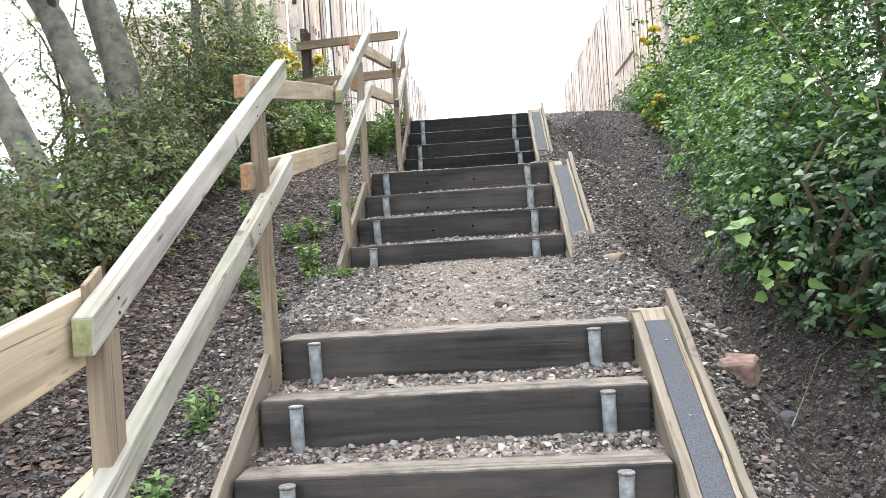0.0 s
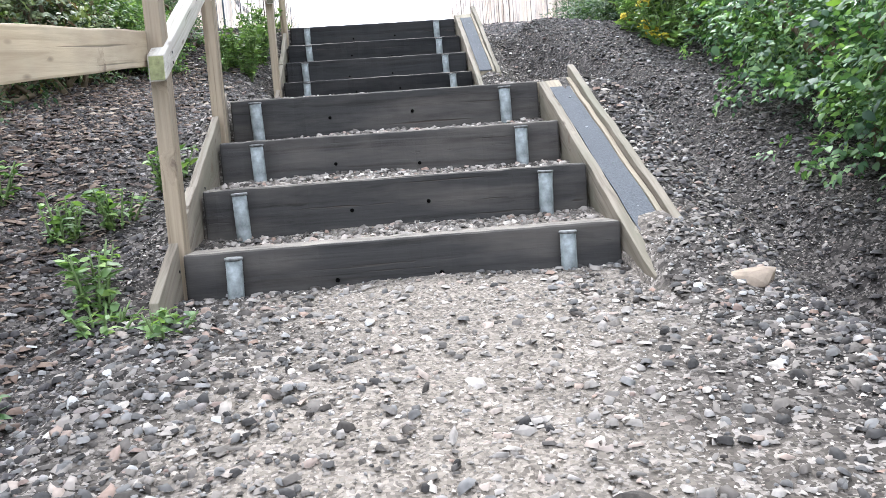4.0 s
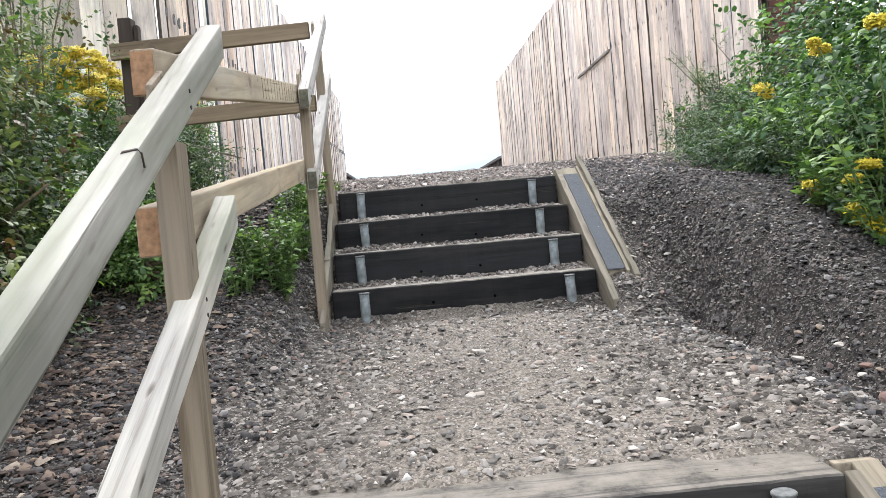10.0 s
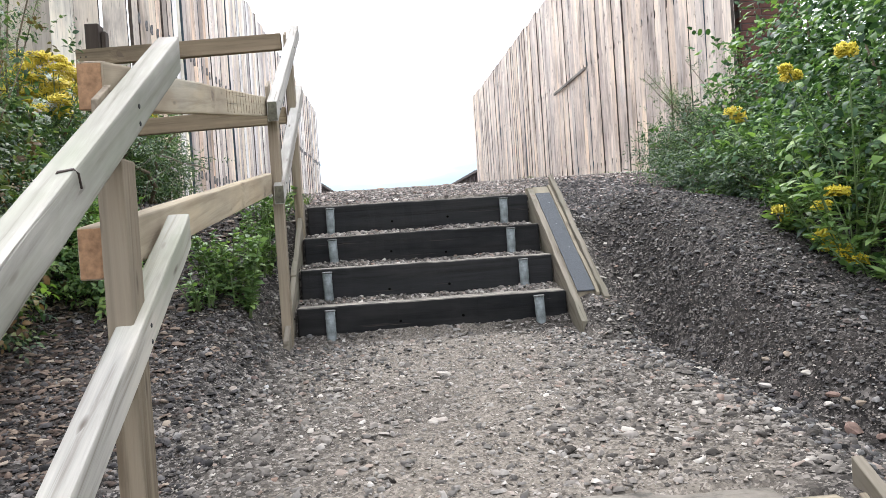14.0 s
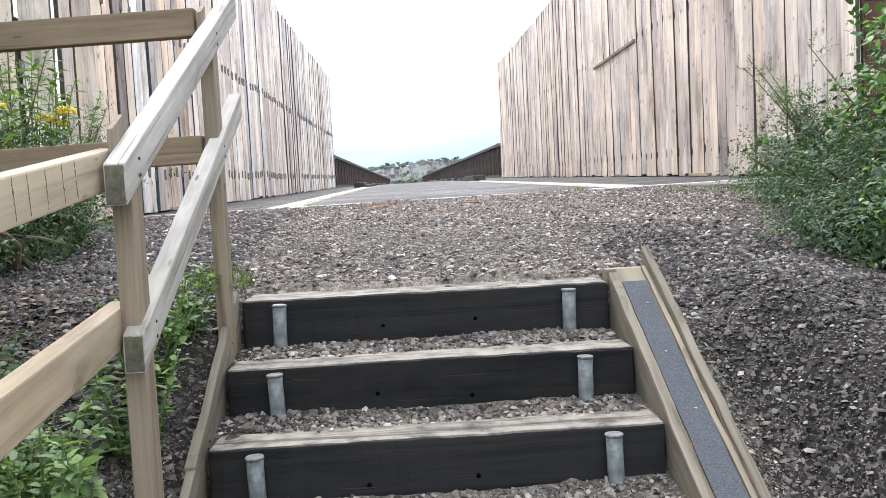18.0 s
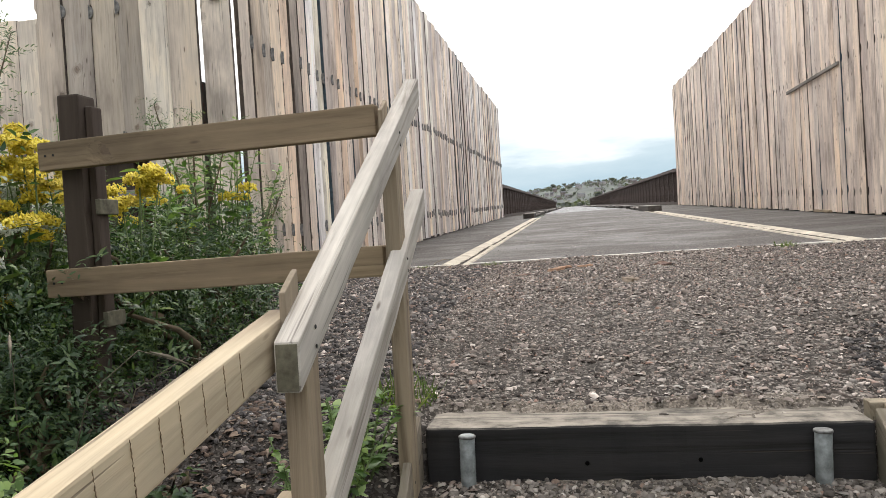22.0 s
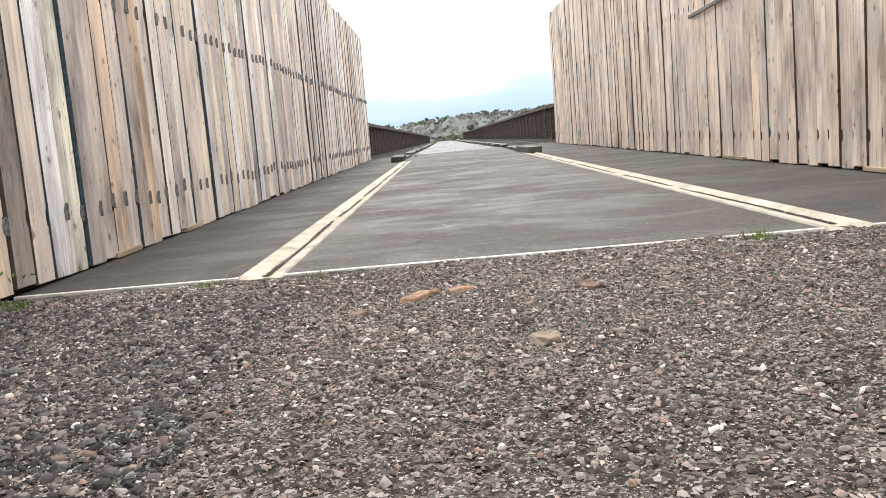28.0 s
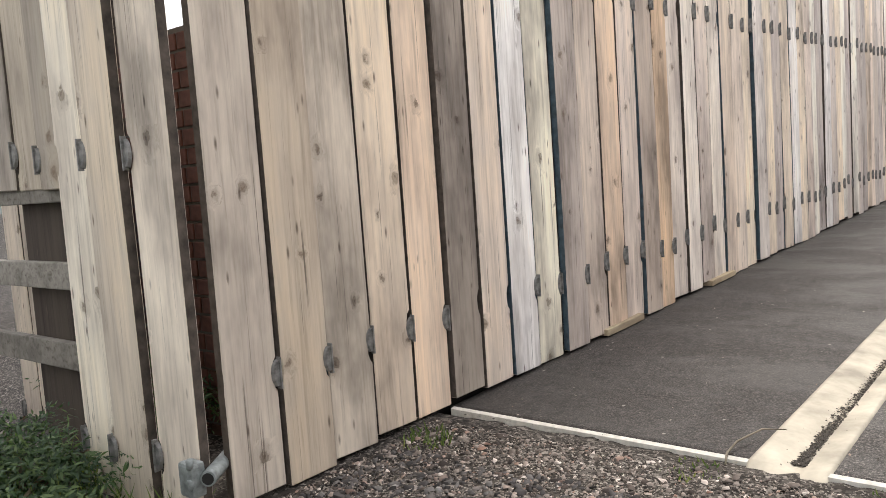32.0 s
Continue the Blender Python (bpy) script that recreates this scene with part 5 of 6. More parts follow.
def timber(*colour):
    """The albedo of a weathered board from the tone it shows."""
    grey = sum(colour) / 3
    soft = [0.74 * v + 0.14 * grey + 0.12 * m for v, m in zip(colour, (196, 184, 170))]
    return (*(min(0.88, (v / 255) ** 2.2 * k) for v, k in zip(soft, (1.42, 1.5, 1.66))), 1)


NEAR = [timber(*c) for c in ((174, 160, 140), (158, 141, 118), (188, 173, 149), (192, 171, 143), (198, 170, 140), (134, 122, 107), (184, 166, 146), (224, 214, 196), (218, 200, 172), (164, 150, 136), (184, 166, 146), (200, 170, 138), (190, 172, 154), (162, 144, 126), (196, 162, 124), (196, 182, 164), (206, 194, 176), (188, 172, 156), (214, 196, 176), (196, 176, 152))]
MIXED = [timber(*c) for c in ((206, 196, 182), (214, 202, 184), (192, 180, 168), (202, 184, 162), (222, 212, 200), (176, 164, 152), (206, 188, 168), (196, 186, 176), (208, 190, 162), (164, 154, 144), (216, 206, 190), (198, 178, 150))]
WARM = [timber(*c) for c in ((194, 175, 153), (186, 167, 146), (200, 181, 159), (178, 161, 142), (192, 170, 144), (188, 173, 155), (170, 153, 136), (196, 172, 144))]
GREY = [timber(*c) for c in ((204, 188, 164), (170, 154, 132), (190, 178, 156), (128, 117, 102), (158, 144, 122), (146, 134, 118), (166, 150, 128))]


def board_fence(name, label, start, direction, length, turn, base, height, notches, side, seed, plates=0.9, tints=(), rest=MIXED, gaps=()):
    """Upright boards side by side from start along direction; each stands on base(x, y)."""
    r = random.Random(seed)
    fence = thing(name, (start[0], start[1], base(*start)), label, "fence", kind="structure")
    wide = 0.2075 if side > 0 else 0.2185
    kinds = [board_mesh(wide, height + 0.02 * (i % 3), seed * 10 + i, notches, side, i in (1, 4) and name != "fence_back", 0.55 if plates else 1.1) for i in range(7)]
    s = 0.0
    count = 0
    while s < length:
        me = kinds[r.randrange(7)] if s else kinds[0]
        c = s + 0.11
        x, y = start[0] + direction[0] * c, start[1] + direction[1] * c
        d = r.choice((-0.012, -0.004, 0.0, 0.004, 0.014))
        nx, ny = math.cos(turn - math.pi / 2), math.sin(turn - math.pi / 2)
        b = part("board", me, None, fence)
        b.color = tints[count] if count < len(tints) else r.choice(rest)
        b.matrix_parent_inverse = fence.matrix_world.inverted()
        b.matrix_world = Matrix.Translation((x + nx * d, y + ny * d, base(x, y) + r.choice((-0.014, -0.008, -0.004, 0.0, 0.004, 0.022)))) @ Matrix.Rotation(turn + r.uniform(-0.045, 0.045), 4, "Z") @ Matrix.Rotation(r.uniform(-0.004, 0.004), 4, "Y")
        for h in notches:
            if r.random() < plates:
                p = part("end_plate", PLATES[side], None, b)
                p.location = (side * (wide / 2 - 0.003), -0.0205, h + r.uniform(-0.012, 0.02))
        s += 0.222 + r.choice((-0.008, -0.004, 0.0, 0.0, 0.004, 0.008)) * (1.0 if side > 0 else 0.4) + (gaps[count] if count < len(gaps) else 0.0)
        count += 1
    return fence


board_fence("fence_left", "tall fence of upright weathered scaffold boards beside the bridge", (-2.6, 12.04), (0, 1), 22.4, radians(90), lambda x, y: float(deck_z(x, y)) + 0.02 if y > 13.1 else float(ground_z(x, y)) + 0.02, 3.78, (0.37, 1.8), 1, 1, tints=NEAR)
board_fence("fence_right", "tall fence of upright weathered scaffold boards beside the bridge", (3.32, 34.35), (0, -1), 22.0, radians(-90), lambda x, y: float(deck_z(x, y)) + 0.02 if y > 12.95 else float(ground_z(x, y)) + 0.03, 3.9, (0.28, 2.02), -1, 2, 0.0, rest=WARM)
board_fence("fence_back", "tall fence of wide grey scaffold boards behind the weeds", (-2.61, 11.97), (-1, 0), 0.62, 0.0, lambda x, y: float(ground_z(x, y)) - 0.02, 3.8, (0.2, 1.17), -1, 3, tints=GREY, gaps=(0.03,))
board_fence("fence_back", "raised row of scaffold boards above an old rail fence", (-3.27, 12.0), (-1, 0), 0.85, 0.0, lambda x, y: 4.22, 2.5, (0.12, 1.05), -1, 8, tints=GREY[3:], rest=GREY)

# black sheets added behind both fences so the gaps between boards look dark
for fx, fy0, fy1, fz in ((-2.665, 12.3, 34.4, 3.6), (3.385, 12.4, 34.3, 3.72)):
    sheet = thing("fence_sheeting", (fx, fy0, float(deck_z(fx, fy0)) - 0.1), "black backing added to darken the gaps between the fence boards", "sheeting", kind="structure")
    part("sheet", slope_beam(-0.004, 0.004, 0, fy1 - fy0, fz, fz + 0.03 * (fy1 - fy0), fz, 0.001), M_BLACK, sheet)

bar = thing("lath", (3.27, 18.97, 5.4), "thin grey lath nailed level across the boards", "lath")
part("strip", box(-0.02, 0.012, -1.24, 1.24, -0.022, 0.022, 0.003), M_OLDTIMBER, bar)


for y0, y1, x, lab in ((14.42, 14.86, -2.59, "pale timber offcut wedged under the board fence"), (15.92, 16.37, -2.59, "pale timber offcut wedged under the board fence"), (15.1, 15.7, 3.3, "flat timber batten at the foot of the board fence"), (18.4, 19.1, 3.3, "flat timber batten at the foot of the board fence")):
    o = thing("offcut", (x, y0, float(deck_z(x, y0)) + 0.005), lab, "timber", "timber offcuts")
    part("plank", slope_beam(-0.035, 0.04, 0, y1 - y0, 0.042, 0.042 + 0.03 * (y1 - y0), 0.036, 0.004, 4), M_LAND, o)
o = thing("offcut", pose(-2.36, 11.9, float(ground_z(-2.36, 11.9)) + 0.005, 0, 0, 62), "grey plank offcut lying on the gravel by the fence corner", "timber", "timber offcuts")
part("plank", box(-0.16, 0.16, -0.05, 0.05, 0, 0.03, 0.004), M_OLDTIMBER, o)
br = thing("bracket", (-2.72, 11.94, 5.28), "rusty steel coupler bolted between two fence boards", "bracket")
part("plate", box(-0.03, 0.035, -0.03, 0.006, -0.035, 0.04, 0.012), M_IRON, br)
nut = part("bolt", cylinder(0.014, 0, 0.05, 6), M_IRON, br)
nut.matrix_local = pose(0.02, -0.01, 0.0, 90, 0, 0)
tw = part("twig", tube([(-1.41, 12.99, 3.242), (-1.445, 13.1, 3.236), (-1.44, 13.18, 3.25), (-1.395, 13.29, 3.266), (-1.33, 13.33, 3.262)], [0.003, 0.004, 0.004, 0.003, 0.002], 6), M_STRING)
tagged(tw, "thin curled dry twig lying on the tarmac", "twig")
bh = part("fallen_branch", tube([(x, y, float(ground_z(x, y)) + h) for x, y, h in ((0.95, 2.9, 0.012), (1.15, 3.15, 0.02), (1.4, 3.5, 0.025), (1.75, 3.72, 0.05))], [0.003, 0.004, 0.0035, 0.002], 6), M_STRING)
tagged(bh, "thin dry branch lying on the bank beside the wheel ramp", "branch")
wire = part("wire_staple", tube([(A2 + 0.022, 5.4, 2.8), (A2 + 0.028, 5.4, 2.808), (A2 + 0.046, 5.41, 2.812), (A2 + 0.05, 5.415, 2.806), (A2 + 0.051, 5.42, 2.785)], [0.0018] * 5, 6), M_IRON)
tagged(wire, "bent wire staple on top of the handrail", "wire")


# ---- far bridge ----
def iron_bay():
    bm = bmesh.new()
    def bar_(p, q, w):
        p, q = Vector(p), Vector(q)
        d = (q - p).normalized()
        u = Vector((1, 0, 0))
        v = d.cross(u)
        a = [bm.verts.new(c + u * sx * w + v * sy * w) for c in (p, q) for sx, sy in ((-1, -1), (1, -1), (1, 1), (-1, 1))]
        for i in range(4):
            k = (i + 1) % 4
            bm.faces.new((a[i], a[k], a[4 + k], a[4 + i]))
        bm.faces.new(a[:4][::-1]), bm.faces.new(a[4:])
    for k in range(6):
        y = 1.5 * k / 6
        bar_((0, y, 0.1), (0, y + 0.5, 1.08), 0.014)
        bar_((0.02, y + 0.5, 0.1), (0.02, y, 1.08), 0.014)
    bmesh.ops.recalc_face_normals(bm, faces=bm.faces)
    me = bpy.data.meshes.new("lattice")
    bm.to_mesh(me)
    bm.free()
    me.materials.append(M_IRON)
    return me


def box_mesh(name, *a, mat=None):
    bm = box(*a)
    me = bpy.data.meshes.new(name)
    bm.to_mesh(me)
    bm.free()
    me.materials.append(mat)
    return me


LATTICE = iron_bay()
IRON_POST = box_mesh("iron_post", -0.05, 0.05, -0.05, 0.05, 0, 1.2, 0.006, mat=M_IRON)
IRON_TOP = box_mesh("top_bar", -0.07, 0.07, 0, 1.5, 1.1, 1.19, 0.006, mat=M_IRON)
IRON_FOOT = box_mesh("bottom_bar", -0.05, 0.05, 0, 1.5, 0.02, 0.12, 0.006, mat=M_IRON)
IRON_PLATE = box_mesh("web_plate", 0.045, 0.055, 0, 1.5, 0.1, 1.1, 0, mat=M_IRON)
for px, extra in ((-2.68, 0.0), (3.42, 0.06)):
    par = thing("parapet", (px, 34.3, float(deck_z(px, 34.3))), "dark rusted iron lattice parapet of the bridge", "parapet", "bridge parapets")
    for i in range(80):
        y = 34.3 + 1.5 * i
        for nm, me in (("iron_post", IRON_POST), ("top_bar", IRON_TOP), ("bottom_bar", IRON_FOOT), ("lattice", LATTICE), ("web_plate", IRON_PLATE)):
            if nm == "lattice" and i > 30:
                continue
            b = part(nm, me, None, par)
            b.location = (0, y - 34.3, float(deck_z(px, y)) - float(deck_z(px, 34.3)))
            b.scale = (1 if px > 0 else -1, 1, 1 + extra)
deck_slab("deck", "wet tarmac path along the far bridge, paled with sky sheen", -1.25, 1.55, M_TARMAC_WET, lift=-0.004, y0=36.0, y1=175.0)
for i in range(46):
    y = 34.6 + 1.1 * i + 0.02 * i * i
    for xa, xb in ((-2.6, -1.6), (1.95, 3.35)):
        z = float(deck_z(xa, y))
        plank = part("deck_plank", box_mesh("deck_plank", 0, xb - xa, 0, 0.9 + 0.02 * i, -0.08, 0, 0.01, mat=M_OLDTIMBER), None)
        plank.location = (xa, y, z)
        tagged(plank, "dark weathered timber plank of the bridge deck", "plank", "deck planks", kind="structure")
r = random.Random(5)
for xs, yy in ((-1.42, 29.9), (1.72, 27.4)):
    for i in range(34):
        w = r.uniform(0.25, 0.36)
        length = r.uniform(2.0, 2.7)
        k = thing("kerb_timber", (xs + r.uniform(-0.05, 0.05) + math.copysign(0.1, xs), yy, float(deck_z(xs, yy))), "weathered squared timber lying along the edge of the path", "timber", "kerb timbers")
        part("beam", box(-w / 2, w / 2, 0, length, -0.01, r.uniform(0.12, 0.15) if i == 0 else r.uniform(0.06, 0.11), 0.02), M_KERB, k)
        k.rotation_euler = (math.atan(0.026), 0, radians(r.uniform(-2, 2)))
        yy += length + r.choice((0.15, 0.4, 1.2, 2.4))


# ---- plants ----
def blob_points(blobs, count, shell=0.45, seed=0):
    """Points near the skin of a union of ellipsoids, with outward directions."""
    g = np.random.default_rng(seed)
    vol = np.array([b[3] * b[4] * b[5] for b in blobs]) ** 0.67
    which = g.choice(len(blobs), count, p=vol / vol.sum())
    b = np.array(blobs)[which]
    d = unit(g.normal(0, 1, (count, 3)))
    rad = (1 - shell * g.random(count) ** 1.3) * (1 + 0.12 * g.normal(0, 1, count))
    lump = 1 + 0.16 * np.sin(d[:, 0] * 7 + which) * np.sin(d[:, 1] * 6 + 2 * which) + 0.12 * np.sin(d[:, 2] * 11 + which * 3)
    p = b[:, :3] + d * b[:, 3:] * (rad * lump)[:, None]
    return p, d, g


def bush(name, label, blobs, count, size, mat, seed=0, stems=6, upward=0.5, width=0.55, accents=()):
    """A shrub: tapered stems from the ground and a crown of separate leaves with gaps."""
    cx, cy = blobs[0][0], blobs[0][1]
    base = Vector((cx, cy, float(ground_z(cx, cy))))
    t = thing(name, base, label, "bush")
    r = random.Random(seed)
    for i in range(stems):
        b = blobs[r.randrange(len(blobs))]
        fx, fy = b[0] + r.uniform(-0.5, 0.5) * b[3], b[1] + r.uniform(-0.5, 0.5) * b[4]
        gz = float(ground_z(fx, fy)) - 0.05
        top = Vector((b[0] + r.uniform(-0.7, 0.7) * b[3], b[1] + r.uniform(-0.7, 0.7) * b[4], b[2] + r.uniform(0.1, 0.8) * b[5]))
        foot = Vector((fx, fy, gz))
        pts = [foot.lerp(top, k / 5) + Vector((r.uniform(-0.08, 0.08), r.uniform(-0.08, 0.08), 0)) * (k > 0) - base for k in range(6)]
        part("stem", tube(pts, [0.022 * (1 - 0.15 * k) for k in range(6)], 6), M_STEM, t)
    per = 7
    p, d, g = blob_points(blobs, count // per, shell=0.6, seed=seed)
    keep = p[:, 2] > ground_z(p[:, 0], p[:, 1]) + 0.04
    p, d = p[keep], d[keep]
    part("leaves", twigs("leaves", p - np.array(base), d, per, size, width, seed + 5), mat, t)
    for amat, frac, scale, lab in accents:
        k = max(2, int(count * frac / 6))
        q, dq, g2 = blob_points(blobs, k, shell=0.08, seed=seed + 77)
        ok = q[:, 2] > ground_z(q[:, 0], q[:, 1]) + 0.04
        q, dq = q[ok], dq[ok]
        part("leaf_sprays", twigs("leaf_sprays", q - np.array(base), dq, 6, size * scale, width * 1.15, seed + 78, 0.3), amat, t, lab)
    return t


def G(x, y):
    return float(ground_z(x, y))


# hedge on the bank by the wheel ramps
HEDGE = "dense green hedgerow shrub on the bank beside the steps"
# the first two shrubs and the dark sprays use the shade-coloured leaves
for i, (x, y, rx, ry, h) in enumerate([(3.0, 2.6, 1.1, 1.2, 3.2), (2.75, 4.3, 1.05, 1.2, 3.4), (2.7, 6.0, 1.0, 1.2, 3.2), (2.75, 7.7, 0.95, 1.1, 3.0), (3.0, 9.2, 0.85, 0.95, 2.0), (3.0, 10.5, 0.6, 0.7, 1.3)]):
    z = G(x, y)
    near = i < 2
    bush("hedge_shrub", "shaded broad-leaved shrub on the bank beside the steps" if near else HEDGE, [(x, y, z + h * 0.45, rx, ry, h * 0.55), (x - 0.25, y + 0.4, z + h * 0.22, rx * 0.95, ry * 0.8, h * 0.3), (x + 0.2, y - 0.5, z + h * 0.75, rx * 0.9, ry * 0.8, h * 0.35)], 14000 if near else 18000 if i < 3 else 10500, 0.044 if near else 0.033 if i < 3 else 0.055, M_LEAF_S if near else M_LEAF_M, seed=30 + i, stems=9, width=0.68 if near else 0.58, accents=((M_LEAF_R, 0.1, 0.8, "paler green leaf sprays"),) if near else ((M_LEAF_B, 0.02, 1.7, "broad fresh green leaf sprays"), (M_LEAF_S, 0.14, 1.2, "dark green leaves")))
for i, (x, y, rx, ry, h) in enumerate([(1.9, 2.8, 0.5, 0.6, 0.8), (1.68, 3.75, 0.45, 0.6, 0.95), (1.78, 4.7, 0.5, 0.7, 1.2), (1.62, 4.35, 0.4, 0.4, 0.7), (1.72, 5.1, 0.42, 0.5, 0.7), (1.82, 5.9, 0.42, 0.6, 0.75), (2.05, 6.9, 0.4, 0.7, 0.7), (2.15, 8.2, 0.4, 0.8, 0.7), (2.2, 9.3, 0.4, 0.7, 0.6)]):
    z = G(x, y)
    near = i < 2
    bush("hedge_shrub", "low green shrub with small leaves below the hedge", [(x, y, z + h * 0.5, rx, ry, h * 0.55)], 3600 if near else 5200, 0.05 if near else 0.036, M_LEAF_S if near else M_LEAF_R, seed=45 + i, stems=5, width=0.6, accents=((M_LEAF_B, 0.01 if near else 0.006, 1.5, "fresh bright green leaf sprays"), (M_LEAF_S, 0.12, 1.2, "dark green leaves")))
# back row added to stop sky light showing through the hedge
for i, (x, y, h) in enumerate([(4.4, 3.4, 4.4), (4.4, 5.6, 4.2), (4.3, 7.8, 3.6)]):
    z = G(x, y)
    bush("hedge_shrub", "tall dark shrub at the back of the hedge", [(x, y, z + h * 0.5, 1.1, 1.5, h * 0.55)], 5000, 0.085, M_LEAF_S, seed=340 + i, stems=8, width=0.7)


def lobed_leaves(name, at, along, up, size):
    """Broad five-lobed leaves, each a fan round the end of its stalk."""
    outline = np.array([(-0.18, -0.1), (-0.45, 0.06), (-0.4, 0.26), (-0.5, 0.52), (-0.3, 0.68), (0.0, 1.0), (0.3, 0.68), (0.5, 0.52), (0.4, 0.26), (0.45, 0.06), (0.18, -0.1)])
    n, k = len(at), len(outline)
    along = unit(along)
    side = unit(np.cross(along, up))
    nor = np.cross(side, along)
    size = size[:, None, None]
    fold = np.abs(outline[:, 0]) * 0.25 - outline[:, 1] ** 2 * 0.22
    rim = at[:, None] + size * (side[:, None] * outline[None, :, :1] + along[:, None] * outline[None, :, 1:] + nor[:, None] * fold[None, :, None])
    v = np.concatenate([(at + along * size[:, 0] * 0.18)[:, None], rim], 1).reshape(-1, 3)
    f = np.array([[0, 1 + i, 1 + (i + 1) % k] for i in range(k)])
    return arrays(name, v, (f[None] + (k + 1) * np.arange(n)[:, None, None]).reshape(-1, 3))


def sapling(x, y, tips, seed):
    """A young tree: a thin branch to each tip, with a spray of broad leaves round it."""
    g = np.random.default_rng(seed)
    t = thing("sapling", (x, y, G(x, y)), "sycamore sapling with broad bright green lobed leaves", "sapling", "saplings")
    P, A = [], []
    for tx, ty, tz, n in tips:
        tip = Vector((tx - x, ty - y, tz - G(x, y)))
        part("branch", tube([(0, 0, -0.03), (tip.x * 0.45, tip.y * 0.45, tip.z * 0.62), tuple(tip)], [0.01, 0.007, 0.003], 6), M_STEM, t)
        for _ in range(n):
            P.append(np.array(tip) + g.normal(0, 0.075, 3))
            A.append(np.array([g.normal(-0.35, 0.7), g.normal(-0.55, 0.6), g.normal(-0.25, 0.3)]))
    P, A = np.array(P), np.array(A)
    up = unit(np.array([-0.1, -0.5, 0.85]) + g.normal(0, 0.22, P.shape))
    part("leaves", lobed_leaves("leaves", P, A, up, g.uniform(0.045, 0.085, len(P))), M_LEAF_B, t)


sapling(1.6, 3.9, [(1.21, 3.67, 1.53, 5), (1.25, 3.67, 1.3, 6), (1.4, 3.7, 1.64, 4)], 1)
sapling(1.9, 3.8, [(1.63, 3.65, 1.81, 6), (1.69, 3.65, 1.28, 8), (1.71, 3.62, 1.12, 6), (1.75, 3.65, 2.08, 5)], 2)
sapling(2.1, 4.3, [(1.6, 3.9, 2.26, 5), (1.5, 4.3, 2.66, 6), (1.45, 4.9, 2.35, 4)], 3)
# undergrowth and trees behind the handrail
UNDER = "tangled undergrowth of brambles and shrubs beside the path"
for i, (x, y, rx, ry, h) in enumerate([(-2.6, 2.6, 0.6, 0.8, 0.65), (-2.5, 3.7, 0.55, 0.7, 0.65), (-2.5, 4.8, 0.55, 0.7, 0.6), (-2.5, 5.8, 0.5, 0.6, 0.7), (-2.6, 7.0, 0.7, 0.8, 1.8), (-2.25, 7.5, 0.45, 0.6, 1.5), (-2.7, 8.2, 0.75, 0.8, 2.0), (-3.7, 7.6, 0.9, 1.2, 3.0), (-4.6, 5.5, 1.0, 1.5, 2.6), (-4.4, 3.6, 1.0, 1.2, 2.0), (-5.8, 7.5, 1.4, 2.0, 3.8)]):
    z = G(x, y)
    bush("undergrowth", UNDER, [(x, y, z + h * 0.45, rx, ry, h * 0.55), (x + 0.25, y - 0.3, z + h * 0.2, rx * 0.9, ry * 0.9, h * 0.28)], 9500, 0.04, M_LEAF_L if (x, y) != (-2.7, 8.2) else M_LEAF_F, seed=60 + i, stems=12, width=0.5, accents=((M_LEAF_D, 0.09, 0.9, "dry brown leaves"), (M_LEAF_B, 0.02, 1.2, "fresh bright green leaves")))
for i, (x, y, rx, ry, h) in enumerate([(-1.68, 8.15, 0.2, 0.25, 0.48), (-1.55, 7.9, 0.16, 0.2, 0.32), (-1.85, 7.95, 0.2, 0.25, 0.55), (-1.42, 8.55, 0.1, 0.14, 0.13), (-1.62, 8.45, 0.13, 0.15, 0.22), (-1.85, 7.4, 0.17, 0.3, 0.4), (-1.95, 6.7, 0.18, 0.35, 0.4), (-1.95, 6.1, 0.14, 0.3, 0.26)]):
    z = G(x, y)
    bush("undergrowth", "fresh green leafy weeds at the foot of the undergrowth", [(x, y, z + h * 0.4, rx, ry, h * 0.6), (x - 0.1, y + 0.12, z + h * 0.65, rx * 0.6, ry * 0.6, h * 0.4)], (2400 if i < 3 else 500 if i < 5 else 1100), 0.036, M_LEAF_W if i < 3 else M_LEAF_F, seed=480 + i, stems=5, width=0.5)


def tree(x, y, lean, height, radius, seed):
    r = random.Random(seed)
    z = G(x, y)
    t = thing("tree", (x, y, z), "slender grey-barked tree leaning over the undergrowth", "tree", "bank trees")
    n = 9
    pts = [Vector((lean[0] * (k / n) ** 1.1 + r.uniform(-0.03, 0.03), lean[1] * (k / n) + r.uniform(-0.03, 0.03), height * k / n - 0.2)) for k in range(n + 1)]
    part("trunk", tube(pts, [radius * (1.15 - 0.8 * k / n) for k in range(n + 1)], 12), M_BARK, t)
    ends = []
    for k in range(7):
        p = pts[(3 if radius > 0.06 else 5) + k % (6 if radius > 0.06 else 4)]
        q = p + Vector((r.uniform(-1, 1), r.uniform(-1, 1), r.uniform(0.3, 1.1)))
        part("limb", tube([p, p.lerp(q, 0.5) + Vector((0, 0, 0.1)), q], [radius * 0.35, radius * 0.22, radius * 0.08], 7), M_BARK, t)
        ends.append(q)
    blobs = [(e.x, e.y, e.z, 0.7, 0.7, 0.5) for e in ends] + [(pts[-1].x, pts[-1].y, pts[-1].z, 1.1, 1.1, 0.8)]
    p, d, g = blob_points(blobs, 800, shell=0.9, seed=seed)
    part("crown", twigs("crown", p, d, 7, 0.065, 0.6, seed + 9, 0.3), M_LEAF_L, t)
    return t


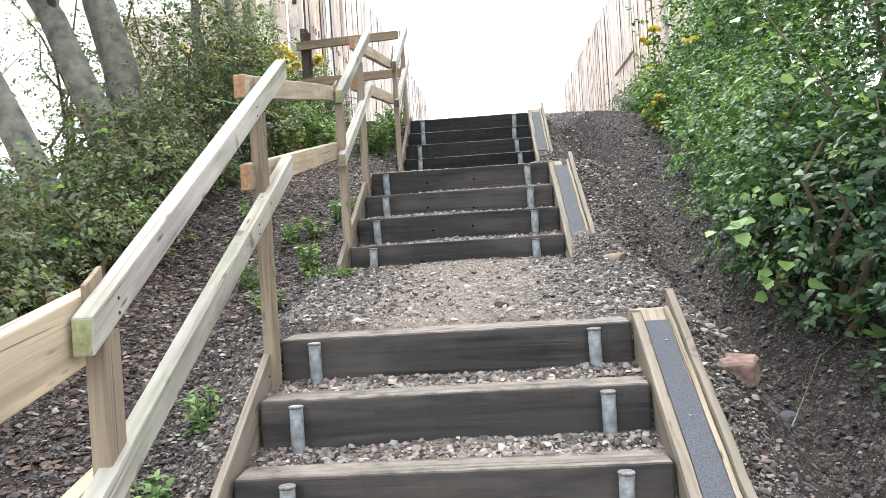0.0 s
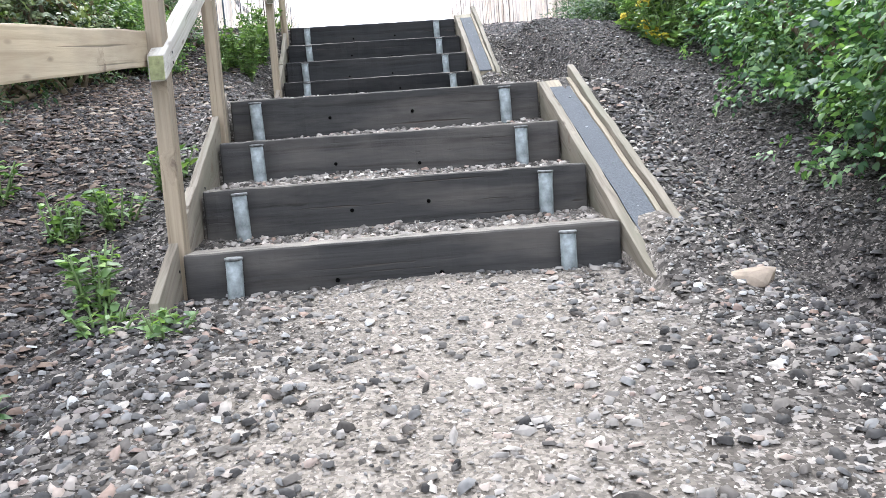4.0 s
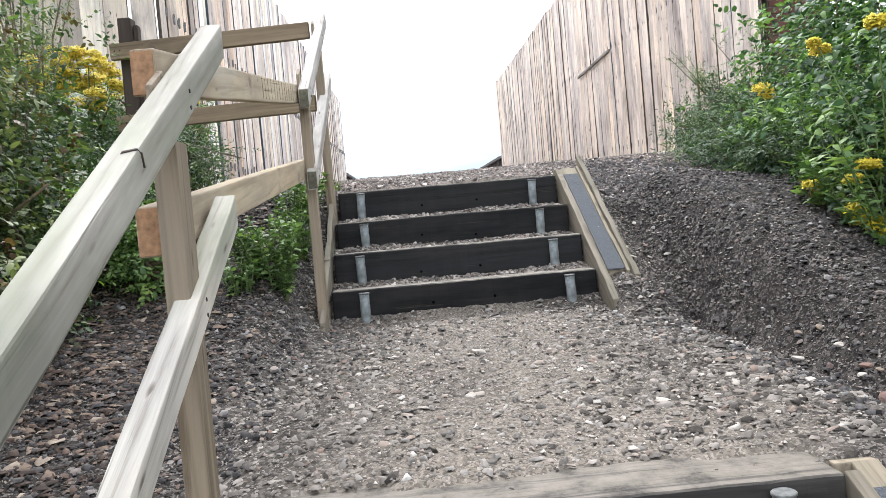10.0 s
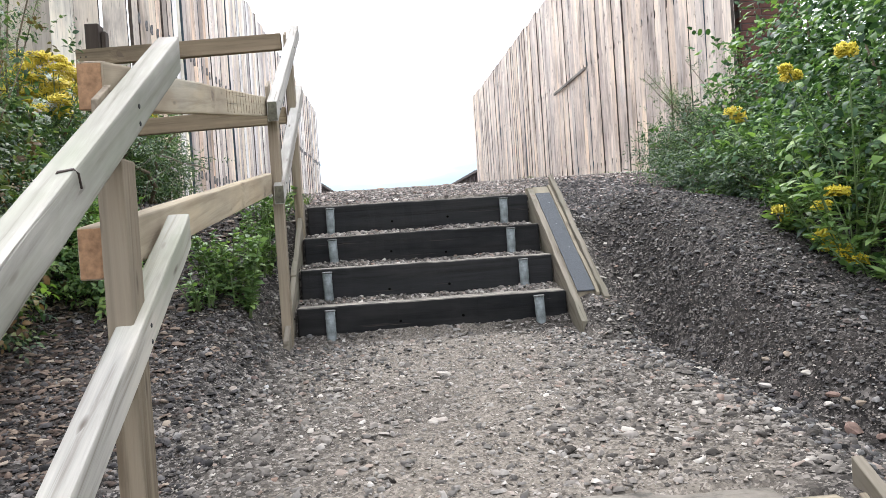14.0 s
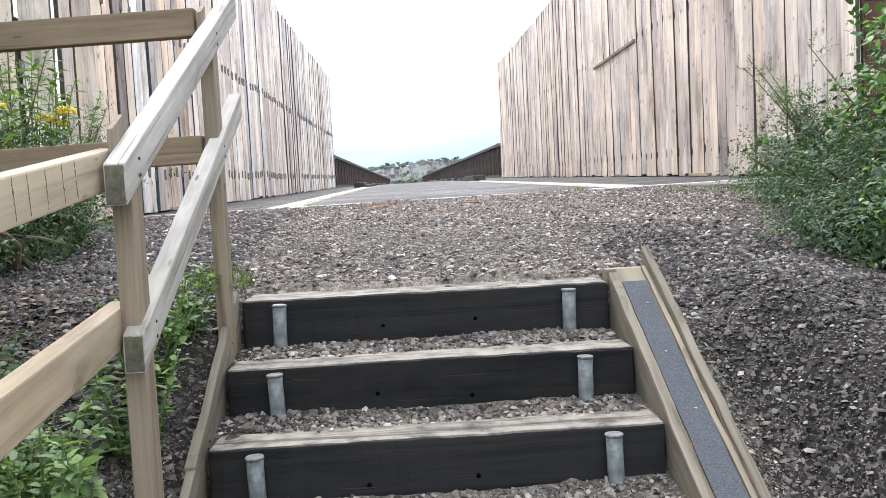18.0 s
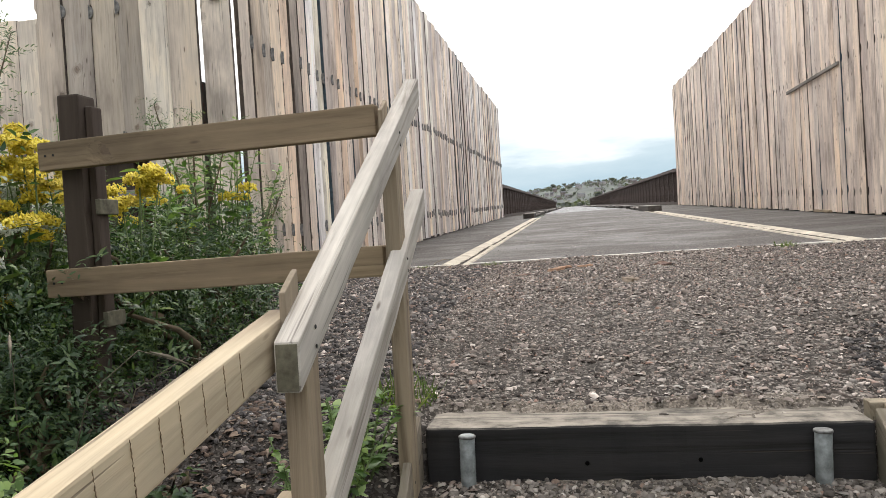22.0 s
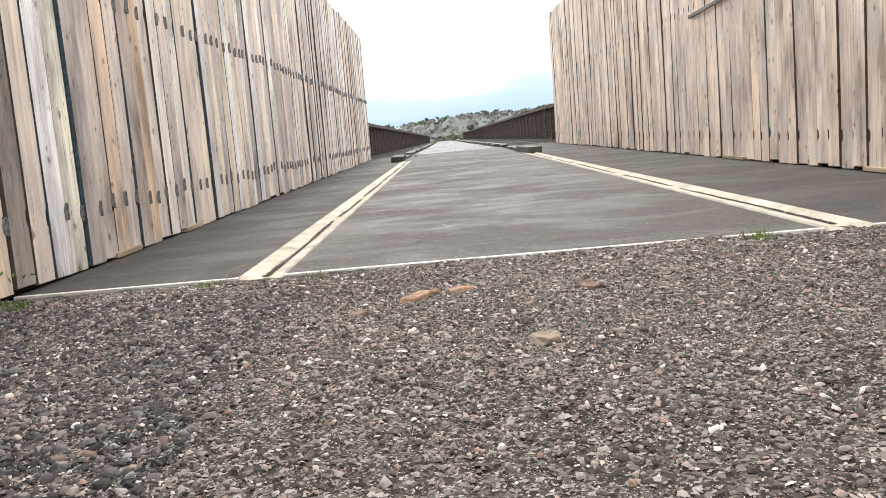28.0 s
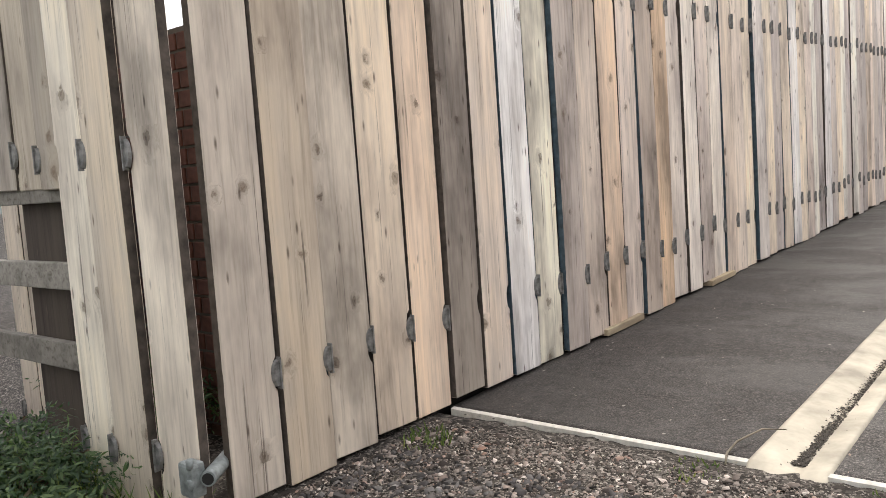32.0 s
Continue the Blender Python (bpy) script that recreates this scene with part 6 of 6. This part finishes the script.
tree(-2.6, 6.0, (-2.1, 0.2), 4.6, 0.115, 1)
tree(-2.62, 6.3, (-1.3, 0.3), 5.0, 0.14, 2)
tree(-2.55, 5.0, (-1.9, 0.0), 4.2, 0.1, 3)
# added beside the hedge so that its crown shades the shrubs below
tree(3.5, 3.2, (-0.1, 0.4), 5.6, 0.13, 6)
tree(-2.5, 7.5, (-0.5, 0.1), 6.4, 0.045, 4)
tree(-2.35, 7.9, (-0.35, 0.1), 6.8, 0.05, 5)


def weed(name, label, x, y, height, leaves, size, mat, seed, flowers=0, fmat=None, spread=0.18, width=0.35, stems=6, flower_name="flower_head", heads=()):
    """A leafy herb: stems that fan out, leaves along them, and flat flower heads of small florets."""
    r = random.Random(seed)
    g = np.random.default_rng(seed)
    t = thing(name, (x, y, G(x, y)), label, "plant", "weeds")
    P, A = [], []
    tops = []
    for s in range(stems):
        a = r.uniform(0, 6.28)
        h = height * r.uniform(0.65, 1.0)
        tip = Vector((math.cos(a) * spread * r.uniform(0.3, 1.2), math.sin(a) * spread * r.uniform(0.3, 1.2), h))
        root = Vector((math.cos(a) * 0.03, math.sin(a) * 0.03, -0.03))
        pts = [root, root.lerp(tip, 0.5) + Vector((0, 0, h * 0.06)), tip]
        part("stalk", tube(pts, [0.005, 0.004, 0.002], 5), M_GREENSTEM, t)
        tops.append(tip)
        for k in range(leaves // stems):
            f = r.uniform(0.1, 1.0)
            P.append(root.lerp(tip, f))
            b = r.uniform(0, 6.28)
            A.append((math.cos(b), math.sin(b), r.uniform(-0.2, 0.8)))
    P, A = np.array([tuple(p) for p in P]), np.array(A)
    L = size * g.uniform(0.5, 1.3, len(P))
    part("leaves", leaf_mesh("leaves", P, A, unit(np.array([0, 0, 1.0]) + g.normal(0, 0.3, P.shape)), L, L * width), mat, t)
    centres = [tops[k % len(tops)] + Vector((r.uniform(-0.07, 0.07), r.uniform(-0.07, 0.07), r.uniform(-0.03, 0.05))) for k in range(flowers)]
    for hx, hy, hz in heads:
        top = Vector((hx - x, hy - y, max(hz, G(hx, hy) + 0.07) - G(x, y)))
        part("stalk", tube([(0, 0, -0.03), (top.x * 0.4, top.y * 0.4, top.z * 0.55), tuple(top)], [0.006, 0.004, 0.003], 5), M_GREENSTEM, t)
        centres += [top + Vector((r.uniform(-0.05, 0.05), r.uniform(-0.05, 0.05), r.uniform(-0.05, 0.03))) for _ in range(3)]
    for c in centres:
        m = 170
        a, rad = g.random(m) * 6.28, r.uniform(*((0.034, 0.062) if spread > 0.3 or y > 9 else (0.028, 0.05))) * np.sqrt(g.random(m))
        at = np.stack([c.x + rad * np.cos(a), c.y + rad * np.sin(a), c.z + 0.035 * g.random(m) - rad * 0.35], 1)
        part(flower_name, flakes(flower_name, at, np.full(m, 0.016), 0.9), fmat, t)
    return t


RAG = "ragwort with flat heads of bright yellow flowers"
for i, (x, y, h, heads) in enumerate([(1.8, 7.75, 0.75, [(1.65, 7.99, 3.36), (1.65, 7.5, 3.32)]), (1.72, 7.65, 0.55, [(1.66, 7.7, 2.75)]), (1.7, 7.85, 0.4, [(1.65, 7.76, 2.55)]), (1.68, 8.15, 0.25, [(1.65, 8.17, 2.43)]), (1.7, 7.5, 0.3, [(1.65, 7.6, 2.33)]), (1.8, 6.4, 0.5, []), (1.9, 7.0, 0.8, [(1.8, 6.95, 3.1)]), (1.85, 8.4, 0.7, []), (1.9, 9.2, 0.5, [(2.0, 9.3, 3.35)])]):
    weed("ragwort", RAG, x, y, h, 280, 0.07, M_LEAF_W, 100 + i, 0, M_YELLOW, 0.25, 0.35, 8, heads=heads)
for i, (x, y, h, nf) in enumerate([(-2.35, 9.6, 0.95, 6), (-2.45, 9.25, 0.85, 6), (-2.55, 9.45, 0.95, 6), (-2.6, 9.05, 0.85, 6), (-2.9, 9.7, 1.0, 6), (-2.45, 10.2, 0.8, 4), (-2.15, 10.4, 0.75, 3), (-2.8, 8.9, 0.8, 2), (-3.2, 9.4, 1.1, 5), (-2.2, 8.3, 0.6, 0), (-2.6, 7.6, 0.9, 1)]):
    weed("ragwort", RAG, x, y, h, 260, 0.085, M_LEAF_W, 130 + i, nf * 2, M_YELLOW, 0.34, 0.3, 10)
for i, (x, y, heads) in enumerate([(-2.3, 9.3, [(-2.35, 9.3, 3.95), (-2.46, 9.35, 3.85), (-2.26, 9.25, 3.88), (-2.15, 9.3, 3.8), (-2.4, 9.2, 3.67)]), (-2.35, 9.15, [(-2.24, 9.2, 3.62), (-2.36, 9.1, 3.34), (-2.5, 9.2, 3.75), (-2.3, 9.35, 3.75), (-2.12, 9.25, 3.7)]), (-1.95, 9.4, [(-1.9, 9.35, 3.8), (-1.85, 9.4, 3.76), (-1.98, 9.35, 3.68)])]):
    weed("ragwort", RAG, x, y, 0.6, 200, 0.07, M_LEAF_W, 150 + i, 0, M_YELLOW, 0.25, 0.3, 7, heads=heads)
for i, (x, y, h) in enumerate([(-2.5, 9.45, 0.75), (-2.7, 9.8, 0.85), (-2.3, 9.2, 0.6)]):
    weed("hogweed", "cow parsley with flat white flower heads", x, y, h, 80, 0.1, M_LEAF_W, 160 + i, 5, M_WHITE_FL, 0.2)
MUG = "leafy green mugwort growing in the gravel"
for i, (x, y, h, n) in enumerate([(-0.98, 7.86, 0.34, 280), (-1.06, 7.98, 0.32, 220), (-1.15, 8.1, 0.26, 160), (-1.14, 7.8, 0.16, 80), (-0.95, 8.3, 0.3, 180), (-1.0, 8.55, 0.3, 160), (-0.95, 8.8, 0.25, 160), (-1.25, 4.4, 0.16, 70), (-1.0, 4.75, 0.18, 90), (-1.0, 2.92, 0.16, 100), (-1.06, 2.56, 0.1, 60), (-0.76, 4.5, 0.06, 40), (-0.94, 4.6, 0.07, 40), (-1.06, 5.2, 0.14, 70), (-1.5, 5.3, 0.2, 70), (-0.93, 5.4, 0.14, 60), (-1.2, 5.1, 0.15, 70), (-1.1, 4.1, 0.12, 60)]):
    weed("mugwort", MUG, x, y, h, int(n * 2.4), 0.04, M_LEAF_W, 400 + i, 0, None, 0.15 if h > 0.2 else 0.1, 0.5, 11)
for i, (x, y, h) in enumerate([(-2.1, 10.6, 1.15), (-2.3, 10.75, 1.0), (-2.5, 10.8, 0.9), (-2.2, 9.9, 0.9), (-3.2, 10.8, 1.2), (-3.6, 10.9, 1.0)]):
    weed("mugwort", "tall grey-green mugwort in front of the board fence", x, y, h, 420, 0.075, M_LEAF_W, 230 + i, 0, None, 0.3, 0.3, 9)
for i, (x, y, rx, ry, h) in enumerate([(-2.6, 9.5, 0.7, 0.75, 0.85), (-2.4, 10.6, 0.6, 0.75, 0.7), (-2.3, 8.9, 0.4, 0.6, 0.5), (-2.0, 9.5, 0.35, 0.6, 0.65), (-1.98, 10.15, 0.33, 0.55, 0.6), (-2.0, 8.75, 0.25, 0.3, 0.4), (-2.2, 8.3, 0.4, 0.4, 0.5), (-3.6, 10.2, 0.9, 1.2, 1.3), (-3.35, 11.72, 0.4, 0.2, 0.3), (-3.75, 12.42, 0.5, 0.2, 0.5), (2.35, 10.3, 0.45, 0.6, 0.6), (1.98, 9.0, 0.33, 0.35, 0.34), (2.15, 8.5, 0.35, 0.45, 0.42), (1.92, 9.7, 0.4, 0.4, 0.34), (2.1, 10.2, 0.45, 0.5, 0.42), (2.3, 11.0, 0.45, 0.5, 0.45), (2.45, 11.2, 0.35, 0.45, 0.75)]):
    z = G(x, y)
    bush("undergrowth", "low tangle of green weeds at the top of the bank", [(x, y, z + h * 0.4, rx, ry, h * 0.6)], 7000, 0.034, M_LEAF_F, seed=90 + i, stems=5, width=0.3)



def feathery(x, y, height, lean, stems, seed, label):
    """A tall airy shrub: arching wiry branches set with very small narrow leaves."""
    r = random.Random(seed)
    t = thing("feathery_shrub", (x, y, G(x, y)), label, "bush", "feathery shrubs")
    pts, dirs = [], []
    for s in range(stems):
        a = r.uniform(0, 6.28)
        h = height * r.uniform(0.6, 1.0)
        tip = Vector((lean[0] * h + 0.22 * h * math.cos(a), lean[1] * h + 0.22 * h * math.sin(a), h))
        mid = Vector((tip.x * 0.35, tip.y * 0.35, h * 0.6))
        line = [Vector((0.04 * math.cos(a), 0.04 * math.sin(a), -0.05)), mid, tip]
        part("stem", tube(line, [0.008, 0.006, 0.002], 5), M_STEM, t)
        for k in range(44):
            f = r.uniform(0.15, 1.0)
            p = line[0].lerp(mid, f * 2) if f < 0.5 else mid.lerp(tip, f * 2 - 1)
            b = r.uniform(0, 6.28)
            pts.append(p)
            dirs.append((math.cos(b), math.sin(b), r.uniform(0.2, 1.0)))
    part("leaves", twigs("leaves", np.array([tuple(p) for p in pts]), unit(np.array(dirs)), 13, 0.026, 0.22, seed, 0.0), M_LEAF_G, t)
    return t


FEATHER = "airy grey-green shrub with wiry branches and tiny leaves"
for i, (x, y, h, lean, n) in enumerate([(2.6, 11.4, 0.95, (-0.35, -0.05), 8), (2.8, 11.0, 1.05, (-0.2, 0.0), 8), (-2.5, 9.1, 1.75, (-0.05, 0.05), 7), (-2.75, 9.4, 1.9, (-0.1, 0.0), 7), (-2.15, 7.9, 1.35, (0.02, 0.02), 8), (-2.2, 7.1, 1.1, (0.05, 0.0), 7), (-2.25, 10.5, 1.25, (0.02, 0.0), 5), (-2.1, 10.9, 0.9, (0.05, 0.0), 5)]):
    feathery(x, y, h, lean, n, 260 + i, FEATHER)


def grass(x, y, n, h, spread, seed):
    g = np.random.default_rng(seed)
    a = g.random(n) * 6.28
    rad = spread * np.sqrt(g.random(n))
    px, py = rad * np.cos(a), rad * np.sin(a)
    P = np.stack([px, py, ground_z(x + px, y + py) - G(x, y) - 0.005], 1)
    A = np.stack([g.normal(0, 0.45, n), g.normal(0, 0.45, n), np.ones(n)], 1)
    L = h * g.uniform(0.4, 1.2, n)
    ob = part("grass", leaf_mesh("grass", P, A, unit(g.normal(0, 1, P.shape)), L, np.full(n, 0.006)), M_GRASS)
    ob.location = (x, y, G(x, y))
    tagged(ob, "thin green grass growing in the gravel", "grass", kind="stuff")


for i, (x, y, n, h, s) in enumerate([(-2.45, 12.8, 110, 0.045, 0.1), (-1.5, 12.95, 50, 0.028, 0.1), (-0.95, 12.95, 50, 0.028, 0.1), (2.4, 11.0, 300, 0.09, 0.45), (2.7, 11.9, 260, 0.07, 0.5), (2.2, 12.3, 160, 0.05, 0.4), (-2.95, 11.75, 220, 0.12, 0.35), (-3.5, 11.7, 420, 0.2, 0.5), (-0.9, 9.2, 120, 0.1, 0.12), (1.3, 12.9, 60, 0.05, 0.08)]):
    grass(x, y, n, h, s, 300 + i)

for i, (x, y, dx, dy, h) in enumerate([(-1.75, 8.55, 0.3, 0.1, 0.45), (-1.85, 8.45, -0.25, 0.15, 0.4), (-1.7, 8.7, 0.35, 0.05, 0.35), (-1.9, 8.6, 0.15, -0.2, 0.5)]):
    st = thing("grass_stalk", (x, y, G(x, y)), "dry bent grass stalk with a thin seed head", "grass", "grass stalks")
    part("stalk", tube([(0, 0, -0.02), (dx * 0.3, dy * 0.3, h * 0.75), (dx * 0.75, dy * 0.75, h), (dx * 1.2, dy * 1.2, h * 0.88)], [0.002, 0.0018, 0.0015, 0.001], 5), M_STRING, st)
    part("seed_head", tube([(dx * 0.85, dy * 0.85, h * 0.985), (dx, dy, h * 0.95), (dx * 1.25, dy * 1.25, h * 0.86)], [0.002, 0.005, 0.001], 5), M_STRING, st, "pale dry seed head")


# ---- corner by the board fence ----
BRICK_ME = box_mesh("brick", -0.107, 0.107, -0.05, 0.05, -0.0325, 0.0325, 0.004, mat=M_BRICK)


def brick_pier(x, y, z, rows, label):
    p = thing("brick_pier", (x, y, z), label, "pier", kind="structure")
    part("core", box(-0.335, 0.335, -0.2, 0.2, 0, rows * 0.076 + 0.03, 0.004), M_MORTAR, p)
    for row in range(rows):
        for k in range(3):
            b = part("brick", BRICK_ME, None, p)
            b.location = (-0.226 + 0.226 * k + (-0.01 if row % 2 else 0.012), -0.158, 0.05 + row * 0.076)


brick_pier(-3.5, 12.72, 2.9, 25, "dark red brick pier behind the board fence")
brick_pier(3.86, 12.62, 3.1, 40, "dark red brick pier beside the end of the board fence")
tube_thing = thing("scaffold_tube", (-2.55, 11.95, 3.34), "galvanised scaffold tube with a rusty coupler", "scaffold tube")
pole = part("tube", tube([(-0.42, 0.56, 0), (0, 0, 0), (0.012, -0.016, 0)], [0.024, 0.024, 0.0235], 18), M_GALV, tube_thing)
# solid black plug; the dark inside the tube is only colour
bore_plug = part("bore_plug", tube([(0.0, 0.0, 0), (0.0125, -0.0167, 0)], [0.018, 0.018], 14), M_BLACK, pole, "black disc in place of the hollow tube end")
part("coupler", box(-0.09, -0.018, -0.05, 0.0, -0.06, 0.045, 0.012), M_GALV, tube_thing, "square galvanised coupler")
for s in (-1, 1):
    nut = part("nut", cylinder(0.012, 0, 0.03, 6), M_GALV, tube_thing)
    nut.location = (-0.03, -0.045, 0.03 * s)
oldf = thing("rail_fence", (-4.9, 12.02, 2.9), "weathered grey post and rail fence", "fence")
for z in (1.32, 1.0, 0.7, 0.24):
    part("rail", box(-1.6, 1.64, -0.02, 0.02, z - 0.05, z + 0.05, 0.005), M_OLDTIMBER, oldf)
part("post", box(1.06, 1.42, 0.03, 0.15, -0.4, 1.36, 0.006), M_OLDPOST, oldf)
part("post", box(-1.2, -1.05, 0.03, 0.15, -0.4, 1.3, 0.006), M_OLDPOST, oldf)
bm = bmesh.new()
bmesh.ops.create_grid(bm, x_segments=24, y_segments=20, size=1)
for v in bm.verts:
    v.co = Vector((v.co.x * 0.2, 0.05 * math.sin(v.co.x * 9 + v.co.y * 3) + 0.03 * math.sin(v.co.y * 11), v.co.y * 0.8))
tp = part("tarpaulin", bm, M_TARP)
tp.location = (-4.02, 12.42, 3.7)
tp.modifiers.new("thick", "SOLIDIFY").thickness = 0.004
tagged(tp, "crumpled blue tarpaulin hanging behind the fence", "tarpaulin")
board_fence("fence_back", "further row of pale boards behind the rail fence", (-4.2, 12.75), (-1, 0), 1.5, 0.0, lambda x, y: 2.6, 2.9, (0.3,), -1, 5, rest=GREY[:3])


# ---- far hillside ----
def house_mesh_parts(w, d, h, rh):
    bw = box(-w / 2, w / 2, -d / 2, d / 2, -3, h, 0)
    br = bmesh.new()
    a = [br.verts.new(p) for p in ((-w / 2 - 0.4, -d / 2 - 0.4, h), (w / 2 + 0.4, -d / 2 - 0.4, h), (w / 2 + 0.4, d / 2 + 0.4, h), (-w / 2 - 0.4, d / 2 + 0.4, h), (-w / 2 - 0.4, 0, h + rh), (w / 2 + 0.4, 0, h + rh))]
    for f in ((0, 1, 5, 4), (2, 3, 4, 5), (0, 4, 3), (1, 2, 5), (3, 2, 1, 0)):
        br.faces.new([a[i] for i in f])
    bmesh.ops.recalc_face_normals(br, faces=br.faces)
    return bw, br


def house(kind_mat, w, d, h, rh, label):
    t = thing("house", (0, 0, 0), label, "house", "hillside houses")
    bw, br = house_mesh_parts(w, d, h, rh)
    part("wall", bw, kind_mat, t)
    roof = part("roof", br, M_ROOF, t)
    part("chimney", box(w / 2 - 1.2, w / 2 - 0.3, -0.5, 0.5, h, h + rh + 1.2, 0), M_HOUSE2, roof)
    for row in range(2):
        for k in range(3):
            part("window", box(-w / 2 + w * (k + 0.5) / 3 - 0.6, -w / 2 + w * (k + 0.5) / 3 + 0.6, -d / 2 - 0.05, -d / 2 + 0.1, 0.9 + 2.7 * row, 2.2 + 2.7 * row, 0), M_PANE, t)
    return t


HOUSES = [house(M_HOUSE, 9, 7, 5.4, 3, "pale rendered house with a slate roof on the far hillside"), house(M_HOUSE2, 11, 7, 5.6, 3.2, "red brick house with a slate roof on the far hillside"), house(M_HOUSE, 18, 8, 5.6, 3, "row of pale rendered houses on the far hillside")]
r = random.Random(11)
spots = []
for i in range(170):
    y = r.uniform(560, 1000)
    x = r.uniform(-0.24, 0.3) * y
    m = pose(x, y, G(x, y) - 0.5, 0, 0, r.uniform(-35, 35)) @ Matrix.Diagonal((0.32, 0.32, 0.32, 1))
    if i < 3:
        HOUSES[i].matrix_world = m
    else:
        c = copy_thing(HOUSES[r.choice((0, 1, 1, 2))], Matrix.Identity(4))
        c.matrix_world = m
    spots.append((x, y))


def far_tree(seed, label):
    g = np.random.default_rng(seed)
    t = thing("tree", (0, 0, 0), label, "tree", "hillside trees")
    part("trunk", tube([(0, 0, -2), (0.2, 0, 3), (0, 0.2, 7)], [0.5, 0.4, 0.2], 6), M_BARK, t)
    blobs = [(g.normal(0, 2.2), g.normal(0, 2.2), 6 + g.normal(0, 1.8), 2.6, 2.6, 2.2) for _ in range(7)]
    p, d, gg = blob_points(blobs, 300, shell=0.6, seed=seed)
    L = 1.9 * gg.uniform(0.6, 1.4, len(p))
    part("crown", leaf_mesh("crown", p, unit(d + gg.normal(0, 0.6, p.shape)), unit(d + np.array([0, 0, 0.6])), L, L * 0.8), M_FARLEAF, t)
    return t


TREES = [far_tree(s, "grey-green broadleaf tree in haze on the far hillside") for s in (1, 2, 3)]
for i in range(250):
    y = r.uniform(420, 1010)
    x = r.uniform(-0.26, 0.32) * y
    s = r.choice((0.16, 0.2, 0.24, 0.28, 0.36, 0.5))
    m = pose(x, y, G(x, y), 0, 0, r.uniform(0, 360)) @ Matrix.Diagonal((s, s, s * r.uniform(0.8, 1.2), 1))
    if i < 3:
        TREES[i].matrix_world = m
    else:
        c = copy_thing(TREES[i % 3], Matrix.Identity(4))
        c.matrix_world = m
# woods between the houses
g = np.random.default_rng(77)
crowns = 1000
wy = g.uniform(430, 1010, crowns)
wx = g.uniform(-0.26, 0.3, crowns) * wy
wr = g.choice((0.9, 1.2, 1.6, 2.2), crowns)
per = 26
d = unit(g.normal(0, 1, (crowns * per, 3)) + np.array([0, 0, 0.25]))
at = np.repeat(np.stack([wx, wy, ground_z(wx, wy) + wr * 0.7], 1), per, 0) + d * np.repeat(wr, per)[:, None] * g.uniform(0.55, 1.0, (crowns * per, 1)) * np.array([1, 1, 0.8])
wl = np.repeat(wr, per) * g.uniform(0.35, 0.75, crowns * per)
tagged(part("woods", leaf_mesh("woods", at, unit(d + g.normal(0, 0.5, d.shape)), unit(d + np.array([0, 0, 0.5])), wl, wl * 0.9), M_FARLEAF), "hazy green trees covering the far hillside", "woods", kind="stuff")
# clump of trees at the far end of the bridge
for i in range(14):
    y = r.uniform(185, 240)
    x = r.uniform(-3, 12)
    s = r.uniform(0.35, 0.6)
    c = copy_thing(TREES[i % 3], Matrix.Identity(4))
    c.matrix_world = pose(x, y, float(deck_z(0, 175)) - 3.5, 0, 0, r.uniform(0, 360)) @ Matrix.Diagonal((s, s, s, 1))

# ---- cloud bank beyond the hills ----
m, n, l, b = material("distant_cloud", 1.0)
co = n.new("ShaderNodeTexCoord").outputs["Object"]
sep = n.new("ShaderNodeSeparateXYZ")
l.new(co, sep.inputs[0])
mp = n.new("ShaderNodeMapping")
mp.inputs["Scale"].default_value = (0.0013, 0.0013, 0.0062)
l.new(co, mp.inputs["Vector"])
cl = node(n, "ShaderNodeTexNoise", Scale=1.0, Detail=6.0, Roughness=0.55)
l.new(mp.outputs[0], cl.inputs["Vector"])
hgt = math_node(n, l, "ADD", math_node(n, l, "DIVIDE", sep.outputs[2], 900.0), math_node(n, l, "MULTIPLY", math_node(n, l, "SUBTRACT", cl.outputs["Fac"], 0.5), 0.5))
c = ramp(n, l, hgt, [(0.0, (0.36, 0.44, 0.49)), (0.16, (0.3, 0.4, 0.47)), (0.27, (0.38, 0.47, 0.53)), (0.4, (0.8, 0.83, 0.86)), (0.55, (1.02, 1.03, 1.06))])
em = n.new("ShaderNodeEmission")
l.new(c, em.inputs["Color"])
l.new(em.outputs[0], n["Material Output"].inputs["Surface"])
v, fcs = [], []
for i in range(41):
    a = radians(-65 + 130 * i / 40)
    for z in (-60, 150, 400, 700, 1000):
        v.append((2700 * math.sin(a), 2700 * math.cos(a), z))
for i in range(40):
    for j in range(4):
        k = i * 5 + j
        fcs.append((k, k + 5, k + 6, k + 1))
tagged(part("backdrop", arrays("backdrop", v, fcs, True), m), "pale grey-blue cloud above the horizon", "sky", kind="structure")
